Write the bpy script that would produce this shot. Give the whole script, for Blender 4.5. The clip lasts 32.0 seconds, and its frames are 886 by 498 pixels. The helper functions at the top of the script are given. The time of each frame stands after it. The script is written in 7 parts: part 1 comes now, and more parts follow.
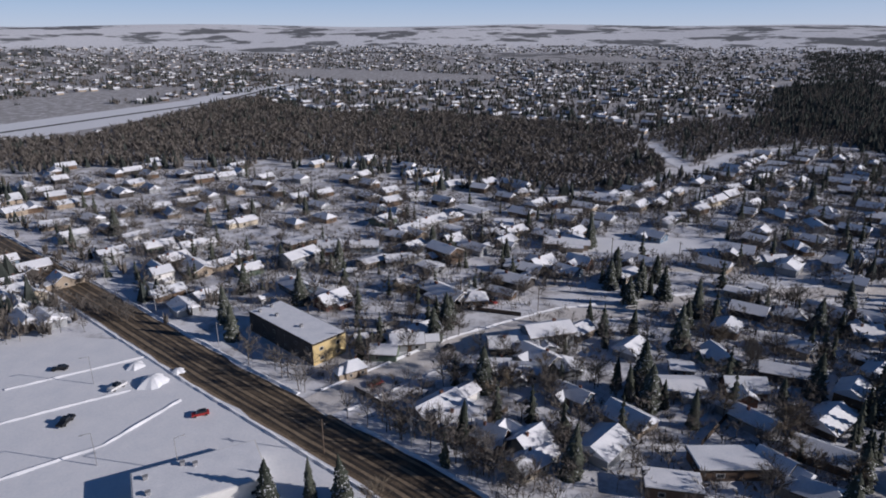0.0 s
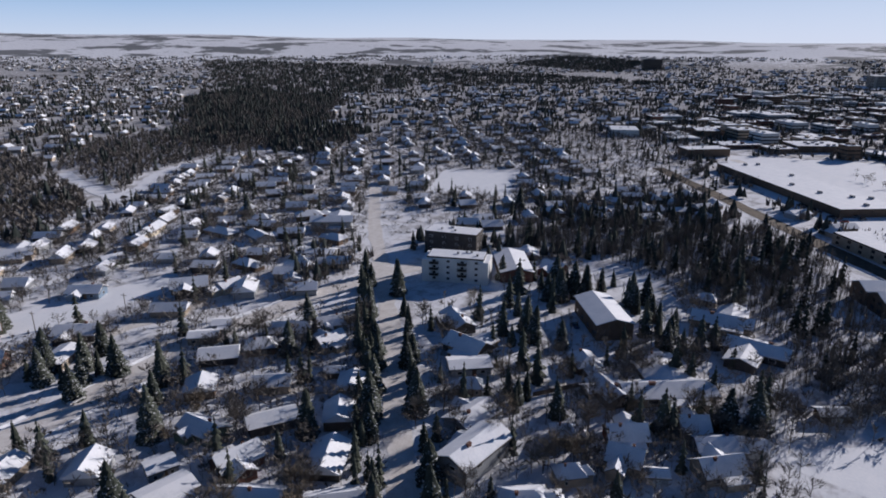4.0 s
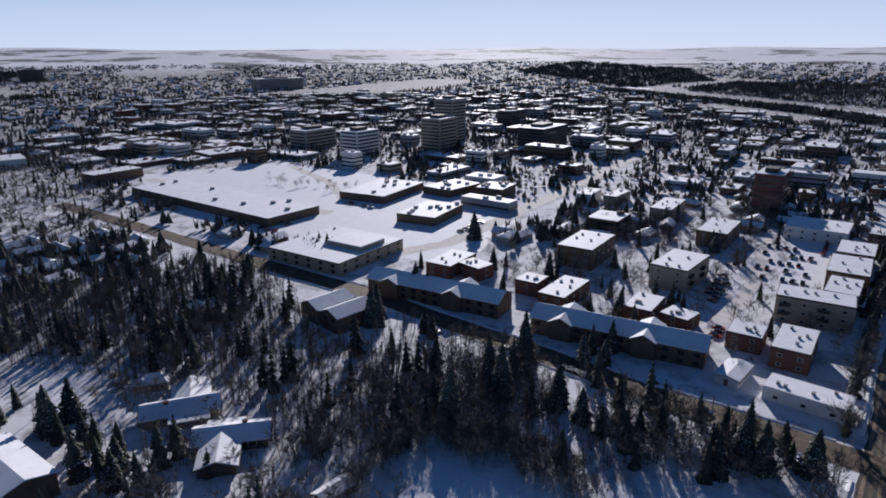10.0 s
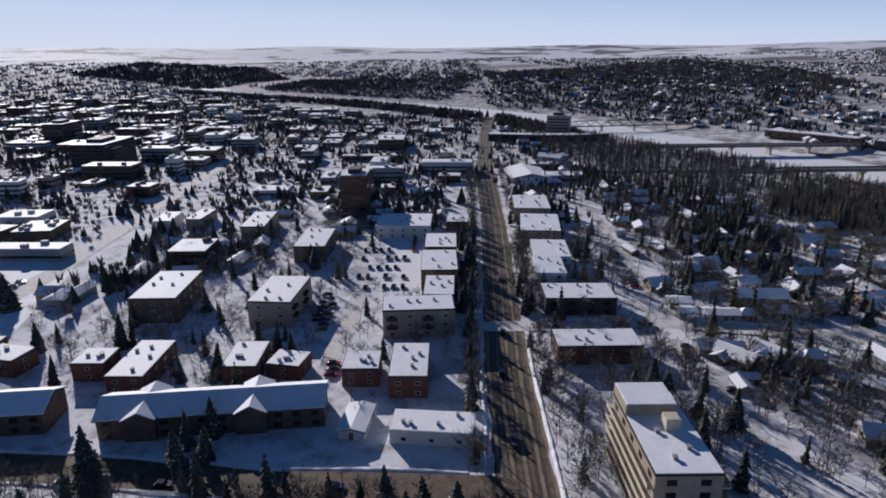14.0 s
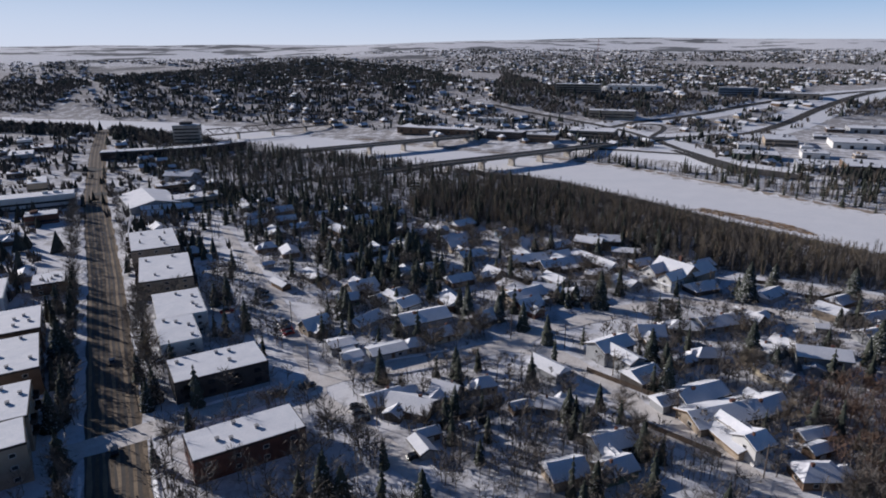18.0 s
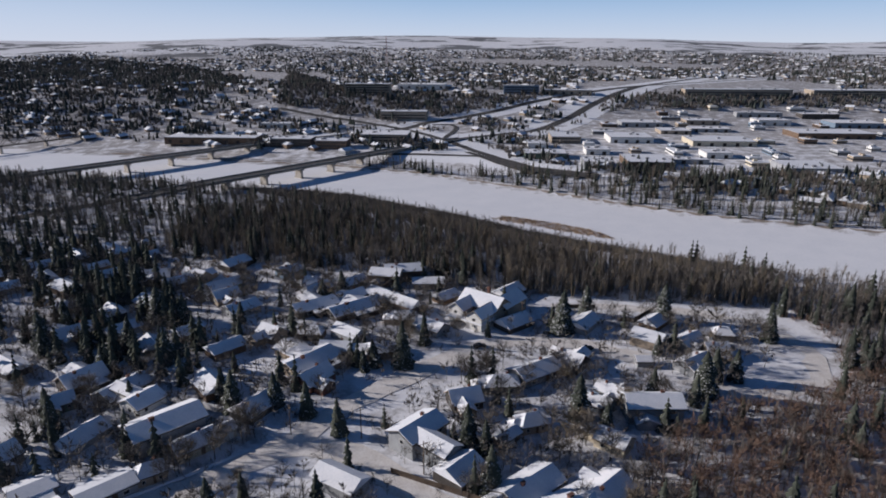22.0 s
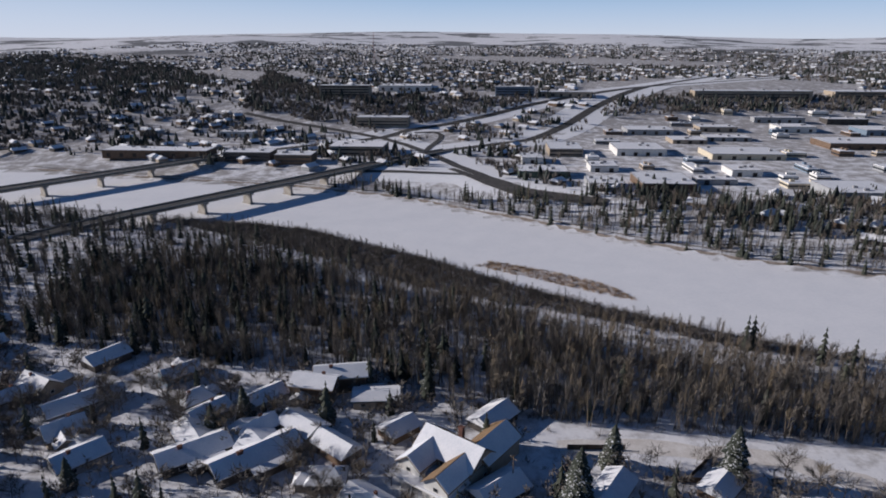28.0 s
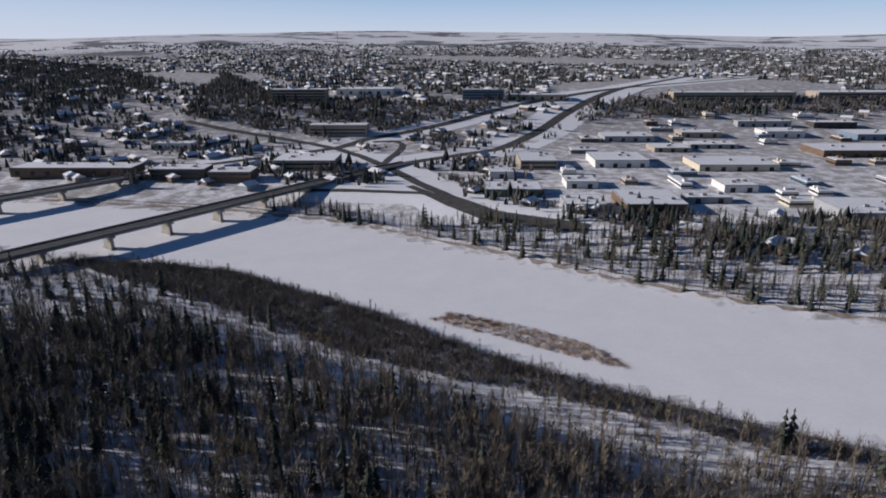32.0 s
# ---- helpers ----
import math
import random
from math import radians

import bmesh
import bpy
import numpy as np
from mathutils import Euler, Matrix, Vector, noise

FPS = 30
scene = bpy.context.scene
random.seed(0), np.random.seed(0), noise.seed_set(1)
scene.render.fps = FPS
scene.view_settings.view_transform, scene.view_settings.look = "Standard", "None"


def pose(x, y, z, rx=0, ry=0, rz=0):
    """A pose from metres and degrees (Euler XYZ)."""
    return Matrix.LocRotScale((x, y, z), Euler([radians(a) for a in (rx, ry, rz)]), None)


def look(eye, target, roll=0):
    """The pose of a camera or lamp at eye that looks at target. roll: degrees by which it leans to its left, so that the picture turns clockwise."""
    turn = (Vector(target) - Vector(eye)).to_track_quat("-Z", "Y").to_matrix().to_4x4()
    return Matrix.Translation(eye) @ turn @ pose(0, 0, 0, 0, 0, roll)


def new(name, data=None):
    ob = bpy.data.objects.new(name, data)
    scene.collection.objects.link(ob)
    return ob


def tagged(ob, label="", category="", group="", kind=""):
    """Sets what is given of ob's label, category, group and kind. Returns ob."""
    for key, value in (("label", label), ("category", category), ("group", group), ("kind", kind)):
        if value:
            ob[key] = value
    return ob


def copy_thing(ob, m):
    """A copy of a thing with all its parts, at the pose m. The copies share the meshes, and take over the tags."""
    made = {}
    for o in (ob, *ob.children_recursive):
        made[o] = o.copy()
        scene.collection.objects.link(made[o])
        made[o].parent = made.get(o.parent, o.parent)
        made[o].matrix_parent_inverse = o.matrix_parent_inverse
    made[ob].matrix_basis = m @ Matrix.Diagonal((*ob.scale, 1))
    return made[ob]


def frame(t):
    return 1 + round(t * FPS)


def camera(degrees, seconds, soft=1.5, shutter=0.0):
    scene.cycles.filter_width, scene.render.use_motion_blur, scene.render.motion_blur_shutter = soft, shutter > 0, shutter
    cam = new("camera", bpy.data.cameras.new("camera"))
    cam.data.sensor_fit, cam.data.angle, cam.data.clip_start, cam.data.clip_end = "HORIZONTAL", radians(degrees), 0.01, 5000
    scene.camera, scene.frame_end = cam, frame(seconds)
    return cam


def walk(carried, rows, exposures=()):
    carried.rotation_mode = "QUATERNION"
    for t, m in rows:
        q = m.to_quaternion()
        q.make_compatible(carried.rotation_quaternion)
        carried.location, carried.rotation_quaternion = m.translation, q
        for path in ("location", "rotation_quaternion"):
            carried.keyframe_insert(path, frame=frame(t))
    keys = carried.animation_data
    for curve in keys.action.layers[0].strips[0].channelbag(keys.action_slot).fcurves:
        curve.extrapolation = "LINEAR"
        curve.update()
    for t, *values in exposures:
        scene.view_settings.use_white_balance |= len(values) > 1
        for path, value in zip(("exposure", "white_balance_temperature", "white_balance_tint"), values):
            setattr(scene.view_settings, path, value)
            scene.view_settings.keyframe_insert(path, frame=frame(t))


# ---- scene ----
# The camera and its way: seconds, place, heading (clockwise from +y), dip, lean
PATH = [
    (0, 79.17, 77.16, 96.96, 2.952, 18.697, -0.033),
    (0.5, 80.69, 81.84, 97.06, 7.760, 18.666, -0.003),
    (1, 82.38, 86.37, 97.18, 14.070, 18.623, 0.010),
    (1.5, 84.37, 90.58, 97.31, 19.271, 18.601, 0.012),
    (2, 86.77, 94.87, 97.46, 23.542, 18.499, 0.049),
    (2.5, 89.64, 99.14, 97.64, 30.642, 18.338, 0.168),
    (3, 92.86, 103.02, 97.86, 38.564, 18.203, 0.246),
    (3.5, 96.46, 106.56, 98.10, 45.996, 18.037, 0.240),
    (5.5, 114.19, 117.07, 99.02, 59.938, 17.841, -0.086),
    (6, 118.90, 118.81, 99.11, 63.550, 17.787, -0.065),
    (6.5, 123.80, 120.28, 99.16, 67.583, 17.742, -0.070),
    (7, 128.93, 121.38, 99.16, 71.869, 17.727, -0.109),
    (7.5, 134.13, 122.13, 99.12, 76.287, 17.645, -0.090),
    (8, 139.29, 122.52, 99.03, 81.037, 17.553, -0.070),
    (8.5, 144.43, 122.45, 98.92, 85.916, 17.474, -0.130),
    (9, 149.79, 121.80, 98.83, 90.650, 17.419, -0.101),
    (9.5, 155.12, 120.59, 98.80, 95.379, 17.399, -0.146),
    (10, 160.22, 118.87, 98.84, 100.102, 17.364, -0.218),
    (10.5, 165.28, 116.67, 98.94, 104.929, 17.358, -0.262),
    (11, 170.35, 113.92, 99.05, 109.265, 17.398, -0.360),
    (11.5, 175.53, 110.70, 99.14, 114.266, 17.425, -0.377),
    (12, 180.46, 107.11, 99.19, 118.571, 17.444, -0.377),
    (12.5, 184.96, 103.37, 99.23, 122.119, 17.475, -0.355),
    (13, 189.10, 99.41, 99.26, 126.593, 17.478, -0.356),
    (13.5, 193.01, 95.12, 99.30, 131.247, 17.508, -0.320),
    (15.5, 205.60, 73.37, 99.81, 147.418, 17.715, -0.342),
    (16, 207.85, 67.21, 99.92, 152.100, 17.721, -0.384),
    (16.5, 209.78, 60.93, 100.00, 156.829, 17.713, -0.392),
    (17, 211.44, 54.37, 100.03, 159.935, 17.723, -0.359),
    (17.5, 212.65, 47.60, 100.03, 162.628, 17.757, -0.304),
    (18, 213.55, 40.64, 100.01, 166.095, 17.727, -0.276),
    (18.5, 214.08, 33.63, 100.00, 169.470, 17.742, -0.295),
    (19, 214.17, 26.46, 100.01, 172.539, 17.777, -0.242),
    (19.5, 213.94, 19.24, 100.04, 174.794, 17.796, -0.175),
    (20, 213.45, 12.09, 100.12, 176.663, 17.819, -0.134),
    (20.5, 212.75, 5.13, 100.24, 180.003, 17.838, -0.077),
    (21, 211.77, -1.60, 100.41, 182.865, 17.866, -0.051),
    (21.5, 210.63, -8.27, 100.59, 183.896, 17.902, -0.012),
    (22, 209.33, -15.25, 100.74, 183.911, 17.979, 0.014),
    (22.5, 207.79, -22.50, 100.86, 183.945, 18.009, 0.073),
    (23, 206.23, -29.91, 100.95, 183.956, 18.057, 0.072),
    (23.5, 204.88, -37.35, 101.06, 184.006, 18.094, 0.058),
    (24, 203.73, -44.85, 101.21, 184.082, 18.132, 0.031),
    (24.5, 202.48, -52.34, 101.38, 184.134, 18.157, 0.023),
    (25, 201.03, -59.90, 101.54, 184.168, 18.185, 0.036),
    (25.5, 199.41, -67.52, 101.69, 184.206, 18.221, 0.004),
    (27.5, 192.76, -99.05, 102.01, 184.357, 18.292, 0.037),
    (28, 191.13, -107.20, 102.02, 184.402, 18.310, -0.026),
    (28.5, 189.46, -115.39, 102.03, 184.431, 18.321, -0.061),
    (29, 187.68, -123.65, 102.04, 184.472, 18.344, -0.056),
    (29.5, 185.78, -131.95, 102.06, 184.483, 18.349, -0.080),
    (30, 183.69, -140.22, 102.09, 184.527, 18.356, -0.106),
    (30.5, 181.50, -148.27, 102.14, 184.727, 18.350, -0.187),
    (31, 179.10, -156.11, 102.20, 185.245, 18.359, -0.212),
    (31.5, 176.59, -163.71, 102.28, 185.930, 18.361, -0.229),
    (32, 174.18, -171.05, 102.35, 186.749, 18.383, -0.240),
]
cam = camera(69.44, 32.0, 1.85)
EXPOSURES = ((0, -0.22, 5760, 13), (5, 0.06, 5700, 13), (9, 0.06, 5600, 14), (13, 0.0, 5650, 14), (17, 0.01, 5760, 12), (32, -0.04, 5900, 12))
walk(cam, [(t, pose(x, y, z, 90 - dip, 0, -head) @ pose(0, 0, 0, 0, 0, lean)) for t, x, y, z, head, dip, lean in PATH], EXPOSURES)

# ---- sky, sun ----
SUN_HEAD, SUN_UP = 105.0, 19.0
world = bpy.data.worlds.new("winter_sky")
scene.world = world
world.use_nodes = True
sky = world.node_tree.nodes.new("ShaderNodeTexSky")
sky.sky_type = "NISHITA"
sky.sun_disc = False
sky.sun_elevation, sky.sun_rotation = radians(SUN_UP), radians(SUN_HEAD)
sky.altitude, sky.air_density, sky.dust_density, sky.ozone_density = 900, 1.0, 0.1, 6.0
# pale winter haze that gathers evenly round the whole horizon
wt = world.node_tree
coord, split_up, haze, hazed = (wt.nodes.new(n) for n in ("ShaderNodeTexCoord", "ShaderNodeSeparateXYZ", "ShaderNodeMapRange", "ShaderNodeMix"))
hazed.data_type = "RGBA"
haze.interpolation_type = "SMOOTHERSTEP"
haze.inputs["From Min"].default_value, haze.inputs["From Max"].default_value = -0.02, 0.24
haze.inputs["To Min"].default_value, haze.inputs["To Max"].default_value = 0.85, 0.0
wt.links.new(coord.outputs["Generated"], split_up.inputs[0])
wt.links.new(split_up.outputs["Z"], haze.inputs["Value"])
wt.links.new(haze.outputs[0], hazed.inputs["Factor"])
wt.links.new(sky.outputs[0], hazed.inputs["A"])
veil = wt.nodes.new("ShaderNodeValToRGB")
veil.color_ramp.elements[0].position, veil.color_ramp.elements[1].position = 0.0, 0.075
veil.color_ramp.elements[0].color, veil.color_ramp.elements[1].color = (0.82, 0.86, 0.93, 1), (0.47, 0.69, 0.96, 1)
thick = wt.nodes.new("ShaderNodeVectorMath")
thick.operation = "SCALE"
thick.inputs["Scale"].default_value = 18.0
wt.links.new(split_up.outputs["Z"], veil.inputs[0])
toward, glow, paler = (wt.nodes.new(n) for n in ("ShaderNodeVectorMath", "ShaderNodeMapRange", "ShaderNodeMix"))
toward.operation = "DOT_PRODUCT"
toward.inputs[1].default_value = (math.sin(radians(SUN_HEAD)), math.cos(radians(SUN_HEAD)), 0)
glow.inputs["From Min"].default_value, glow.inputs["From Max"].default_value, glow.inputs["To Max"].default_value = 0.2, 1.0, 0.85
paler.data_type = "RGBA"
paler.inputs["B"].default_value = (0.86, 0.87, 0.95, 1)
wt.links.new(coord.outputs["Generated"], toward.inputs[0])
wt.links.new(toward.outputs["Value"], glow.inputs["Value"])
wt.links.new(glow.outputs[0], paler.inputs["Factor"])
wt.links.new(veil.outputs[0], paler.inputs["A"])
wt.links.new(paler.outputs["Result"], thick.inputs[0])
wt.links.new(thick.outputs[0], hazed.inputs["B"])
wt.links.new(hazed.outputs["Result"], wt.nodes["Background"].inputs[0])
wt.nodes["Background"].inputs[1].default_value = 0.047
sun_data = bpy.data.lights.new("sun", "SUN")
sun_data.energy, sun_data.angle, sun_data.color = 5.0, radians(0.5), (1.0, 0.88, 0.76)
sun = new("sun", sun_data)
sun.matrix_world = look((0, 0, 0), (-math.sin(radians(SUN_HEAD)), -math.cos(radians(SUN_HEAD)), -math.tan(radians(SUN_UP))))

# ---- materials ----
def material(name, low, high, rough=0.8, size=2.0, fine=0.3, bump=0.0, metal=0.0, spec=0.2, snow=0.0, spread=0.0):
    """Two-scale variation between two colours at real-world size; snow: how much snow lies on faces that look up;
    spread: how far alike things differ in lightness."""
    m = bpy.data.materials.new(name)
    m.use_nodes = True
    t = m.node_tree
    out = t.nodes["Principled BSDF"]
    where = t.nodes.new("ShaderNodeNewGeometry")
    big, small = t.nodes.new("ShaderNodeTexNoise"), t.nodes.new("ShaderNodeTexNoise")
    for n, scale, detail in ((big, 1 / size, 3), (small, 1 / fine, 2)):
        n.inputs["Scale"].default_value, n.inputs["Detail"].default_value = scale, detail
        t.links.new(where.outputs["Position"], n.inputs["Vector"])
    add = t.nodes.new("ShaderNodeMath")
    add.operation = "MULTIPLY_ADD"
    add.inputs[1].default_value, add.inputs[2].default_value = 0.45, 0.0
    t.links.new(small.outputs["Fac"], add.inputs[0])
    sum_ = t.nodes.new("ShaderNodeMath")
    sum_.operation = "MULTIPLY_ADD"
    sum_.inputs[1].default_value = 0.55
    t.links.new(big.outputs["Fac"], sum_.inputs[0])
    t.links.new(add.outputs[0], sum_.inputs[2])
    last = sum_.outputs[0]
    if spread:
        info = t.nodes.new("ShaderNodeObjectInfo")
        s = t.nodes.new("ShaderNodeMath")
        s.operation = "MULTIPLY_ADD"
        s.inputs[1].default_value = spread
        t.links.new(info.outputs["Random"], s.inputs[0])
        t.links.new(last, s.inputs[2])
        u = t.nodes.new("ShaderNodeMath")
        u.operation = "SUBTRACT"
        u.inputs[1].default_value = spread / 2
        t.links.new(s.outputs[0], u.inputs[0])
        last = u.outputs[0]
    ramp = t.nodes.new("ShaderNodeValToRGB")
    ramp.color_ramp.elements[0].position, ramp.color_ramp.elements[1].position = 0.32, 0.68
    ramp.color_ramp.elements[0].color, ramp.color_ramp.elements[1].color = (*low, 1), (*high, 1)
    t.links.new(last, ramp.inputs[0])
    colour = ramp.outputs[0]
    if snow:
        split = t.nodes.new("ShaderNodeSeparateXYZ")
        t.links.new(where.outputs["Normal"], split.inputs[0])
        up = t.nodes.new("ShaderNodeMath")
        up.operation = "MULTIPLY_ADD"
        up.inputs[1].default_value = 0.5
        t.links.new(split.outputs["Z"], up.inputs[0])
        t.links.new(small.outputs["Fac"], up.inputs[2])
        lie = t.nodes.new("ShaderNodeMapRange")
        lie.inputs["From Min"].default_value, lie.inputs["From Max"].default_value = 1.12 - snow, 1.25 - snow
        t.links.new(up.outputs[0], lie.inputs["Value"])
        mix = t.nodes.new("ShaderNodeMix")
        mix.data_type = "RGBA"
        t.links.new(lie.outputs[0], mix.inputs["Factor"])
        t.links.new(colour, mix.inputs["A"])
        mix.inputs["B"].default_value = (0.8, 0.81, 0.84, 1)
        colour = mix.outputs["Result"]
    t.links.new(colour, out.inputs["Base Color"])
    out.inputs["Roughness"].default_value, out.inputs["Metallic"].default_value = rough, metal
    out.inputs["Specular IOR Level"].default_value = spec
    if bump:
        b = t.nodes.new("ShaderNodeBump")
        b.inputs["Strength"].default_value, b.inputs["Distance"].default_value = 0.6, bump
        t.links.new(last, b.inputs["Height"])
        t.links.new(b.outputs[0], out.inputs["Normal"])
    return m


SNOW = material("snow", (0.74, 0.76, 0.80), (0.86, 0.86, 0.88), 0.75, 6, 0.8, 0.12, spec=0.1)
ROOF_SNOW = material("roof_snow", (0.70, 0.72, 0.76), (0.88, 0.88, 0.90), 0.68, 3.5, 0.5, 0.08, spec=0.2, spread=0.25)
ICE_SNOW = material("river_snow", (0.76, 0.77, 0.80), (0.85, 0.85, 0.87), 0.7, 14, 1.5, 0.08, spec=0.16)
SLUSH = material("road_slush", (0.055, 0.045, 0.035), (0.19, 0.145, 0.10), 0.8, 3.2, 0.5, 0.02)
PACKED = material("packed_snow", (0.57, 0.53, 0.49), (0.79, 0.765, 0.74), 0.85, 3.0, 0.6, 0.03, spec=0.1)
ASPHALT = material("asphalt", (0.04, 0.04, 0.042), (0.11, 0.105, 0.10), 0.85, 4, 0.4)
WET = material("wet_wheel_track", (0.03, 0.026, 0.022), (0.085, 0.07, 0.055), 0.55, 5, 0.5, spec=0.3)
SANDY = material("sandy_slush", (0.16, 0.12, 0.08), (0.33, 0.26, 0.18), 0.85, 4, 0.5, 0.02)
CONCRETE = material("concrete", (0.26, 0.24, 0.21), (0.42, 0.39, 0.35), 0.85, 3, 0.3)
SHINGLE = material("shingle", (0.05, 0.045, 0.04), (0.12, 0.10, 0.085), 0.9, 1.0, 0.15)
TAN_SHINGLE = material("tan_shingle", (0.16, 0.105, 0.06), (0.26, 0.18, 0.11), 0.9, 1.0, 0.15)
GLASS = material("window_glass", (0.015, 0.018, 0.022), (0.03, 0.034, 0.04), 0.12, 5, 1, spec=0.5)
TRIM = material("white_trim", (0.62, 0.61, 0.58), (0.76, 0.75, 0.72), 0.6, 2, 0.2)
DARK_TRIM = material("dark_trim", (0.03, 0.027, 0.025), (0.07, 0.06, 0.055), 0.7, 2, 0.2)
METAL = material("grey_metal", (0.25, 0.25, 0.26), (0.4, 0.4, 0.41), 0.75, 1.5, 0.2, metal=0.3)
BARK = material("bark", (0.045, 0.035, 0.028), (0.13, 0.105, 0.085), 0.95, 1.5, 0.2)
TWIG = material("twigs", (0.075, 0.068, 0.062), (0.205, 0.183, 0.162), 0.95, 6, 0.7)
RED_TWIG = material("red_brown_twigs", (0.10, 0.068, 0.052), (0.23, 0.155, 0.115), 0.95, 6, 0.7)
PALE_TWIG = material("pale_twigs", (0.13, 0.105, 0.075), (0.27, 0.225, 0.165), 0.95, 6, 0.7)
NEEDLES = material("spruce_needles", (0.034, 0.040, 0.033), (0.085, 0.092, 0.072), 0.95, 3, 0.5, spec=0.08, snow=0.13, spread=0.3)
FAR_NEEDLES = material("far_needles", (0.03, 0.036, 0.034), (0.07, 0.078, 0.07), 0.95, 14, 2.0, spec=0.05)
WOOD_POST = material("weathered_wood", (0.08, 0.06, 0.045), (0.17, 0.13, 0.10), 0.9, 1.0, 0.15)
BANK_EARTH = material("bank_earth", (0.13, 0.10, 0.075), (0.42, 0.37, 0.33), 0.95, 2.2, 0.5, 0.05)
REED = material("dry_reed", (0.24, 0.165, 0.10), (0.42, 0.31, 0.2), 0.95, 3, 0.4)
TYRE = material("tyre", (0.012, 0.012, 0.012), (0.03, 0.03, 0.03), 0.9, 1, 0.1)
WALLS = {
    "white": material("white_siding", (0.60, 0.59, 0.56), (0.74, 0.73, 0.70), 0.7, 2.5, 0.25),
    "cream": material("cream_siding", (0.50, 0.44, 0.33), (0.64, 0.57, 0.44), 0.7, 2.5, 0.25),
    "tan": material("tan_stucco", (0.30, 0.245, 0.185), (0.43, 0.36, 0.28), 0.85, 2.5, 0.25),
    "grey": material("grey_siding", (0.26, 0.27, 0.28), (0.38, 0.39, 0.40), 0.7, 2.5, 0.25),
    "dark": material("dark_siding", (0.05, 0.045, 0.042), (0.10, 0.09, 0.085), 0.75, 2.5, 0.25),
    "blue": material("blue_siding", (0.13, 0.18, 0.24), (0.21, 0.27, 0.34), 0.7, 2.5, 0.25),
    "brick": material("red_brick", (0.10, 0.055, 0.045), (0.19, 0.095, 0.072), 0.9, 1.5, 0.12),
    "brown": material("brown_siding", (0.11, 0.075, 0.05), (0.20, 0.14, 0.10), 0.8, 2.5, 0.25),
    "yellow": material("yellow_siding", (0.55, 0.42, 0.20), (0.68, 0.54, 0.28), 0.7, 2.5, 0.25),
    "green": material("green_siding", (0.12, 0.16, 0.12), (0.19, 0.24, 0.18), 0.75, 2.5, 0.25),
    "concrete": CONCRETE,
}
PAINTS = {
    "black": material("black_car_paint", (0.008, 0.008, 0.009), (0.02, 0.02, 0.022), 0.3, 2, 0.4, spec=0.5),
    "grey": material("grey_car_paint", (0.09, 0.09, 0.10), (0.16, 0.16, 0.17), 0.35, 2, 0.4, spec=0.5),
    "white": material("white_car_paint", (0.55, 0.55, 0.55), (0.7, 0.7, 0.7), 0.35, 2, 0.4, spec=0.5),
    "red": material("red_car_paint", (0.28, 0.02, 0.018), (0.4, 0.035, 0.03), 0.35, 2, 0.4, spec=0.5),
    "blue": material("blue_car_paint", (0.02, 0.04, 0.10), (0.04, 0.07, 0.16), 0.35, 2, 0.4, spec=0.5),
}


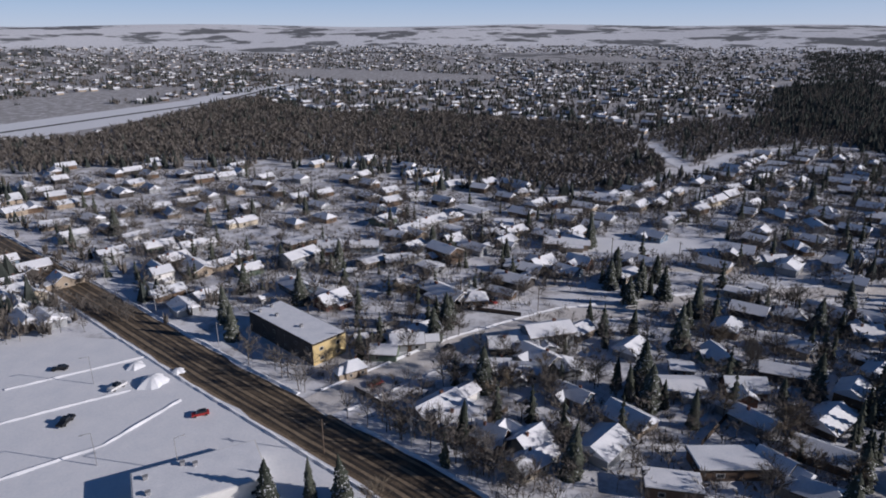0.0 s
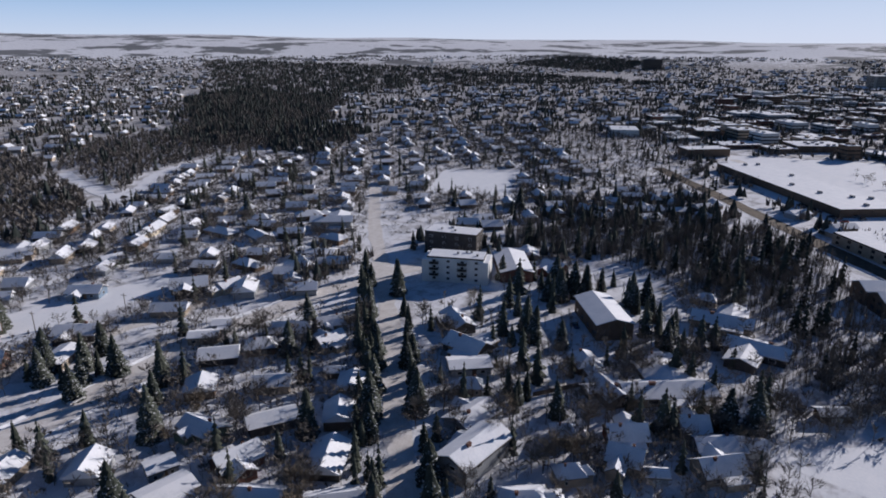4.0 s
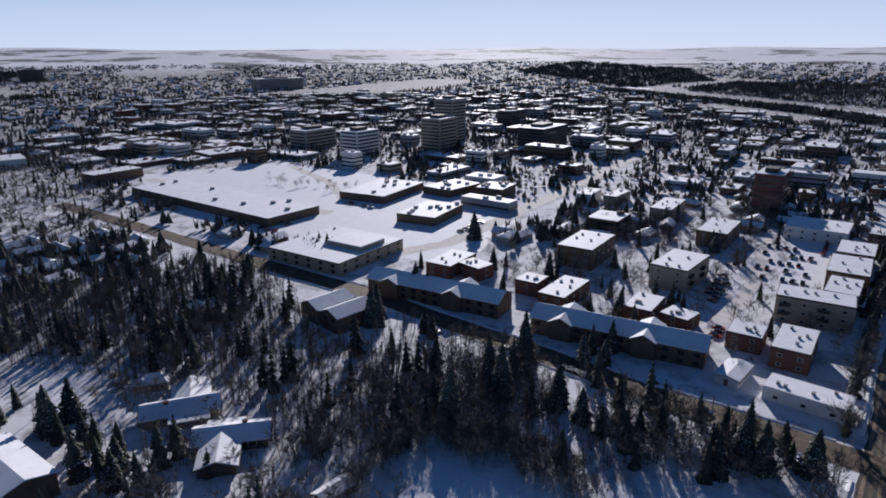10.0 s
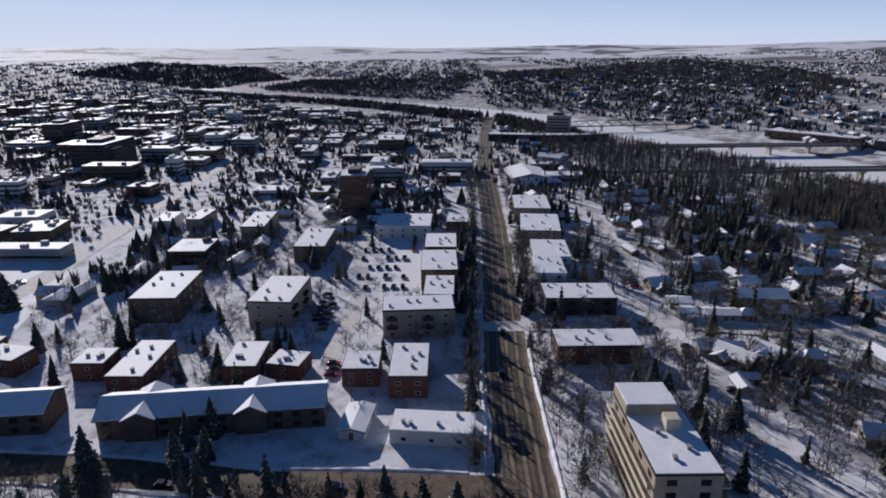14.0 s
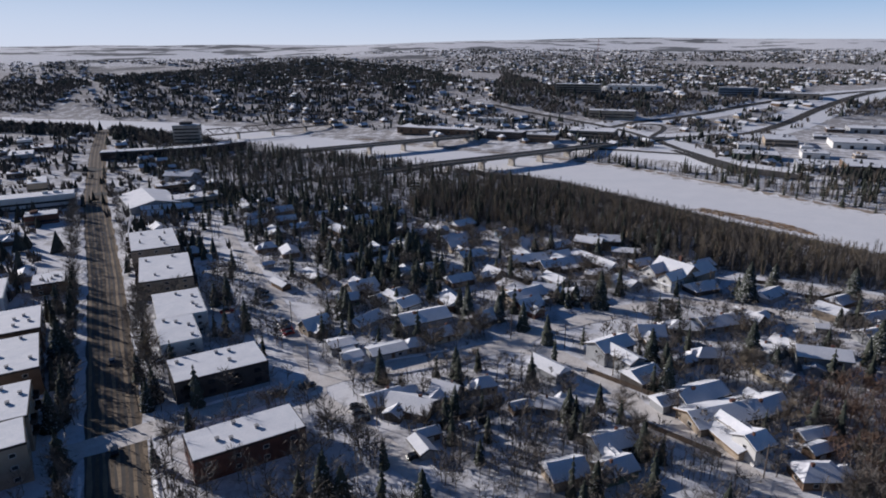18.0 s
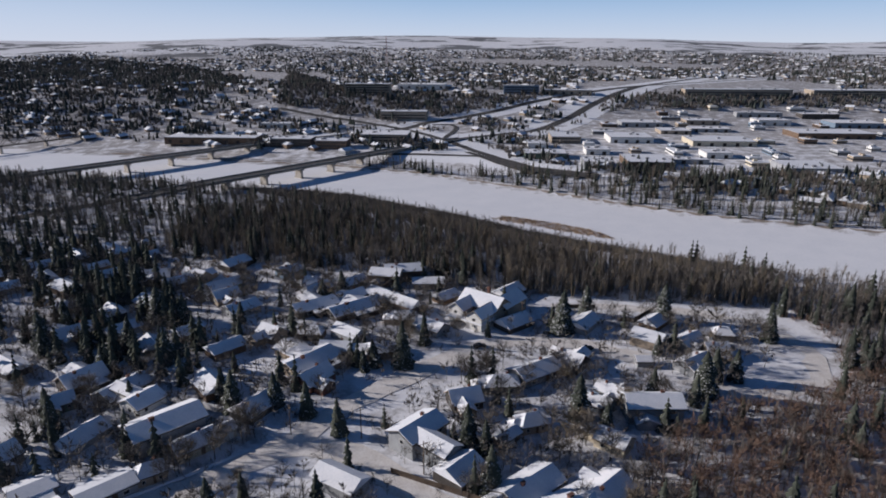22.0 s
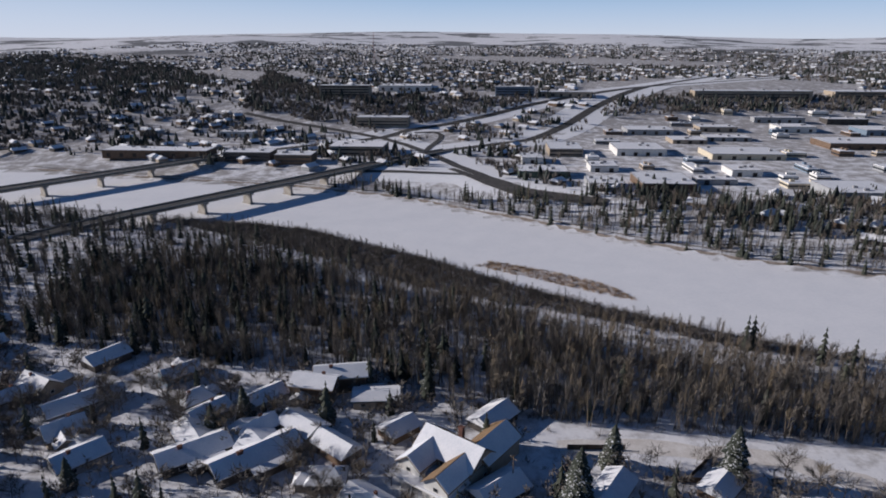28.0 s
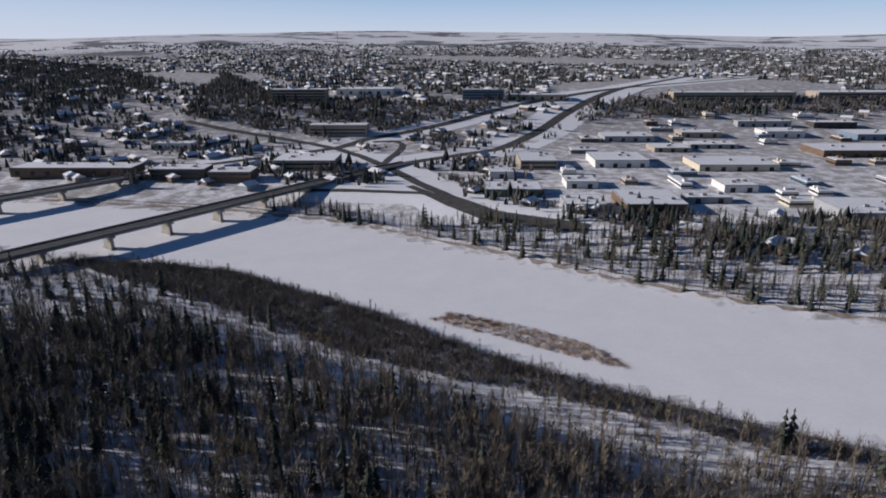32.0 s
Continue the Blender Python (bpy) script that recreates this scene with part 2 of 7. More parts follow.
# The ground: snow near by, fields and woods on the far hills
def ground_material():
    m = material("ground_snow", (0.70, 0.71, 0.75), (0.86, 0.86, 0.88), 0.85, 9, 1.2, 0.12, spec=0.04)
    t = m.node_tree
    out = t.nodes["Principled BSDF"]
    base = out.inputs["Base Color"].links[0].from_socket
    where = t.nodes.new("ShaderNodeNewGeometry")
    # brush and trampled dirt, in patches of some metres
    dirt = t.nodes.new("ShaderNodeTexNoise")
    dirt.inputs["Scale"].default_value, dirt.inputs["Detail"].default_value, dirt.inputs["Roughness"].default_value = 0.09, 6, 0.7
    t.links.new(where.outputs["Position"], dirt.inputs["Vector"])
    d = t.nodes.new("ShaderNodeMapRange")
    d.inputs["From Min"].default_value, d.inputs["From Max"].default_value, d.inputs["To Max"].default_value = 0.48, 0.66, 0.7
    t.links.new(dirt.outputs["Fac"], d.inputs["Value"])
    # away from the near gardens, hedges and leafless scrub cover most of the ground between houses
    dist = t.nodes.new("ShaderNodeVectorMath")
    dist.operation = "DISTANCE"
    dist.inputs[1].default_value = (150, 0, 0)
    t.links.new(where.outputs["Position"], dist.inputs[0])
    town = t.nodes.new("ShaderNodeMapRange")
    town.inputs["From Min"].default_value, town.inputs["From Max"].default_value, town.inputs["To Max"].default_value = 420, 900, 0.15
    t.links.new(dist.outputs["Value"], town.inputs["Value"])
    country = t.nodes.new("ShaderNodeMapRange")
    country.inputs["From Min"].default_value, country.inputs["From Max"].default_value, country.inputs["To Max"].default_value = 2500, 3100, 0.22
    t.links.new(dist.outputs["Value"], country.inputs["Value"])
    less = t.nodes.new("ShaderNodeMath")
    less.operation = "SUBTRACT"
    t.links.new(town.outputs[0], less.inputs[0])
    t.links.new(country.outputs[0], less.inputs[1])
    more = t.nodes.new("ShaderNodeMath")
    more.operation = "ADD"
    t.links.new(dirt.outputs["Fac"], more.inputs[0])
    t.links.new(less.outputs[0], more.inputs[1])
    t.links.new(more.outputs[0], d.inputs["Value"])
    one = t.nodes.new("ShaderNodeMix")
    one.data_type = "RGBA"
    one.inputs["B"].default_value = (0.19, 0.168, 0.15, 1)
    t.links.new(d.outputs[0], one.inputs["Factor"])
    t.links.new(base, one.inputs["A"])
    # shelter belts and woods, drawn out along the hills
    far = t.nodes.new("ShaderNodeTexNoise")
    far.inputs["Scale"].default_value, far.inputs["Detail"].default_value, far.inputs["Roughness"].default_value = 0.0035, 5, 0.62
    t.links.new(where.outputs["Position"], far.inputs["Vector"])
    f = t.nodes.new("ShaderNodeMapRange")
    f.inputs["From Min"].default_value, f.inputs["From Max"].default_value = 0.53, 0.56
    t.links.new(far.outputs["Fac"], f.inputs["Value"])
    r = t.nodes.new("ShaderNodeMapRange")
    r.inputs["From Min"].default_value, r.inputs["From Max"].default_value, r.inputs["To Max"].default_value = 1900, 2700, 0.85
    t.links.new(dist.outputs["Value"], r.inputs["Value"])
    both = t.nodes.new("ShaderNodeMath")
    both.operation = "MULTIPLY"
    t.links.new(f.outputs[0], both.inputs[0])
    t.links.new(r.outputs[0], both.inputs[1])
    two = t.nodes.new("ShaderNodeMix")
    two.data_type = "RGBA"
    two.inputs["B"].default_value = (0.10, 0.105, 0.11, 1)
    t.links.new(both.outputs[0], two.inputs["Factor"])
    t.links.new(one.outputs["Result"], two.inputs["A"])
    t.links.new(two.outputs["Result"], out.inputs["Base Color"])
    return m


GROUND = ground_material()

# ---- the plan: where things stand, street by street ----
# houses: x, y, length, turn
GABLE_HOUSES_1 = [
    (260, -292, 11, 30), (285, -275, 14, 36), (272, -250, 12, 41), (245, -268, 11, 46), (230, -259, 12, 39), (306, -280, 10, 37), (199, -228, 11, 141), (331, -317, 9, 53),
    (353, -333, 11, 12), (232, -213, 9, 170), (293, -190, 14, 72), (264, -161, 12, 41), (309, -184, 9, 24), (168, -193, 13, 16), (154, -173, 9, 145), (148, -179, 9, 127),
    (155, -155, 9, 139), (111, -210, 10, 17), (116, -194, 11, 16), (270, -114, 9, 40), (261, -113, 13, 170), (181, -138, 13, 28), (164, -135, 12, 35), (222, -122, 9, 174),
]
GABLE_HOUSES_2 = [
    (206, -108, 11, 23), (205, -97, 10, 29), (326, -232, 13, 38), (0, 307, 9, 57), (70, 258, 9, 171), (77, 265, 9, 4), (82, 273, 10, 19), (120, 317, 14, 148),
    (127, 330, 14, 155), (73, 344, 10, 14), (77, 316, 10, 15), (57, 364, 14, 179), (111, 261, 14, 0), (104, 247, 9, 176), (112, 244, 9, 175), (85, 226, 12, 36),
    (91, 220, 12, 2), (105, 201, 9, 22), (10, 335, 11, 37), (-22, 370, 13, 30), (174, 249, 13, 98), (167, 215, 9, 112), (163, 198, 9, 111), (238, 334, 11, 5),
]
GABLE_HOUSES_3 = [
    (270, 239, 14, 73), (223, 198, 13, 177), (259, 175, 12, 70), (251, 142, 10, 124), (240, 273, 11, 149), (118, 252, 13, 121), (119, 381, 9, 167), (146, 377, 12, 149),
    (123, 230, 11, 134), (198, 373, 14, 127), (289, 384, 14, 79), (303, 400, 14, 116), (255, 308, 12, 137), (169, 415, 10, 166), (223, 405, 10, 174), (376, -278, 10, 26),
    (296, 423, 10, 145), (519, 331, 16, 78), (490, -319, 12, 42), (71, 380, 11, 161), (89, 403, 16, 40), (260, 439, 19, 31),
]
GABLE_HOUSES = GABLE_HOUSES_1 + GABLE_HOUSES_2 + GABLE_HOUSES_3
HIP_HOUSES_1 = [
    (251, -276, 9, 40), (209, -237, 9, 176), (241, -226, 9, 169), (339, -337, 9, 27), (348, -323, 12, 48), (218, -211, 12, 13), (335, -233, 9, 11), (180, -186, 14, 1),
    (175, -165, 10, 13), (96, -215, 9, 168), (271, -150, 9, 15), (243, -129, 9, 17), (158, -106, 14, 14), (461, -237, 9, 44), (341, -254, 11, 34), (61, 248, 9, 15),
    (103, 299, 11, 2), (167, 187, 14, 150), (213, 278, 13, 155), (236, 208, 9, 116), (271, 189, 14, 55), (286, 172, 11, 142), (218, 166, 9, 142), (203, 169, 14, 131),
]
HIP_HOUSES_2 = [
    (281, 404, 20, 97), (259, 352, 14, 96), (311, 350, 14, 100), (348, 175, 10, 96), (232, 175, 9, 120), (407, 172, 12, 67), (149, 465, 12, 14), (333, 397, 20, 159),
    (311, 413, 12, 138), (375, -240, 10, 40), (101, 411, 12, 34),
]
HIP_HOUSES = HIP_HOUSES_1 + HIP_HOUSES_2
CROSS_HOUSES_1 = [
    (281, -262, 10, 33), (300, -287, 14, 160), (256, -226, 10, 153), (237, -193, 11, 60), (308, -197, 12, 55), (156, -199, 11, 142), (192, -178, 9, 13), (105, -202, 9, 2),
    (311, -157, 12, 68), (253, -122, 10, 167), (42, 362, 13, 173), (98, 212, 9, 159), (107, 209, 11, 37), (172, 231, 12, 173), (229, 262, 12, 177), (256, 224, 14, 87),
    (232, 158, 10, 102), (242, 139, 13, 145), (256, 150, 9, 121), (135, 335, 12, 30), (127, 395, 10, 172), (228, 347, 14, 159), (241, 162, 11, 125), (165, 439, 12, 9),
]
CROSS_HOUSES_2 = [
    (317, -288, 11, 9), (446, 272, 20, 83), (342, 240, 11, 89), (99, 370, 10, 29),
]
CROSS_HOUSES = CROSS_HOUSES_1 + CROSS_HOUSES_2
LONG_HOUSES_1 = [
    (244, -250, 17, 20), (228, -247, 15, 28), (240, -204, 17, 49), (206, -160, 13, 44), (176, -128, 15, 16), (269, 162, 18, 132), (153, 363, 14, 167), (330, 164, 14, 100),
    (314, 148, 13, 92), (195, 449, 15, 160), (327, 370, 20, 127), (527, -384, 20, 6), (78, 390, 10, 33),
]
LONG_HOUSES = LONG_HOUSES_1
TALL_HOUSES_1 = [
    (216, -278, 13, 164), (283, -179, 9, 67), (273, -167, 18, 36), (140, -168, 10, 176), (171, -113, 9, 30), (123, 265, 10, 13), (209, 187, 12, 179),
]
TALL_HOUSES = TALL_HOUSES_1
LOW_HOUSES_1 = [
    (198, -273, 13, 179), (296, -145, 9, 38), (289, -137, 9, 41), (279, -144, 16, 38), (62, 343, 11, 30), (159, 243, 9, 166), (155, 233, 15, 175), (205, 299, 9, 139),
    (215, 303, 9, 135), (246, 216, 17, 139), (125, 245, 11, 98), (115, 424, 24, 130), (290, 340, 24, 106),
]
LOW_HOUSES = LOW_HOUSES_1
SHED_HOUSES_1 = [
    (131, -198, 5, 176), (183, -159, 7, 35), (344, -194, 7, 159), (362, -216, 5, 40), (243, -106, 4, 30), (253, -101, 4, 35), (253, -95, 7, 129), (154, -124, 6, 17),
    (155, -117, 4, 26), (231, -120, 4, 28), (23, 304, 4, 39), (69, 281, 5, 16), (62, 269, 4, 8), (114, 305, 7, 148), (53, 331, 5, 178), (175, 282, 5, 4),
    (231, 150, 5, 112), (217, 246, 4, 131), (287, 321, 6, 105), (287, 122, 6, 124),
]
SHED_HOUSES = SHED_HOUSES_1
FLAT_HOUSES_1 = [
    (152, 199, 16, 178), (136, 192, 9, 166),
]
FLAT_HOUSES = FLAT_HOUSES_1
# spruces: x, y
SPRUCE_SPOTS_1 = [
    (217, 268), (218, 276), (222, 264), (158, 311), (161, 303), (166, 301), (169, 295), (175, 299),
    (165, 259), (137, 274), (153, 269), (180, 225), (122, 351), (139, 389), (163, 360), (228, 438),
    (221, 437), (228, 427), (269, 215), (276, 211), (320, 253), (312, 226), (315, 222), (321, 219),
    (327, 216), (335, 214), (343, 212), (322, 193), (333, 194), (319, 186), (300, 173), (300, 168),
    (311, 175), (239, 194), (243, 193), (240, 181), (218, 154), (263, 143), (315, 431), (306, 469),
    (301, 473), (378, 317), (388, 316), (401, 313), (430, 314), (420, 313), (410, 350), (434, 382),
]
SPRUCE_SPOTS_2 = [
    (267, 137), (191, 228), (137, 236), (139, 230), (143, 225), (147, 225), (144, 233), (151, 216),
    (349, -110), (335, -96), (336, -100), (358, -124), (354, -81), (371, -99), (381, -113), (358, -89),
    (446, -73), (439, -70), (376, -11), (370, -13), (295, -53), (275, -70), (270, -71), (265, -71),
    (275, -126), (253, -135), (247, -141), (246, -72), (245, -78), (236, -64), (231, -61), (198, -105),
    (213, -109), (217, -118), (209, -126), (298, -161), (291, -222), (291, -242), (267, -224), (309, -233),
    (320, -238), (502, -102), (507, -86), (406, -219), (405, -226), (202, -218), (152, -224), (148, -228),
]
SPRUCE_SPOTS_3 = [
    (135, -180), (161, -168), (125, -173), (120, -178), (106, -186), (113, -178), (229, -176), (247, -181),
    (252, -174), (263, -202), (227, -165), (189, -153), (193, -155), (197, -157), (342, -255), (339, -265),
    (321, -249), (306, -237), (301, -243), (302, -219), (305, -205), (287, -225), (263, -185), (258, -179),
    (267, -191), (336, -237), (356, -266), (322, -228), (320, -275), (313, -287), (343, -289), (367, -303),
    (387, -327), (210, -202), (222, -200), (219, -203), (237, -175), (304, -171), (294, -162), (80, -212),
    (48, -209), (42, -226), (411, 86), (406, 82), (339, 40), (336, 34), (346, 58), (325, 76),
]
SPRUCE_SPOTS_4 = [
    (323, 72), (315, 58), (487, 43), (444, 79), (382, 107), (407, 49), (361, -7), (368, 6),
    (374, 12), (380, 21), (417, 25), (436, 46), (566, -95), (278, 19), (278, 11), (274, 8),
    (282, 22), (313, 90), (367, 86), (372, 88), (278, 201), (281, 217), (292, 227), (297, 234),
    (321, 234), (324, 229), (325, 225), (327, 222), (331, 219), (327, 197), (330, 200), (310, 180),
    (306, 174), (345, 35), (345, 28), (342, 58), (389, 86), (389, 104), (328, 73), (334, 73),
    (361, -3), (439, 168), (448, 158), (477, 184), (306, 54), (290, 66), (292, 20), (289, 15),
]
SPRUCE_SPOTS_5 = [
    (295, 43), (63, 194), (56, 194), (47, 193), (19, 273), (13, 287), (88, 285), (86, 270),
    (91, 278), (37, 301), (115, 199), (91, 213), (99, 236), (-71, 395), (-54, 385), (-81, 373),
    (22, 345), (25, 352), (33, 344), (45, 336), (47, 340), (-20, 419), (-8, 424), (20, 428),
    (68, 403), (77, 419), (125, 362), (89, 364), (165, 365), (160, 294), (170, 310), (172, 304),
    (179, 316), (162, 317), (224, 281), (228, 278), (236, 280), (174, 274), (140, 276), (181, 283),
    (-28, 408),
]
SPRUCE_SPOTS = SPRUCE_SPOTS_1 + SPRUCE_SPOTS_2 + SPRUCE_SPOTS_3 + SPRUCE_SPOTS_4 + SPRUCE_SPOTS_5
# flat-roofed blocks: style, x, y, length, width, turn, height
FLAT_BLOCKS_1 = [
    ("brown", 441.4, -2.4, 30.6, 17.5, 136, 10),
    ("tan", 404.7, -30.9, 27.7, 16.3, 130, 10),
    ("brick", 404.7, 37.0, 10.8, 10.3, 135, 6),
    ("brick", 392.6, 27.1, 24.6, 11.5, 134, 6),
    ("brick", 371.3, 2.8, 17.4, 10.8, 135, 6),
    ("brick", 360.7, -6.1, 11.0, 10.0, 33, 5),
    ("brick", 341.3, -20.3, 12.0, 11.3, 135, 6),
    ("brick", 329.4, -29.7, 22.0, 11.6, 134, 7),
    ("brick", 438.2, 65.4, 22.7, 13.2, 137, 6),
    ("brick", 428.1, 56.1, 13.3, 10.1, 32, 6),
    ("white", 303.0, -13.7, 22.0, 10.1, 39, 4),
    ("tan", 354.6, -57.2, 25.6, 13.5, 48, 10.5),
    ("tan", 362.1, -75.7, 20.9, 11.6, 133, 10.4),
    ("brown", 387.0, -100.7, 27.9, 15.7, 135, 9),
    ("brown", 407.6, -122.6, 22.9, 15.1, 134, 9),
    ("white", 454.8, -141.7, 29.7, 26.5, 43, 7),
    ("brown", 440.3, -169.3, 15.1, 12.5, 132, 5),
    ("brick", 296.7, -84.1, 27.8, 13.0, 45, 6.5),
    ("dark", 324.4, -115.3, 27.3, 16.2, 44, 7),
    ("white", 363.5, -151.5, 26.7, 16.9, 131, 8),
]
FLAT_BLOCKS_2 = [
    ("white", 349.7, -131.3, 22.8, 12.7, 132, 8),
    ("tan", 395.0, -186.4, 35.1, 21.1, 128, 8),
    ("tan", 427.8, -221.7, 35.0, 21.5, 131, 8),
    ("store", 601, 193, 151.4, 40, 43, 5),
    ("store", 538.8, 59.0, 38.8, 25.7, 143, 5),
    ("store", 609.9, 82.2, 53.9, 36.4, 142, 5),
    ("store", 608.2, 32.0, 35.5, 24.9, 128, 5),
    ("store", 594.0, 3.2, 23.5, 20.5, 141, 6),
    ("white", 563.4, -54.2, 21.5, 10.2, 138, 6),
    ("tan", 554.3, -70.4, 24.0, 9.0, 132, 6),
    ("tan", 515.6, -86.2, 32.9, 13.0, 136, 7),
    ("brown", 459.4, -84.9, 31.5, 15.2, 134, 8),
    ("white", 793.9, 406.6, 36.2, 29.5, 29, 7),
    ("brown", 706.2, 290.3, 40.7, 18.9, 136, 7),
    ("brown", 842.3, 331.3, 30.8, 25.0, 27, 7),
    ("store", 806.5, 218.0, 46.9, 33.3, 126, 6),
    ("yellow", 40.6, 270.8, 36.0, 12.6, 134, 7),
    ("condo", 308.9, 269.2, 24.4, 10.5, 117, 11),
    ("condodark", 340.8, 295.7, 26.4, 12.3, 110, 10),
    ("office", 472.1, 117.4, 47.8, 46.7, 136, 6),
    ("concrete", 249.6, -34.8, 32.3, 14.2, 135, 16),
]
FLAT_BLOCKS = FLAT_BLOCKS_1 + FLAT_BLOCKS_2

# sheds and offices beyond the river: wall, x, y, length, width, turn, height
FAR_SHEDS_1 = [
    ("tan", 34, -689, 30, 40, 172, 7),
    ("white", -35, -687, 44, 40, 172, 6),
    ("grey", -91, -806, 50, 32, 172, 5),
    ("white", 72, -651, 18, 24, 172, 5),
    ("green", 76, -593, 38, 25, 172, 5),
    ("grey", 41, -548, 25, 25, 172, 5),
    ("brown", -1, -546, 37, 40, 172, 6),
    ("cream", -121, -660, 63, 40, 172, 5),
    ("white", -81, -584, 23, 24, 172, 5),
    ("white", 23, -609, 22, 22, 172, 5),
    ("grey", -120, -508, 42, 38, 172, 6),
    ("brown", -267, -701, 81, 40, 172, 6),
]
FAR_SHEDS_2 = [
    ("grey", -268, -850, 59, 12, 172, 6),
    ("dark", -345, -841, 47, 19, 172, 6),
    ("white", -261, -807, 39, 30, 172, 6),
    ("blue", -353, -784, 57, 37, 172, 6),
    ("grey", -43, -552, 29, 12, 172, 4),
    ("tan", -173, -814, 41, 24, 172, 5),
    ("grey", -155, -754, 45, 22, 172, 4),
    ("tan", -108, -744, 34, 28, 172, 4),
    ("dark", 318, -684, 42, 20, 172, 7),
    ("brown", 276, -668, 32, 20, 172, 7),
    ("tan", 223, -708, 50, 35, 172, 8),
    ("tan", 202, -855, 60, 19, 172, 10),
]
FAR_SHEDS_3 = [
    ("brown", 405, -710, 97, 23, 172, 6),
    ("white", 357, -814, 37, 15, 172, 5),
    ("tan", 254, -1003, 69, 15, 172, 14),
    ("white", 171, -1055, 74, 40, 172, 6),
    ("blue", 24, -997, 53, 12, 172, 12),
    ("tan", -298, -971, 156, 22, 172, 10),
    ("tan", -479, -972, 123, 32, 172, 8),
    ("tan", -45, -992, 72, 21, 172, 6),
]
FAR_SHEDS = FAR_SHEDS_1 + FAR_SHEDS_2 + FAR_SHEDS_3

# ---- small helpers ----
rng = np.random.default_rng(7)


def mesh_of(name, shape, *mats):
    """A mesh from (vertices, faces) or (vertices, faces, material slots)."""
    me = bpy.data.meshes.new(name)
    me.from_pydata([tuple(v) for v in shape[0]], [], [tuple(f) for f in shape[1]])
    for m in mats:
        me.materials.append(m)
    if len(shape) > 2:
        me.polygons.foreach_set("material_index", list(shape[2]))
    me.update()
    return me


def tri_mesh(name, verts, tris, mats, slots=None):
    """A large mesh of triangles from arrays."""
    me = bpy.data.meshes.new(name)
    verts, tris = np.asarray(verts, np.float32), np.asarray(tris, np.int32)
    me.vertices.add(len(verts))
    me.vertices.foreach_set("co", verts.ravel())
    me.loops.add(tris.size)
    me.loops.foreach_set("vertex_index", tris.ravel())
    me.polygons.add(len(tris))
    me.polygons.foreach_set("loop_start", np.arange(0, tris.size, 3, dtype=np.int32))
    for m in mats:
        me.materials.append(m)
    if slots is not None:
        me.polygons.foreach_set("material_index", np.asarray(slots, np.int32))
    me.polygons.foreach_set("use_smooth", np.zeros(len(tris), bool))
    me.update(calc_edges=True)
    return me


def part(name, shape, mat, parent, label="", m=None):
    ob = new(name, shape if isinstance(shape, bpy.types.Mesh) else mesh_of(name, shape, mat))
    ob.parent = parent
    if m is not None:
        ob.matrix_basis = m
    return tagged(ob, label) if label else ob


def thing(name, label, category, m=None, group="", kind=""):
    ob = new(name)
    ob.empty_display_size = 0.5
    if m is not None:
        ob.matrix_basis = m
    return tagged(ob, label, category, group, kind)


def join(*shapes):
    v, f = [], []
    for s in shapes:
        n = len(v)
        v += list(s[0])
        f += [tuple(i + n for i in q) for q in s[1]]
    return v, f


def box(x0, x1, y0, y1, z0, z1, taper=0.0):
    t = taper
    v = [(x0, y0, z0), (x1, y0, z0), (x1, y1, z0), (x0, y1, z0), (x0 + t, y0 + t, z1), (x1 - t, y0 + t, z1), (x1 - t, y1 - t, z1), (x0 + t, y1 - t, z1)]
    return v, [(3, 2, 1, 0), (4, 5, 6, 7), (0, 1, 5, 4), (1, 2, 6, 5), (2, 3, 7, 6), (3, 0, 4, 7)]


def extrude(section, a, b, axis="x"):
    """A section of (across, up) pairs, counter-clockwise seen from +axis, drawn out from a to b."""
    n = len(section)
    if axis == "x":
        v = [(a, y, z) for y, z in section] + [(b, y, z) for y, z in section]
    else:
        v = [(-y, a, z) for y, z in section] + [(-y, b, z) for y, z in section]
    f = [tuple(range(n))[::-1], tuple(range(n, 2 * n))]
    return v, f + [(i, (i + 1) % n, n + (i + 1) % n, n + i) for i in range(n)]


def hip(l, w, ze, zr, run):
    v = [(-l, -w, ze), (l, -w, ze), (l, w, ze), (-l, w, ze), (-l + run, 0, zr), (l - run, 0, zr)]
    return v, [(3, 2, 1, 0), (0, 1, 5, 4), (2, 3, 4, 5), (1, 2, 5), (3, 0, 4)]


def polyline(points, step=6.0):
    """Points at even steps along a line."""
    p = np.array(points, float)
    d = np.r_[0, np.cumsum(np.hypot(*np.diff(p[:, :2], axis=0).T))]
    s = np.linspace(0, d[-1], max(2, int(d[-1] / step) + 1))
    return np.stack([np.interp(s, d, p[:, k]) for k in range(p.shape[1])], 1)


def inside(x, y, poly):
    x, y = np.asarray(x, float), np.asarray(y, float)
    hit = np.zeros(x.shape, bool)
    for (x0, y0), (x1, y1) in zip(poly, poly[1:] + poly[:1]):
        hit ^= ((y0 > y) != (y1 > y)) & (x < (x1 - x0) * (y - y0) / ((y1 - y0) or 1e-9) + x0)
    return hit


def line_distance(x, y, pts):
    x, y = np.asarray(x, float), np.asarray(y, float)
    best = np.full(x.shape, 1e9)
    for (ax, ay), (bx, by) in zip(pts, pts[1:]):
        dx, dy = bx - ax, by - ay
        k = np.clip(((x - ax) * dx + (y - ay) * dy) / (dx * dx + dy * dy), 0, 1)
        best = np.minimum(best, np.hypot(x - ax - k * dx, y - ay - k * dy))
    return best


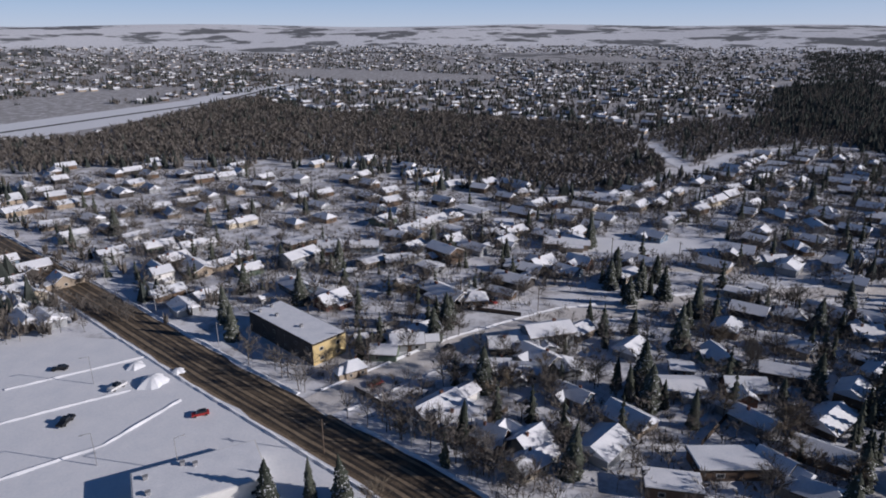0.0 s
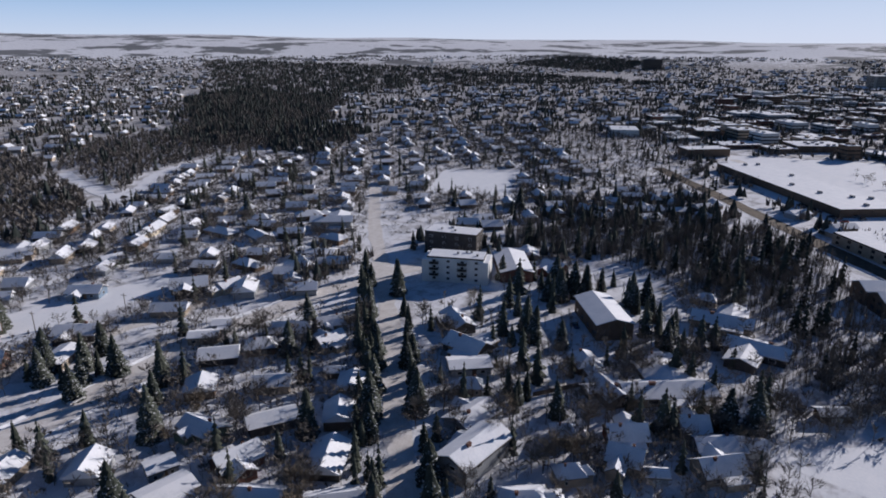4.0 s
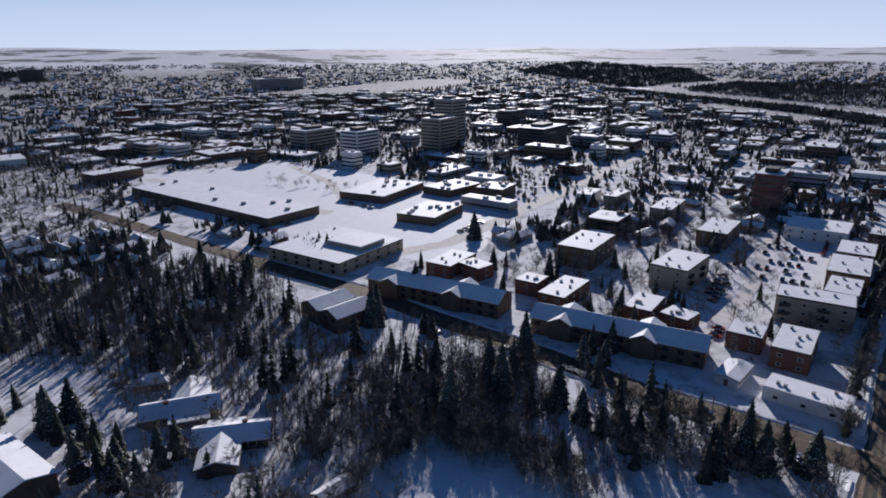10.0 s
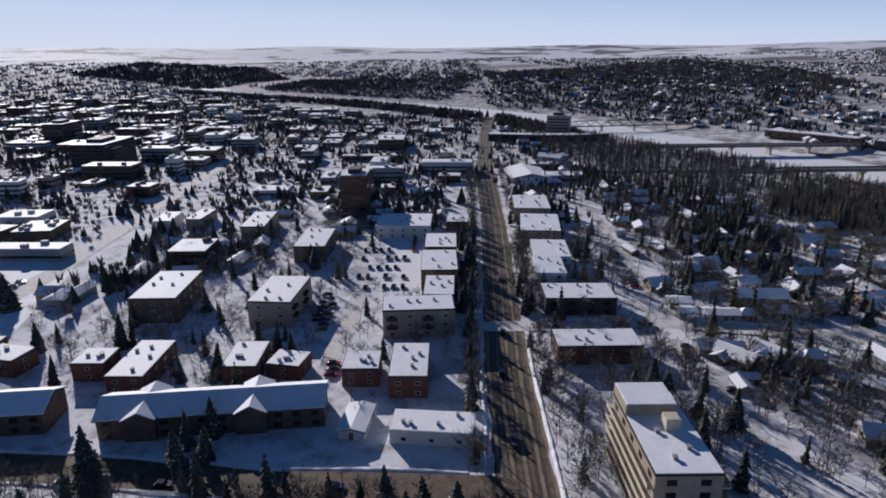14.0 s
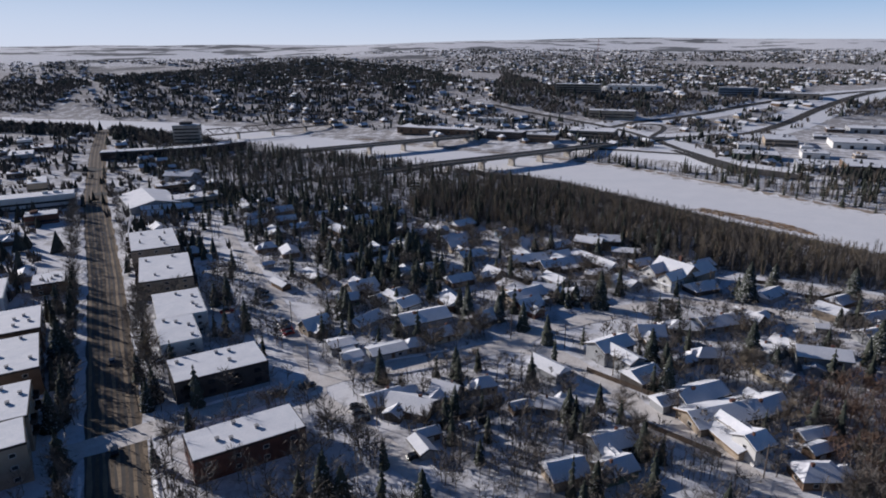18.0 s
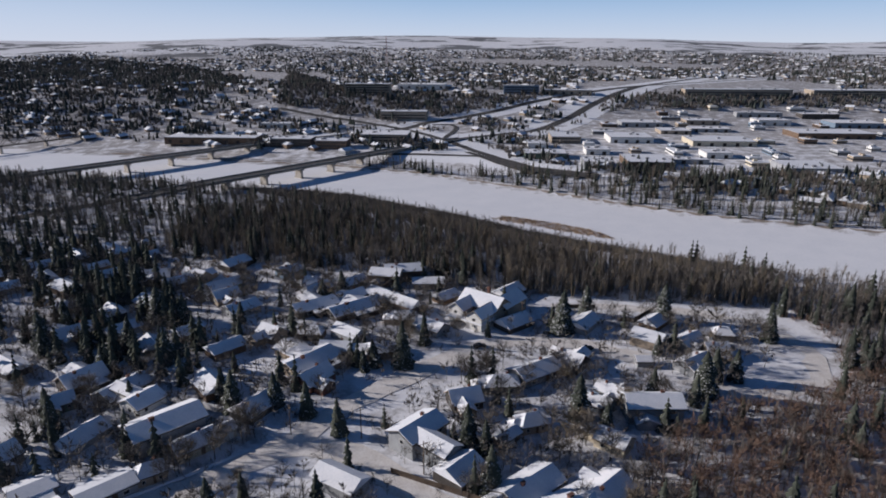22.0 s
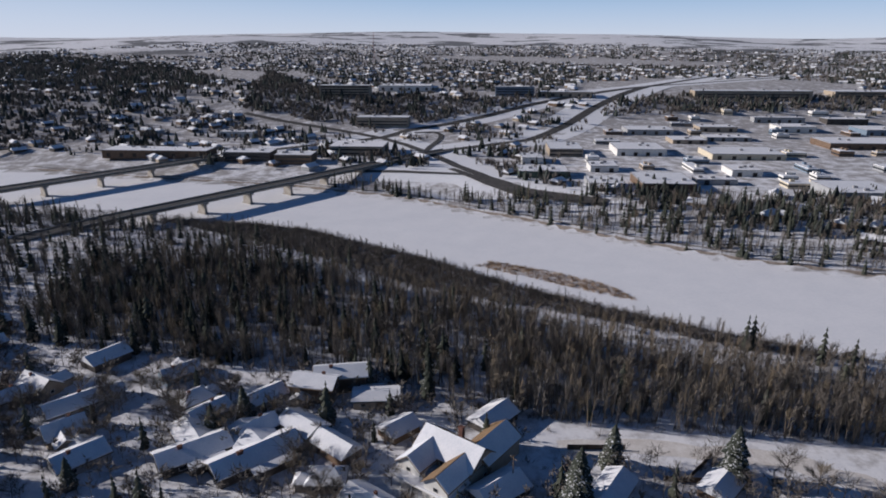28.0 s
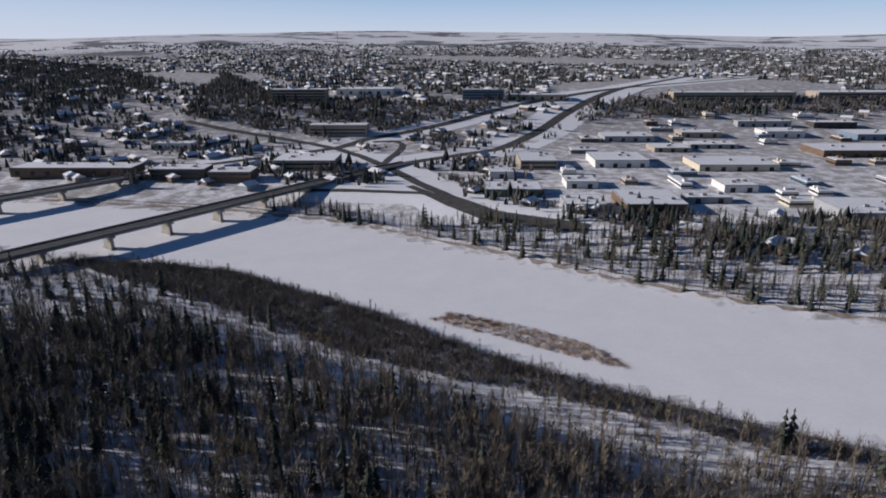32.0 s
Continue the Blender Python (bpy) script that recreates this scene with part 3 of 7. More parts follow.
# ---- the land ----
RIVER = [(-900, 140), (-520, -70), (-260, -205), (-120, -280), (2, -344), (40, -365), (95, -406), (140, -450), (215, -515), (290, -553), (400, -590), (530, -640), (760, -740), (1100, -770), (1700, -690), (2600, -900)]


def smooth(a, b, x):
    k = np.clip((np.asarray(x, float) - a) / (b - a), 0, 1)
    return k * k * (3 - 2 * k)


def land(x, y):
    """The height of the ground."""
    x, y = np.asarray(x, float), np.asarray(y, float)
    d = line_distance(x, y, RIVER)
    low = -8.0 + 2.0 * smooth(46, 54, d) + 6.0 * smooth(72, 118, d)
    r = np.hypot(x - 150, y)
    head = np.arctan2(x - 150, y)
    north = np.clip(np.cos(head - 0.05), 0, 1) ** 2
    rise = 96 * smooth(1700, 4700, r) + 48 * north * smooth(2600, 4600, r)
    roll = smooth(2200, 3600, r) * (6 * np.sin(x / 310 + 1.3 * np.sin(y / 420)) + 5 * np.sin(y / 260 + x / 700))
    bank = 32 * smooth(-770, -1080, y) * smooth(2000, 900, np.abs(x - 150))
    return low + rise + roll + bank


def axis_lines(a, b, lo, hi):
    fine = np.arange(a, b + 1, 9.0)
    left = a - np.cumsum(np.minimum(9 * 1.12 ** np.arange(1, 90), 130))
    right = b + np.cumsum(np.minimum(9 * 1.12 ** np.arange(1, 90), 130))
    return np.r_[left[left > lo][::-1], fine, right[right < hi]]


gx, gy = axis_lines(-160, 520, -4550, 4850), axis_lines(-640, 420, -4700, 4700)
X, Y = np.meshgrid(gx, gy)
Z = land(X, Y) + 0.12 * np.sin(X / 13 + 1.1 * np.sin(Y / 17)) * smooth(0, 40, line_distance(X, Y, RIVER) - 50) * 0.5
nx, ny = len(gx), len(gy)
i = (np.arange(ny - 1)[:, None] * nx + np.arange(nx - 1)[None]).ravel()
tris = np.concatenate([np.stack([i, i + 1, i + nx + 1], 1), np.stack([i, i + nx + 1, i + nx], 1)])
ground = new("ground", tri_mesh("ground", np.stack([X.ravel(), Y.ravel(), Z.ravel()], 1), tris, [GROUND]))
ground.data.polygons.foreach_set("use_smooth", np.ones(len(tris), bool))
tagged(ground, "snow-covered ground with trampled and brushy patches", "ground", kind="structure")


RIBBONS = [0]


def ribbon(name, points, width, mat, lift, label, category="road", step=6.0, wobble=0.0, lanes=()):
    """A strip laid on the ground; lanes: (share of the width, material slot) across it, mat then being a list."""
    RIBBONS[0] += 1
    lift += 0.006 * RIBBONS[0]
    p = polyline(points, step)
    t = np.gradient(p[:, :2], axis=0)
    t /= np.hypot(*t.T)[:, None]
    side = np.stack([-t[:, 1], t[:, 0]], 1)
    v = []
    edges = np.r_[-0.5, np.cumsum([a for a, b in lanes]) - 0.5] if lanes else np.linspace(-0.5, 0.5, 5)
    for k in edges:
        w = width * k + (wobble * (1.0 if abs(k) > 0.49 else 0.35) * rng.standard_normal(len(p)) if abs(k) > 0.49 or lanes else 0)
        q = p[:, :2] + side * np.reshape(w, (-1, 1))
        z = (p[:, 2] if p.shape[1] > 2 else land(q[:, 0], q[:, 1])) + lift
        v.append(np.c_[q, z])
    v = np.stack(v, 1).reshape(-1, 3)
    n = len(p)
    c = len(edges)
    f = [(a * c + k, a * c + k + 1, (a + 1) * c + k + 1, (a + 1) * c + k) for a in range(n - 1) for k in range(c - 1)]
    if lanes:
        me = mesh_of(name, (v, f, [lanes[k][1] for a in range(n - 1) for k in range(c - 1)]), *mat)
    else:
        me = mesh_of(name, (v, f), mat)
    return tagged(new(name, me), label, category, kind="structure")


AVENUE = [(-420, 655), (-280, 525), (-124, 384), (-52, 318), (20, 250), (80, 196), (180, 90), (270, -12), (312, -56), (425, -184), (550, -320), (694, -488), (860, -690)]
ROW_STREET = [(272, -11), (295, 8), (317, 29), (348, 52), (380, 79), (412, 103), (450, 140), (520, 205), (620, 300)]
SIDE_STREET = [(52, 230), (84, 256), (97, 266), (134, 286), (156, 290), (215, 302), (290, 300), (330, 285)]
SPRUCE_STREET = [(150, 150), (183, 186), (213, 217), (253, 256), (291, 297), (335, 345), (420, 430)]
RIVER_STREET = [(345, -70), (288, -128), (260, -146), (240, -161), (221, -156), (200, -132), (165, -95), (120, -55)]
COURT_STREET = [(240, -161), (231, -175), (208, -196), (188, -212), (174, -219), (146, -214), (128, -200)]
LOOP_STREET = [(150, -247), (130, -246), (94, -238), (76, -224), (70, -202), (80, -183), (98, -177), (116, -176)]
BACK_LANE = [(420, -272), (376, -222), (328, -168), (290, -114), (261, -95), (249, -81), (215, -45)]
LOT_LANE = [(462, -120), (440, -97), (417, -81), (377, -43), (363, -26), (338, 2)]
CREEK_PATH = [(300, 650), (292, 615), (287, 560), (286, 525), (310, 548), (338, 585), (362, 602), (420, 628)]
OLD_LANE = [(236, 224), (250, 205), (262, 170), (282, 145)]
MALL_STREET = [(450, 140), (480, 60), (520, 20), (640, -90), (760, -200)]
FIELD_LANE = [(131, 315), (160, 330), (215, 330), (260, 320)]
STREETS = [AVENUE, ROW_STREET, SIDE_STREET, SPRUCE_STREET, RIVER_STREET, COURT_STREET, LOOP_STREET, BACK_LANE, LOT_LANE, MALL_STREET, CREEK_PATH]
TRACKS = ((0.05, 2), (0.08, 0), (0.06, 1), (0.07, 2), (0.06, 1), (0.06, 0), (0.05, 1), (0.06, 2), (0.04, 1), (0.07, 0), (0.05, 1), (0.06, 2), (0.05, 1), (0.06, 0), (0.06, 1), (0.07, 2), (0.05, 1))
ribbon("road", AVENUE, 14.5, [SLUSH, WET, SANDY], 0.07, "wide avenue under brown slush with wet wheel tracks", wobble=0.3, lanes=TRACKS)
ribbon("road", ROW_STREET, 10.5, SLUSH, 0.10, "street of dark slush before the row houses", wobble=0.3)
ribbon("road", MALL_STREET, 11, PACKED, 0.09, "street of packed snow beside the shops", wobble=0.4)
for line, width in ((SIDE_STREET, 11.5), (SPRUCE_STREET, 7.5), (RIVER_STREET, 8.5), (COURT_STREET, 8), (LOOP_STREET, 6.5), (BACK_LANE, 5), (LOT_LANE, 6), (OLD_LANE, 5), (FIELD_LANE, 6), ([(560, 120), (640, 205), (700, 262)], 9), ([(575, 105), (660, 120), (735, 150)], 8)):  # narrow streets and lanes
    ribbon("road", line, width, PACKED, 0.06, "residential street of packed sandy snow", wobble=0.5)


ribbon("pavement", CREEK_PATH, 11, SNOW, 0.1, "snowy path through the creek wood", "path", wobble=0.6)


def side_line(points, off):
    p = polyline(points, 6.0)
    t = np.gradient(p[:, :2], axis=0)
    t /= np.hypot(*t.T)[:, None]
    return p[:, :2] + np.stack([-t[:, 1], t[:, 0]], 1) * off


def snow_bank(points, width, height):
    """A ploughed ridge of snow along a street."""
    p = polyline(points, 2.5)
    t = np.gradient(p, axis=0)
    t /= np.hypot(*t.T)[:, None]
    s = np.stack([-t[:, 1], t[:, 0]], 1)
    z = land(p[:, 0], p[:, 1])
    h = height * (0.55 + 0.6 * rng.random(len(p)))
    w = width * (0.4 + 0.25 * rng.random(len(p)))
    v = np.stack([np.c_[p - s * w[:, None], z - 0.05], np.c_[p - s * 0.15 * w[:, None], z + h], np.c_[p + s * 0.3 * w[:, None], z + 0.8 * h], np.c_[p + s * w[:, None], z - 0.05]], 1).reshape(-1, 3)
    f = [(a * 4 + k, a * 4 + k + 1, a * 4 + k + 5, a * 4 + k + 4) for a in range(len(p) - 1) for k in range(3)]
    f = [q[::-1] for q in f] + [(0, 1, 2, 3), tuple(len(v) - k for k in (1, 2, 3, 4))]
    return tagged(new("snow_bank", mesh_of("snow_bank", (v, f), SNOW)), "low ploughed ridge of snow along the street", "snow bank", kind="structure")


for a, b, sides in ((AVENUE, 8.4, (1, -1)), (ROW_STREET, 6.2, (1, -1)), (RIVER_STREET, 5.2, (1, -1)), (SIDE_STREET, 6.8, (1, -1))):
    for s in sides:
        q = side_line(a, b * s)
        keep = np.ones(len(q), bool)
        for other in STREETS:
            if other is not a:
                keep &= line_distance(q[:, 0], q[:, 1], other) > 9
        run = []
        for p, k in zip(q, keep):
            if k:
                run.append(tuple(p))
            if (not k or p is q[-1]) and run:
                if len(run) > 3:
                    snow_bank(run, 1.6, 0.55)
                run = []

# the frozen river's smooth snow and the reed bank
rp = polyline(RIVER, 12.0)
ribbon("water", [tuple(p) for p in rp], 93, ICE_SNOW, 0.06, "frozen river under smooth wind-packed snow", "river", step=12)

for off, wide in ((-50, 2.6), (-56, 1.3), (50, 1.2)):
    ribbon("trim_river_bank", [tuple(p) for p in side_line(RIVER[2:12], off)], wide, BANK_EARTH, 0.12, "bare broken earth along the river bank", "river bank", step=7.0, wobble=0.45)

# ---- bridges and highways beyond the river ----
BRIDGE_A = [(392, -447, 0.3), (356, -485, 1.9), (172, -677, 1.9), (140, -712, 0.4)]
BRIDGE_B = [(560, -468, 0.3), (520, -509, 1.9), (345, -689, 1.9), (312, -725, 0.4)]


def bridge(line, piers):
    ob = thing("road_bridge", "concrete girder road bridge over the frozen river", "bridge")
    p = polyline(line, 12.0)
    t = np.gradient(p[:, :2], axis=0)
    t /= np.hypot(*t.T)[:, None]
    s = np.stack([-t[:, 1], t[:, 0]], 1)

    def run(name, offs, mat, label):
        n = len(offs)
        v = [(*(p[a, :2] + s[a] * o), p[a, 2] + z) for a in range(len(p)) for o, z in offs]
        f = [(a * n + k, a * n + (k + 1) % n, (a + 1) * n + (k + 1) % n, (a + 1) * n + k) for a in range(len(p) - 1) for k in range(n)]
        f += [tuple(range(n))[::-1], tuple(range(len(v) - n, len(v)))]
        return part(name, (v, f), mat, ob, label)

    run("deck", [(-6.5, 0), (-6.5, -0.5), (6.5, -0.5), (6.5, 0)], ASPHALT, "dark bare asphalt deck")
    for o in (-4.4, -1.5, 1.5, 4.4):
        run("girder", [(o - 0.35, -0.5), (o - 0.35, -2.1), (o + 0.35, -2.1), (o + 0.35, -0.5)], CONCRETE, "weathered concrete girder")
    for o in (-6.4, 6.1):
        run("parapet", [(o, 0.85), (o, 0.0), (o + 0.3, 0.0), (o + 0.3, 0.85)], CONCRETE, "pale concrete parapet")
    (ax, ay, _), (bx, by, _) = line[1], line[2]
    turn = math.degrees(math.atan2(by - ay, bx - ax))
    for k in piers:
        x, y = ax + (bx - ax) * k, ay + (by - ay) * k
        pier = part("pier", join(box(-1.0, 1.0, -4.2, 4.2, -2.0, 7.6, 0.15), box(-1.6, 1.6, -5.6, 5.6, 6.9, 7.9), box(-1.7, 1.7, -5, 5, -2, 0.9, 0.2)), CONCRETE, ob, "tapered concrete wall pier", pose(x, y, -8.1, 0, 0, turn))
    return ob


bridge(BRIDGE_A, (0.08, 0.21, 0.34, 0.47, 0.60, 0.74))
bridge(BRIDGE_B, (0.1, 0.26, 0.42, 0.58, 0.74, 0.9))
HIGHWAYS = [
    [(-520, 560), (-425, 650), (-339, 756), (-282, 887), (-202, 1065), (-176, 1261), (-148, 1391)],
    [(140, -712), (51, -768), (-7, -843), (-60, -917), (-119, -988), (-158, -1031), (-325, -1216), (-561, -1475)],
    [(312, -725), (201, -796), (174, -830), (132, -854), (78, -891), (17, -940), (-42, -978), (-115, -1022), (-329, -1151), (-628, -1331)],
    [(51, -509), (81, -533), (99, -548), (119, -582), (138, -631), (156, -687), (179, -747), (201, -788), (229, -816), (271, -847), (322, -879), (371, -915)],
    [(165, -693), (154, -738), (142, -781), (139, -805), (145, -820), (168, -817)],
    [(231, -631), (187, -619), (140, -601), (121, -583)],
    [(53, -504), (83, -527), (104, -543), (124, -575), (145, -622)],
]
for line, wide in ((HIGHWAYS[0], 120), (HIGHWAYS[1], 62), (HIGHWAYS[2], 46), (HIGHWAYS[3][:9], 52), (HIGHWAYS[5], 40)):
    ribbon("ground_verge", line, wide, SNOW, 0.02, "smooth snowy verge beside the highway", "verge")
for k, line in enumerate(HIGHWAYS):
    ribbon("road", line, (9, 12, 11, 9, 6, 5, 7)[k], ASPHALT, 0.12 + 0.03 * k, "highway of dark cleared asphalt between snowy verges", wobble=0.2)
ribbon("road", [(392, -447), (470, -372), (560, -330)], 11, ASPHALT, 0.11, "approach road of dark asphalt through the wood")
ribbon("road", [(560, -468), (640, -400), (640, -420)], 11, ASPHALT, 0.11, "approach road of dark asphalt through the wood")

# ---- houses ----
def window_shape(w, h):
    """A framed window that stands in the plane y = 0 and looks to -y."""
    return join(box(-w / 2, w / 2, -0.06, 0.02, 0, 0.09), box(-w / 2, w / 2, -0.06, 0.02, h - 0.09, h), box(-w / 2, -w / 2 + 0.09, -0.06, 0.02, 0.09, h - 0.09), box(w / 2 - 0.09, w / 2, -0.06, 0.02, 0.09, h - 0.09))


WINDOW = mesh_of("window", (lambda a, b: (a[0] + b[0], a[1] + [tuple(k + len(a[0]) for k in q) for q in b[1]], [0] * len(a[1]) + [1] * len(b[1])))(window_shape(1.5, 1.2), box(-0.66, 0.66, -0.02, 0.02, 0.09, 1.11)), TRIM, GLASS)
BIG_WINDOW = mesh_of("window", (lambda a, b: (a[0] + b[0], a[1] + [tuple(k + len(a[0]) for k in q) for q in b[1]], [0] * len(a[1]) + [1] * len(b[1])))(window_shape(2.2, 1.5), box(-1.01, 1.01, -0.02, 0.02, 0.09, 1.41)), DARK_TRIM, GLASS)
DOOR = mesh_of("door", join(box(-0.5, 0.5, -0.05, 0.02, 0, 2.05), box(-0.62, -0.5, -0.08, 0.02, 0, 2.15), box(0.5, 0.62, -0.08, 0.02, 0, 2.15), box(-0.62, 0.62, -0.08, 0.02, 2.05, 2.15)), WALLS["brown"])
CHIMNEY = mesh_of("chimney", join(box(-0.4, 0.4, -0.35, 0.35, -1.2, 1.1), box(-0.48, 0.48, -0.43, 0.43, 1.1, 1.25)), WALLS["brick"])


def gable_wall(l, w, h, pitch):
    return extrude([(-w, -0.6), (w, -0.6), (w, h), (0, h + w * pitch), (-w, h)], -l, l)


def gable_roof(l, w, h, pitch, over, lift, thick, gap=0.0):
    o = w + over
    ze, zr = h - over * pitch + lift, h + w * pitch + lift
    return extrude([(-o, ze), (0, zr), (o, ze), (o, ze + thick), (gap, zr + thick), (-o, ze + thick)], -l - over, l + over)


def turned(shape, deg, dx=0, dy=0, dz=0):
    c, s = math.cos(radians(deg)), math.sin(radians(deg))
    return [(x * c - y * s + dx, x * s + y * c + dy, z + dz) for x, y, z in shape[0]], shape[1]


def house(kind, wall, tall, shingle, label, m):
    """12 m long and 9 m deep before it is fitted to its lot (a shed 5 m by 4 m); kind: gable, cross, hip, garage, ell, low, flat, shed."""
    ob = thing("shed" if kind == "shed" else "house", label, "shed" if kind == "shed" else "house", m)
    l, w, h, p = (2.5, 2.0, 2.1, 0.45) if kind == "shed" else (6.0, 4.5, 5.0 if tall else 2.6, {"cross": 0.6, "low": 0.2}.get(kind, 0.42))
    if kind == "hip":
        walls, roof, snow = box(-l, l, -w, w, -0.6, h), hip(l + 0.7, w + 0.7, h - 0.15, h + 2.2, 4.0), hip(l + 0.55, w + 0.55, h + 0.08, h + 2.5, 4.0)
    elif kind == "flat":
        walls, roof, snow = box(-l, l, -w, w, -0.6, h + 0.3), box(-l - 0.5, l + 0.5, -w - 0.5, w + 0.5, h + 0.3, h + 0.55), box(-l - 0.35, l + 0.35, -w - 0.35, w + 0.35, h + 0.55, h + 0.82, 0.15)
    else:
        walls, roof, snow = gable_wall(l, w, h, p), gable_roof(l, w, h, p, 0.65, 0.0, 0.18), gable_roof(l, w, h, p, 0.5, 0.185, 0.26)
    part("wall", walls, WALLS[wall], ob)
    part("roof", roof, shingle, ob)
    part("snow_cover", snow, ROOF_SNOW, ob)
    if kind == "shed":
        part("door", box(-0.9, 0.9, -w - 0.05, -w + 0.02, 0, 1.9), TRIM, ob)
        return ob
    if kind in ("cross", "ell"):
        depth = 3.0 if kind == "cross" else 5.5
        wing = part("wing", turned(gable_wall(depth, 3.0, h - 0.2, 0.5), 90, -1.6, -w - depth + 1.2), WALLS[wall], ob)
        part("roof", turned(gable_roof(depth + 1.0, 3.0, h - 0.2, 0.5, 0.55, 0.0, 0.16), 90, -1.6, -w - depth + 2.2), shingle, wing)
        part("snow_cover", turned(gable_roof(depth + 1.0, 3.0, h - 0.2, 0.5, 0.4, 0.165, 0.26), 90, -1.6, -w - depth + 2.2), ROOF_SNOW, wing)
    if kind == "gable":
        porch = part("porch", turned(gable_wall(2.0, 2.3, 2.2, 0.5), 90, -2.4, -w - 0.9), WALLS[wall], ob)
        part("snow_cover", turned(gable_roof(3.2, 2.3, 2.3, 0.5, 0.45, 0.0, 0.34), 90, -2.4, -w + 0.1), ROOF_SNOW, porch)
    if kind == "hip":
        wing = part("wing", box(-l - 3.6, -l + 1.0, -w + 0.8, w - 1.6, -0.6, h - 0.3), WALLS[wall], ob)
        part("snow_cover", turned(hip(3.6, 3.4, h - 0.35, h + 1.35, 2.6), 0, -l - 0.9, -0.4), ROOF_SNOW, wing)
    if kind in ("cross", "ell", "low"):
        part("snow_cover", extrude([(w - 0.4, 2.5), (w + 3.4, 2.0), (w + 3.4, 2.3), (w - 0.4, 2.85)], -4.6, 2.0), ROOF_SNOW, ob)
        part("lean_to", box(-4.4, 1.8, w - 0.1, w + 3.1, -0.6, 2.0), WALLS[wall], ob)
    if kind == "garage":
        garage = part("garage", box(l, l + 5.6, -3.4, 2.6, -0.6, 2.7), WALLS[wall], ob)
        part("snow_cover", extrude([(-3.8, 2.6), (3.0, 2.6), (3.0, 2.9), (-0.4, 4.3), (-3.8, 2.9)], l + 0.02, l + 6.1), ROOF_SNOW, garage)
        part("garage_door", box(l + 0.9, l + 4.7, -3.5, -3.38, 0, 2.2), TRIM, garage)
    if kind not in ("flat", "low"):
        part("chimney", CHIMNEY, None, ob, "brick chimney", pose(2.2, 0.8, h + (1.6 if kind == "hip" else 3.6 * p)))
    part("door", DOOR, None, ob, m=pose(0.9, -w, 0))
    for x, y, r in ((3.4, -w, 0), (2.6, w, 180)) + (((-3.4, -w, 0),) if kind not in ("cross", "ell", "gable") else ()):
        part("window", WINDOW, None, ob, m=pose(x, y, 0.8 if not tall else 3.3, 0, 0, r))
        if tall and y < 0:
            part("window", WINDOW, None, ob, m=pose(x, y, 0.8, 0, 0, r))
    if kind != "garage":
        part("window", WINDOW, None, ob, m=pose(l, 0.5, 0.8 if not tall else 3.3, 0, 0, 90))
    if kind not in ("hip", "gable"):
        part("window", WINDOW, None, ob, m=pose(-l, -0.5, 0.8 if not tall else 3.3, 0, 0, -90))
    return ob


HOUSE_KINDS = [
    ("gable", "grey", False, SHINGLE, "grey-sided bungalow under a snowy gable roof"),
    ("cross", "tan", False, SHINGLE, "tan house with a steep snowy cross gable"),
    ("hip", "tan", False, SHINGLE, "tan stucco bungalow under a snowy hip roof"),
    ("garage", "grey", False, SHINGLE, "grey-sided house with an attached snowy garage"),
    ("gable", "blue", False, SHINGLE, "blue-grey sided bungalow under thick snow"),
    ("ell", "white", True, SHINGLE, "two-storey white house with a snowy wing"),
    ("gable", "brown", True, TAN_SHINGLE, "two-storey brown house under a snowy gable roof"),
    ("hip", "brown", False, SHINGLE, "brown bungalow with a low snowy hip roof"),
    ("cross", "brick", False, SHINGLE, "red brick house with a snowy cross gable"),
    ("ell", "dark", False, SHINGLE, "dark-sided house in an L under snow"),
    ("garage", "cream", False, TAN_SHINGLE, "cream house with a snowy garage wing"),
    ("gable", "dark", False, SHINGLE, "dark-sided bungalow under a snowy gable roof"),
    ("ell", "grey", True, SHINGLE, "two-storey grey house in an L under snow"),
    ("gable", "green", False, SHINGLE, "dull green bungalow under a snowy gable roof"),
    ("low", "tan", False, SHINGLE, "long low tan bungalow under a flat-pitched snowy roof"),
    ("low", "grey", False, DARK_TRIM, "long low grey house under a flat-pitched snowy roof"),
    ("flat", "brown", False, DARK_TRIM, "brown flat-roofed bungalow under even snow"),
    ("shed", "grey", False, SHINGLE, "small grey garden shed under snow"),
    ("shed", "brown", False, SHINGLE, "small brown garden garage under snow"),
    ("ell", "tan", False, TAN_SHINGLE, "wide tan house in an L under snow"),
    ("cross", "dark", False, TAN_SHINGLE, "dark house with a snowy cross gable"),
    ("gable", "grey", True, SHINGLE, "two-storey grey house under a snowy gable roof"),
]
KINDS_OF = {"gable": (0, 4, 11, 13, 3, 10, 0), "hip": (2, 7), "cross": (1, 8, 20), "long": (9, 19, 12), "tall": (6, 21, 5), "low": (14, 15), "flat": (16,), "shed": (17, 18)}
house_first = {}
HOUSE_PLACES = []


def put_house(k, x, y, length, turn, wide=1.0, z=None):
    z = float(land(x, y)) if z is None else z
    unit = 5 if HOUSE_KINDS[k][0] == "shed" else 12
    m = pose(x, y, z, 0, 0, turn) @ Matrix.Diagonal((length / unit, (0.66 + 0.3 * length / unit) * wide, 0.92 + 0.08 * length / unit, 1))
    if k in house_first:
        ob = copy_thing(house_first[k], m)
    else:
        ob = house(*HOUSE_KINDS[k], m)
        house_first[k] = ob
        ob["group"] = "houses of the neighbourhoods"
    HOUSE_PLACES.append((x, y, length))
    return ob


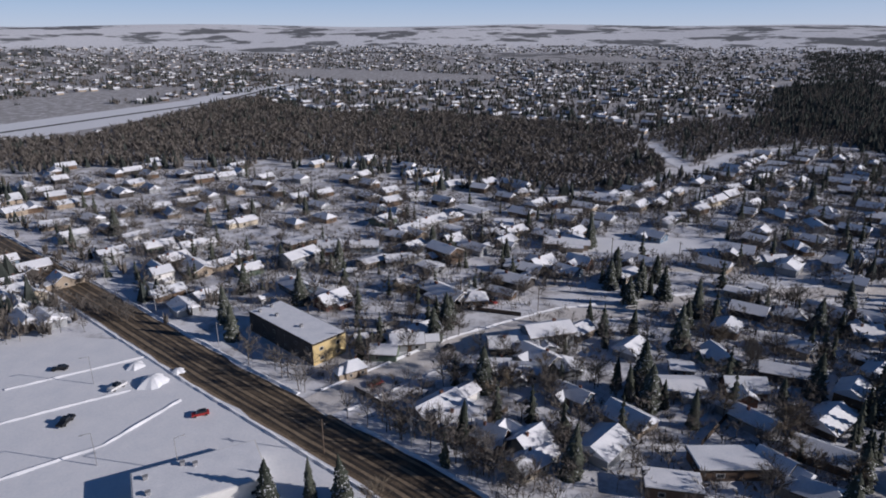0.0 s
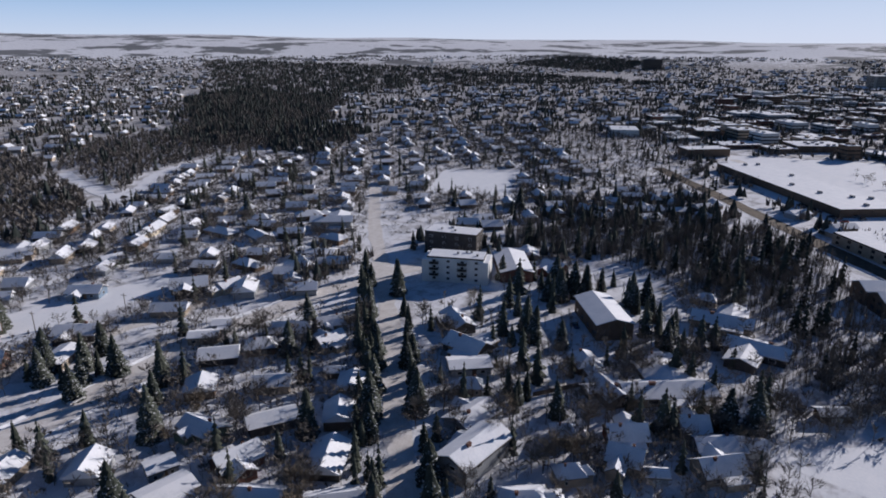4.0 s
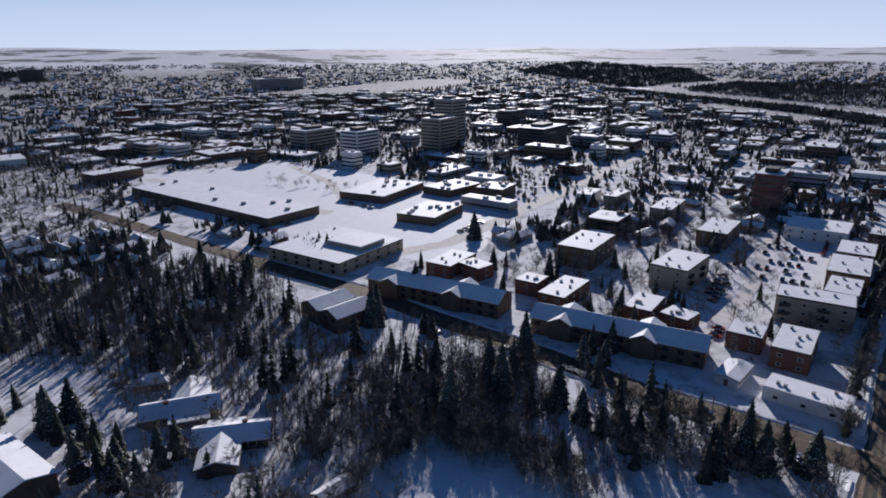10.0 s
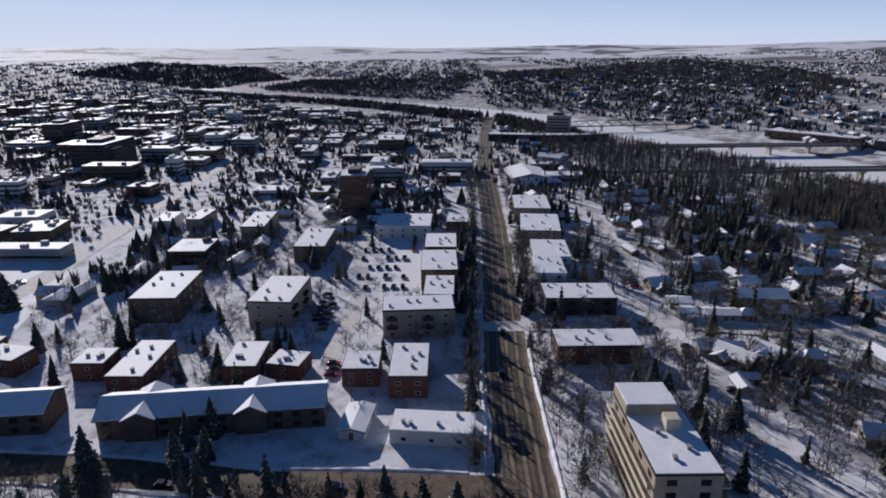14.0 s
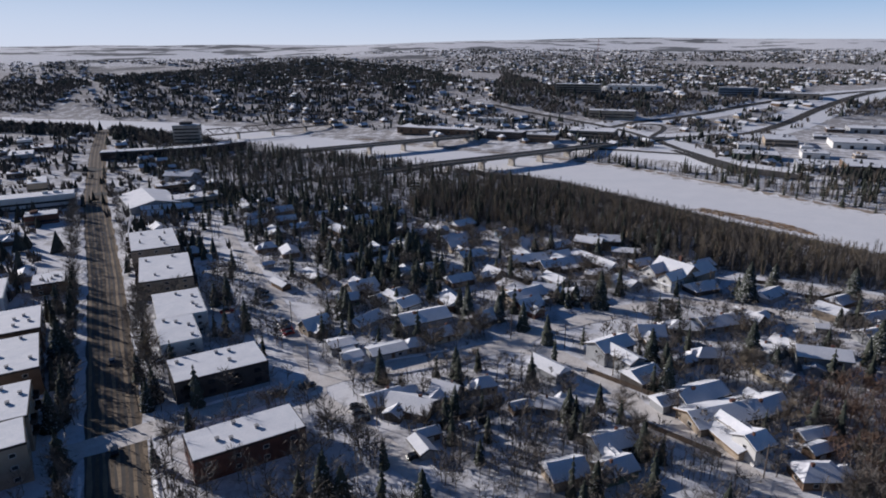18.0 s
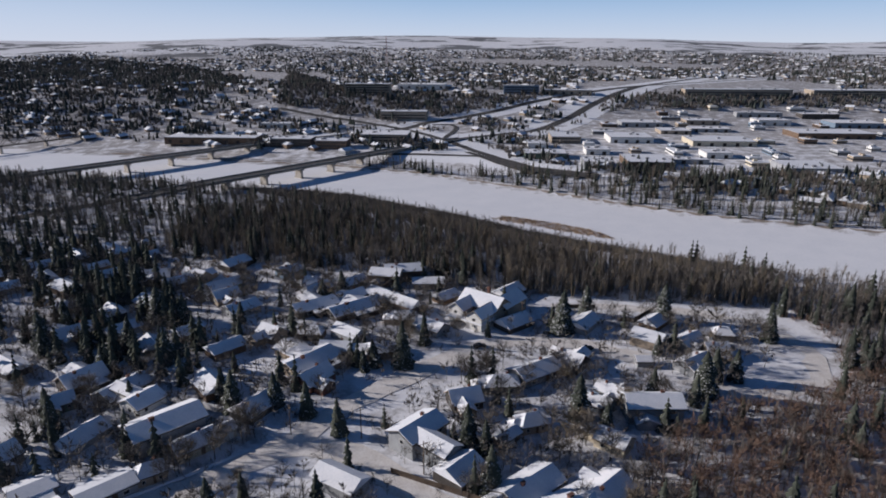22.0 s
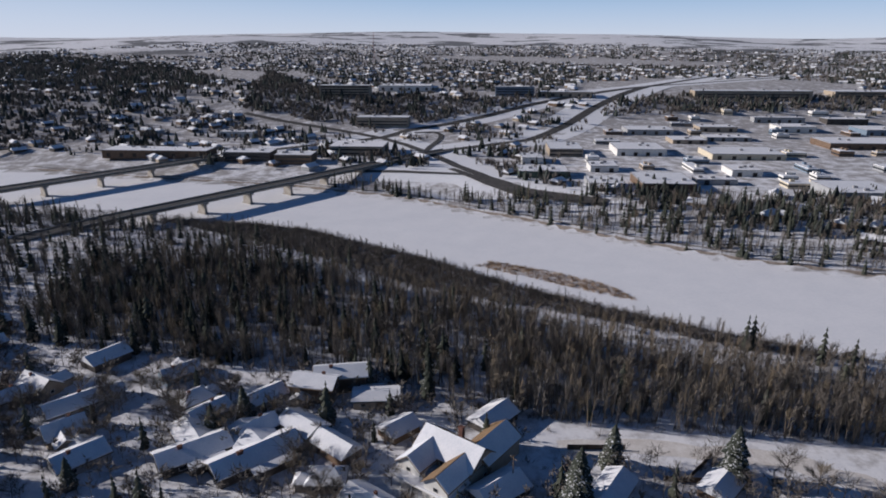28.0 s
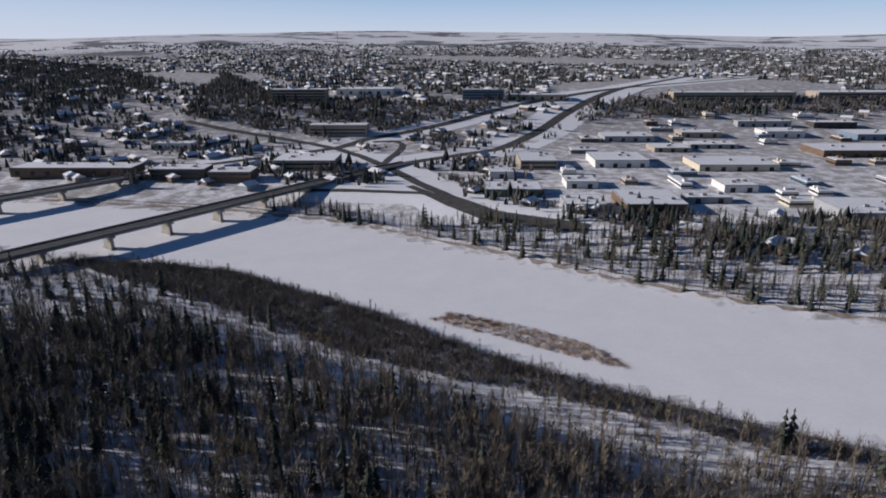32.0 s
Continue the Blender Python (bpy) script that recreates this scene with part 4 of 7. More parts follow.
def snapped(turn):
    """Houses mostly keep to the street grid, which runs at 44 and 134 degrees."""
    best = min((44, 134, 224, -46), key=lambda a: abs(a - turn))
    return turn + 0.5 * (best - turn) if abs(best - turn) < 30 else turn


pick = random.Random(3)
for kind, rows in (("gable", GABLE_HOUSES), ("hip", HIP_HOUSES), ("cross", CROSS_HOUSES), ("long", LONG_HOUSES), ("tall", TALL_HOUSES), ("low", LOW_HOUSES), ("flat", FLAT_HOUSES), ("shed", SHED_HOUSES)):
    for x, y, length, turn in rows:
        if line_distance(x, y, AVENUE) > 11:
            put_house(pick.choice(KINDS_OF[kind]), x, y, length, snapped(turn) + pick.choice((0, 180)), pick.uniform(0.86, 1.04))

for k, (x, y) in enumerate([(-82, 324), (-67, 313), (-100, 351), (-63, 326), (-83, 343)]):
    put_house((0, 10, 4, 1, 11)[k], x, y, 11, 44 + 90 * (k % 2), 1.0)

# houses along the spruce lane
for k, (x, y) in enumerate(((274, 243), (257, 226), (243, 212), (230, 200), (243, 281), (230, 266), (216, 250), (331, 390), (317, 364), (293, 333), (326, 166), (314, 150))):
    if all(math.hypot(x - hx, y - hy) > 13 for hx, hy, _ in HOUSE_PLACES):
        put_house((0, 2, 8, 1, 4, 12, 7, 3, 9, 2, 7, 2)[k], x, y, 12.5, 44 if k % 2 else 134, 1.0)

# ---- woods and their bounds ----
FORK_WOOD = [(300, 662), (300, 600), (296, 545), (318, 566), (345, 592), (385, 616), (440, 634), (500, 610), (640, 790), (560, 850), (460, 815), (388, 800), (330, 730)]
NORTH_WOOD = [(-330, 600), (-222, 557), (-177, 564), (-99, 594), (-23, 590), (44, 598), (89, 552), (128, 513), (176, 468), (225, 480), (262, 520), (276, 560), (284, 620), (300, 690), (313, 724), (251, 782), (182, 834), (61, 905), (-36, 884), (-110, 1010), (-150, 1110), (-182, 1060), (-225, 830), (-235, 715), (-320, 690)]
CREEK_WOOD = [(284, 32), (312, 56), (340, 86), (372, 118), (432, 146), (465, 155), (465, 213), (435, 250), (392, 292), (362, 270), (372, 225), (350, 178), (326, 142), (300, 134), (304, 96), (284, 66)]
RIVER_WOOD = [(700, -560), (562, -422), (440, -345), (324, -328), (222, -290), (165, -263), (130, -254), (63, -240), (30, -220), (-60, -190), (-200, -110), (-330, -60), (-260, -150), (-60, -240), (34, -292), (115, -338), (180, -372), (232, -425), (330, -492), (520, -560)]
SHRUB_BANK = [(340, -506), (247, -481), (172, -418), (147, -388), (110, -353), (37, -302), (20, -292), (62, -306), (115, -340), (187, -380), (240, -430)]
THICKET = [(148, -152), (117, -168), (85, -174), (66, -180), (50, -215), (10, -200), (-20, -150), (60, -110), (135, -92), (154, -98), (157, -118)]
NORTH_BANK = [(248, -590), (165, -528), (100, -462), (24, -404), (-24, -376), (-130, -315), (-300, -220), (-330, -290), (-160, -410), (-117, -470), (45, -528), (95, -540), (160, -548), (234, -622)]
FIELD = [(297, 96), (254, 55), (255, 94), (256, 133)]
LOT = [(-60, 262), (8, 256), (70, 196), (60, 160), (-10, 180), (-90, 225)]
CAR_PARK = [(455, -128), (424, -100), (384, -62), (372, -80), (398, -112), (432, -148)]
PATH_STRIP = [(290, -452), (275, -438), (232, -409), (187, -380), (150, -352), (116, -340), (90, -319), (64, -305), (84, -297), (101, -296), (125, -313), (150, -336), (179, -357), (202, -371), (231, -385), (267, -419)]
OPEN = [[(-60, 262), (-90, 225), (-150, 262), (-112, 292), (-20, 275), (8, 256)], PATH_STRIP, FIELD, LOT, CAR_PARK, [(150, 348), (225, 352), (235, 372), (160, 378)], [(455, 340), (540, 380), (500, 430), (430, 390)], [(440, 60), (540, 190), (720, 280), (760, 160), (640, 40), (520, 10)], [(-420, 690), (-308, 704), (-242, 712), (-232, 830), (-188, 1080), (-232, 1170), (-290, 1054), (-345, 915), (-372, 800)], [(-520, 1060), (-400, 985), (-330, 1100), (-300, 1220), (-330, 1330), (-470, 1250)]]
for k, poly in enumerate(q for q in OPEN[:8] if q is not PATH_STRIP):
    sheet = new("ground_snow_field", mesh_of("ground_snow_field", ([(x, y, 0.062 + 0.0015 * k) for x, y in poly], [tuple(range(len(poly)))]), SNOW))
    me = sheet.data
    if me.polygons[0].normal.z < 0:
        me.flip_normals()
    tagged(sheet, "open lot under smooth trodden snow", "ground", kind="structure")
WOODS = [FORK_WOOD, NORTH_WOOD, CREEK_WOOD, RIVER_WOOD, SHRUB_BANK, THICKET, NORTH_BANK]


def clear_of(x, y, gap, woods=True):
    if float(line_distance(x, y, RIVER)) < 75:
        return False
    if any(float(line_distance(x, y, s)) < gap + 3 for s in STREETS + HIGHWAYS):
        return False
    if any(bool(inside(x, y, p)) for p in OPEN + (WOODS if woods else [])):
        return False
    for n, bx, by, bl, bw, bt, bh in FLAT_BLOCKS:
        if math.hypot(x - bx, y - by) < bl / 2 + gap:
            return False
    return all(math.hypot(x - hx, y - hy) > 0.55 * hl + gap for hx, hy, hl in HOUSE_PLACES)


# further houses along the same grid
QUARTERS = [
    ([(-215, 540), (-130, 420), (-20, 320), (20, 292), (70, 300), (160, 320), (270, 330), (340, 400), (440, 540), (330, 590), (290, 500), (230, 478), (176, 455), (100, 486), (20, 558), (-100, 556)], 17, 23, 0.66),
    ([(300, 350), (420, 300), (560, 330), (720, 470), (780, 640), (640, 640), (520, 590), (430, 608), (370, 590), (310, 525), (270, 480), (300, 420)], 19, 26, 0.75),
    ([(240, -88), (330, -180), (440, -310), (400, -330), (300, -318), (215, -285), (120, -245), (96, -180), (150, -95)], 17, 20, 0.75),
    ([(560, -120), (470, -160), (440, -60), (480, 0), (520, -30)], 20, 22, 0.7),
    ([(430, -260), (540, -390), (620, -470), (560, -440), (470, -350)], 18, 24, 0.7),
    ([(130, 300), (200, 310), (260, 250), (180, 195), (110, 205)], 18, 20, 0.8),
]
made = 0
FAR_LOTS = []
for poly, along, apart, share in QUARTERS:
    xs, ys = [p[0] for p in poly], [p[1] for p in poly]
    c, s = math.cos(radians(44)), math.sin(radians(44))
    mx, my = (min(xs) + max(xs)) / 2, (min(ys) + max(ys)) / 2
    reach = max(max(xs) - min(xs), max(ys) - min(ys))
    for a in np.arange(-reach, reach, along):
        for b in np.arange(-reach, reach, apart):
            u, v = a + pick.uniform(-3, 3), b + pick.uniform(-4, 4)
            x, y = mx + c * u - s * v, my + s * u + c * v
            if not bool(inside(x, y, poly)) or pick.random() > share or not clear_of(x, y, 6.0):
                continue
            if made < 30 and min(math.hypot(x - q[1], y - q[2]) for q in PATH[::4]) < 330:
                put_house(pick.randrange(len(HOUSE_KINDS)), x, y, pick.uniform(10, 14), pick.choice((44, 134, 224, 314)) + pick.uniform(-6, 6), pick.uniform(0.9, 1.1))
                made += 1
            else:
                FAR_LOTS.append((x, y))
                HOUSE_PLACES.append((x, y, 11))


# ---- flat-roofed blocks ----
VENT = mesh_of("roof_vent", join(box(-0.45, 0.45, -0.45, 0.45, 0, 0.7), box(-0.55, 0.55, -0.55, 0.55, 0.7, 0.85)), METAL)
UNIT = mesh_of("roof_unit", join(box(-1.4, 1.4, -1.0, 1.0, 0, 1.3), box(-1.2, 1.2, -0.8, 0.8, 1.3, 1.45)), METAL)
BALCONY = mesh_of("balcony", join(box(-1.9, 1.9, -1.5, 0.02, 0, 0.18), box(-1.9, 1.9, -1.5, -1.42, 0.18, 1.1), box(-1.9, -1.82, -1.42, 0.02, 0.18, 1.1), box(1.82, 1.9, -1.42, 0.02, 0.18, 1.1)), DARK_TRIM)
PALE_BALCONY = mesh_of("balcony", join(box(-3.3, 3.3, -1.6, 0.02, 0, 0.2), box(-3.3, 3.3, -1.6, -1.5, 0.2, 1.15)), WALLS["cream"])
STYLES = {
    "brown": ("brown", "brown-clad flat-roofed apartment block under snow", "apartment block"),
    "tan": ("tan", "tan stucco flat-roofed apartment block under snow", "apartment block"),
    "brick": ("brick", "low red brick apartment block with a snowy flat roof", "apartment block"),
    "white": ("white", "pale flat-roofed building under snow", "building"),
    "dark": ("dark", "dark apartment block with pale window bays and snowy flat roof", "apartment block"),
    "store": ("brown", "low shop building with a wide snowy flat roof", "shop building"),
    "yellow": ("yellow", "two-storey yellow-ended block with a snowy flat roof", "apartment block"),
    "condo": ("white", "white four-storey apartment block with dark balconies", "apartment block"),
    "condodark": ("dark", "dark apartment block with a snowy flat roof", "apartment block"),
    "office": ("tan", "tan office building with a raised snowy roof", "office building"),
    "concrete": ("tan", "tall tan apartment block with long balconies", "apartment block"),
}


def flat_block(style, x, y, length, width, turn, height, windows=True, units=3):
    wall, label, cat = STYLES[style]
    ob = thing("office_building" if style == "office" else "shop_building" if style == "store" else "apartment_block", label, cat, pose(x, y, float(land(x, y)), 0, 0, turn))
    l, w, h = length / 2, width / 2, height
    part("wall", box(-l, l, -w, w, -0.8, h - 0.3), WALLS[wall], ob)
    part("parapet", join(box(-l - 0.12, l + 0.12, -w - 0.12, -w + 0.2, h - 0.3, h + 0.25), box(-l - 0.12, l + 0.12, w - 0.2, w + 0.12, h - 0.3, h + 0.25), box(-l - 0.12, -l + 0.2, -w + 0.2, w - 0.2, h - 0.3, h + 0.25), box(l - 0.2, l + 0.12, -w + 0.2, w - 0.2, h - 0.3, h + 0.25)), DARK_TRIM if style != "white" else TRIM, ob)
    part("snow_cover", box(-l + 0.02, l - 0.02, -w + 0.02, w - 0.02, h - 0.28, h + 0.33, 0.12), ROOF_SNOW, ob, "even snow on the flat roof")
    r = random.Random(int(x * 7 + y * 13))
    for k in range(units):
        part("roof_vent", VENT if style != "store" else UNIT, None, ob, m=pose(r.uniform(-l + 2, l - 2), r.uniform(-w + 2, w - 2), h + 0.3))
    if not windows:
        return ob
    floors = max(1, int(round(height / 3.1)))
    kind = BIG_WINDOW if style in ("store", "office", "dark", "concrete") else WINDOW
    pitch = 5.6 if length < 40 else 7.0
    for fl in range(floors):
        z = 1.0 + fl * (height - 0.6) / floors
        for face, (run, off, rot) in enumerate(((l, w, 0), (l, w, 180), (w, l, 90), (w, l, -90))):
            n = max(1, int(2 * run / pitch))
            for k in range(n):
                u = (k + 0.5) / n * 2 * run - run
                m = pose(0, 0, 0, 0, 0, rot) @ pose(u, -off, z)
                if style == "concrete" and face < 2:
                    part("balcony", PALE_BALCONY, None, ob, "cream balcony", m @ pose(0, 0, -0.7))
                part("window", kind, None, ob, m=m)
                if style in ("dark", "tan", "condo") and face < 2 and k % 2 == 0 and fl:
                    part("balcony", BALCONY, None, ob, "dark balcony", m @ pose(0, 0, -0.6))
    if style == "office":
        storey = part("roof_storey", box(-l * 0.55, l * 0.2, -w * 0.1, w * 0.86, h, h + 2.4), WALLS["tan"], ob)
        part("snow_cover", box(-l * 0.55 + 0.1, l * 0.2 - 0.1, -w * 0.1 + 0.1, w * 0.86 - 0.1, h + 2.4, h + 2.65, 0.1), ROOF_SNOW, storey)
    if style == "concrete":
        storey = part("roof_storey", box(-l, -l * 0.35, -w, w * 0.7, h + 0.34, h + 2.9), WALLS["tan"], ob)
        part("snow_cover", box(-l + 0.1, -l * 0.35 - 0.1, -w + 0.1, w * 0.7 - 0.1, h + 2.9, h + 3.15, 0.1), ROOF_SNOW, storey)
        part("stair_head", box(-2, 1.2, 0, 3.2, h + 0.3, h + 3.4), WALLS["cream"], ob)
    if style == "condo":
        bay = part("balcony_bay", box(-3.6, 3.6, -w - 1.5, -w + 0.02, 0, h - 0.6), WALLS["dark"], ob, "dark projecting balcony bay")
        part("snow_cover", box(-3.5, 3.5, -w - 1.4, -w, h - 0.6, h - 0.35), ROOF_SNOW, bay)
        for fl in range(4):
            for u in (-1.9, 1.9):
                part("balcony", BALCONY, None, bay, "pale balcony", pose(u, -w - 1.5, 0.3 + fl * 2.55) @ Matrix.Diagonal((0.8, 0.6, 1, 1)))
        for u in (-1, 1):
            part("end_bay", box(u * l - 2.2, u * l + 2.2, -w - 0.9, w + 0.9, -0.8, h - 1.2), WALLS["white"], ob)
            part("snow_cover", box(u * l - 2.1, u * l + 2.1, -w - 0.8, w + 0.8, h - 1.2, h - 0.9), ROOF_SNOW, ob)
    if style == "yellow":
        # dark box over both long walls paints in the shade of the unlit side
        part("side_shade", box(-l + 0.05, l - 0.05, -w - 0.06, w + 0.06, 0, h - 0.4), WALLS["dark"], ob, "long side walls darkened with painted shade")
    return ob


FLAT_BLOCKS.append(("white", 31.5, 197.5, 27, 15, 24, 4.2))
for row in FLAT_BLOCKS:
    flat_block(*row, windows=row[1] < 500, units=8 if row[0] == "store" else 4)


SHED_DOOR = mesh_of("loading_door", box(-1.7, 1.7, -0.08, 0.05, 0, 3.4), DARK_TRIM)


def far_shed(wall, x, y, length, width, turn, height):
    """A flat-roofed shed or office with loading doors or rows of windows, a parapet and roof units."""
    office = height > 6.5
    ob = thing("office_building" if office else "warehouse", f"{wall} flat-roofed {'office building' if office else 'industrial shed'} under snow", "office building" if office else "warehouse", pose(x, y, float(land(x, y)), 0, 0, turn))
    l, w, h = length / 2, width / 2, height
    part("wall", box(-l, l, -w, w, -1.5, h - 0.2), WALLS[wall], ob)
    part("parapet", join(box(-l - 0.15, l + 0.15, -w - 0.15, -w + 0.25, h - 0.2, h + 0.35), box(-l - 0.15, l + 0.15, w - 0.25, w + 0.15, h - 0.2, h + 0.35), box(-l - 0.15, -l + 0.25, -w + 0.25, w - 0.25, h - 0.2, h + 0.35), box(l - 0.25, l + 0.15, -w + 0.25, w - 0.25, h - 0.2, h + 0.35)), METAL, ob)
    part("snow_cover", box(-l + 0.1, l - 0.1, -w + 0.1, w - 0.1, h - 0.2, h + 0.3, 0.1), ROOF_SNOW, ob)
    r = random.Random(int(abs(x * 3 + y)))
    for _ in range(3):
        part("roof_unit", UNIT, None, ob, m=pose(r.uniform(-0.8, 0.8) * l, r.uniform(-0.7, 0.7) * w, h + 0.28))
    if office:
        for k in range(max(1, int(h / 3.4))):
            part("window_band", box(-l * 0.94, l * 0.94, -w - 0.06, w + 0.06, 1.2 + 3.4 * k, 2.6 + 3.4 * k), GLASS, ob, "band of dark windows")
    else:
        for k in range(max(1, int(length / 11))):
            for side in (0, 180):
                part("loading_door", SHED_DOOR, None, ob, m=pose(0, 0, 0, 0, 0, side) @ pose((k + 0.5) * length / max(1, int(length / 11)) - l, -w, 0))
    return ob


for row in FAR_SHEDS:
    far_shed(*row)


def row_house(ax, ay, bx, by, depth, eave):
    """A long two-storey terrace with cross gables; a to b is its street front."""
    d = math.hypot(bx - ax, by - ay)
    turn = math.degrees(math.atan2(by - ay, bx - ax))
    ob = thing("row_house", "long brown two-storey terrace with snowy cross gables", "terrace", pose((ax + bx) / 2, (ay + by) / 2, 0, 0, 0, turn))
    l, w = d / 2, depth / 2
    shift = lambda s: ([(x, y + w, z) for x, y, z in s[0]], s[1])
    part("wall", shift(gable_wall(l, w, eave, 0.42)), WALLS["brown"], ob)
    part("roof", shift(gable_roof(l, w, eave, 0.42, 0.7, 0, 0.16)), SHINGLE, ob)
    part("snow_cover", shift(gable_roof(l, w, eave, 0.42, 0.62, 0.165, 0.3)), ROOF_SNOW, ob)
    for k in (-0.62, 0.35):
        for y, face in ((0.2, 1), (depth - 0.2, -1)):
            x = l * k
            wing = part("wing", turned(gable_wall(2.8, 4.0, eave, 0.5), 90, x, y + face * 1.2), WALLS["brown"], ob)
            part("roof", turned(gable_roof(3.6, 4.0, eave, 0.5, 0.5, 0.0, 0.16), 90, x, y + face * 2.0), SHINGLE, wing)
            part("snow_cover", turned(gable_roof(3.6, 4.0, eave, 0.5, 0.44, 0.165, 0.3), 90, x, y + face * 2.0), ROOF_SNOW, wing)
    for fl in (0.9, 3.8):
        for k in range(12):
            u = (k + 0.5) / 12 * 2 * l - l
            if all(abs(u - l * q) > 4.2 for q in (-0.62, 0.35)):
                part("window", BIG_WINDOW, None, ob, m=pose(u, 0, fl))
                part("window", BIG_WINDOW, None, ob, m=pose(u, depth, fl, 0, 0, 180))
    return ob


def terrace(p, q, depth, eave):
    """p to q is the street front; the terrace lies to the left of the way from p to q."""
    return row_house(p[0], p[1], q[0], q[1], depth, eave)


terrace((364.6, 50.2), (327.2, 4.3), 13.5, 6.4)
terrace((417.0, 105.5), (378.7, 58.9), 13.5, 6.4)


def tower(x, y, length, width, turn, height, wall, label, bands=True):
    ob = thing("office_tower", label, "tower", pose(x, y, 0, 0, 0, turn))
    l, w = length / 2, width / 2
    part("wall", box(-l, l, -w, w, -1, height), WALLS[wall], ob)
    part("roof_storey", box(-l * 0.4, l * 0.5, -w * 0.5, w * 0.4, height, height + 3), WALLS["dark"], ob)
    part("snow_cover", box(-l + 0.3, l - 0.3, -w + 0.3, w - 0.3, height, height + 0.3, 0.1), ROOF_SNOW, ob)
    for k in range(int(height / 3.4) if bands else 0):
        z = 1.4 + k * 3.4
        part("window_band", join(box(-l * 0.92, l * 0.92, -w - 0.05, w + 0.05, z, z + 1.5), box(-l - 0.05, l + 0.05, -w * 0.9, w * 0.9, z, z + 1.5)), GLASS, ob, "band of dark windows")
    return ob


tower(814, 6, 30, 24, 134, 32, "tan", "tan office tower with bands of dark windows")
tower(868, -16, 26, 24, 134, 47, "concrete", "tall concrete office tower with dark window bands")
tower(793, 88, 32, 22, 134, 24, "white", "white office block with dark window bands")
tower(859, 134, 44, 24, 134, 19, "concrete", "broad concrete office block with dark window bands")
tower(815, -106, 56, 30, 134, 21, "dark", "dark stepped office block with snowy terraces")
tower(1016, -130, 40, 22, 134, 20, "dark", "dark office block beyond the shops")
tower(628, -541, 26, 15, 25, 23, "concrete", "pale concrete hotel block by the river")
tower(508, -150, 24, 16, 134, 26, "brick", "red-brown brick apartment tower")
tower(526, -168, 22, 14, 134, 22, "brick", "red-brown brick apartment tower")
tower(1928, 239, 130, 40, 120, 28, "concrete", "long pale hospital block far off", True)
tower(2309, 976, 60, 40, 120, 46, "dark", "dark apartment tower at the far edge of town", True)

# gable-roofed halls
put_house(6, 209, -283, 14, 4, 1.0)


def hall(x, y, length, width, turn, eave, pitch, wall, label):
    ob = thing("hall", label, "hall", pose(x, y, 0, 0, 0, turn))
    l, w = length / 2, width / 2
    part("wall", gable_wall(l, w, eave, pitch), WALLS[wall], ob)
    part("roof", gable_roof(l, w, eave, pitch, 0.6, 0, 0.18), SHINGLE, ob)
    part("snow_cover", gable_roof(l, w, eave, pitch, 0.5, 0.185, 0.3), ROOF_SNOW, ob)
    for k in range(4):
        u = (k + 0.5) / 4 * length - l
        part("window", BIG_WINDOW, None, ob, m=pose(u, -w, 1.2))
        part("window", BIG_WINDOW, None, ob, m=pose(u, w, 1.2, 0, 0, 180))
    part("door", DOOR, None, ob, m=pose(l, 0, 0, 0, 0, 90))
    return ob


hall(304.1, 198.5, 26.0, 13.0, 44, 6.0, 0.28, "brown", "brown hall under a broad snowy gable roof")
hall(321.0, -2.0, 13.0, 7.0, 128, 2.6, 0.2, "white", "white gable-roofed shed under snow")
hall(500.0, -312.0, 44.0, 30.0, 138, 4.0, 0.22, "grey", "broad grey hall under a bluish snowy gable roof")
hall(331.6, 255.3, 28.0, 14.0, 41, 4.5, 0.25, "brick", "brick hall under a broad snowy gable roof")


def townhouse(x, y, turn, label):
    """Two joined gables side by side, with a lower link between them."""
    ob = thing("townhouse", label, "house", pose(x, y, 0, 0, 0, turn))
    for dx in (-6.2, 6.2):
        part("wall", turned(gable_wall(8.5, 5.2, 6.2, 0.42), 90, dx, 0), WALLS["brown"], ob)
        part("roof", turned(gable_roof(8.5, 5.2, 6.2, 0.42, 0.6, 0, 0.16), 90, dx, 0), SHINGLE, ob)
        part("snow_cover", turned(gable_roof(8.5, 5.2, 6.2, 0.42, 0.52, 0.165, 0.3), 90, dx, 0), ROOF_SNOW, ob)
        for z in (1.0, 3.9):
            for u in (-2.2, 2.2):
                part("window", BIG_WINDOW, None, ob, m=pose(dx + u, -8.5, z))
                part("window", BIG_WINDOW, None, ob, m=pose(dx + u, 8.5, z, 0, 0, 180))
    part("link", box(-1.1, 1.1, -5, 5, -0.5, 5.6), WALLS["brown"], ob)
    part("snow_cover", box(-1.0, 1.0, -4.9, 4.9, 5.6, 5.9), ROOF_SNOW, ob)
    for dx in (-2.6, 2.6):
        part("door", DOOR, None, ob, m=pose(dx, -8.52, 0))
    return ob


townhouse(390, 119, 36, "brown two-storey townhouse with twin snowy gables")


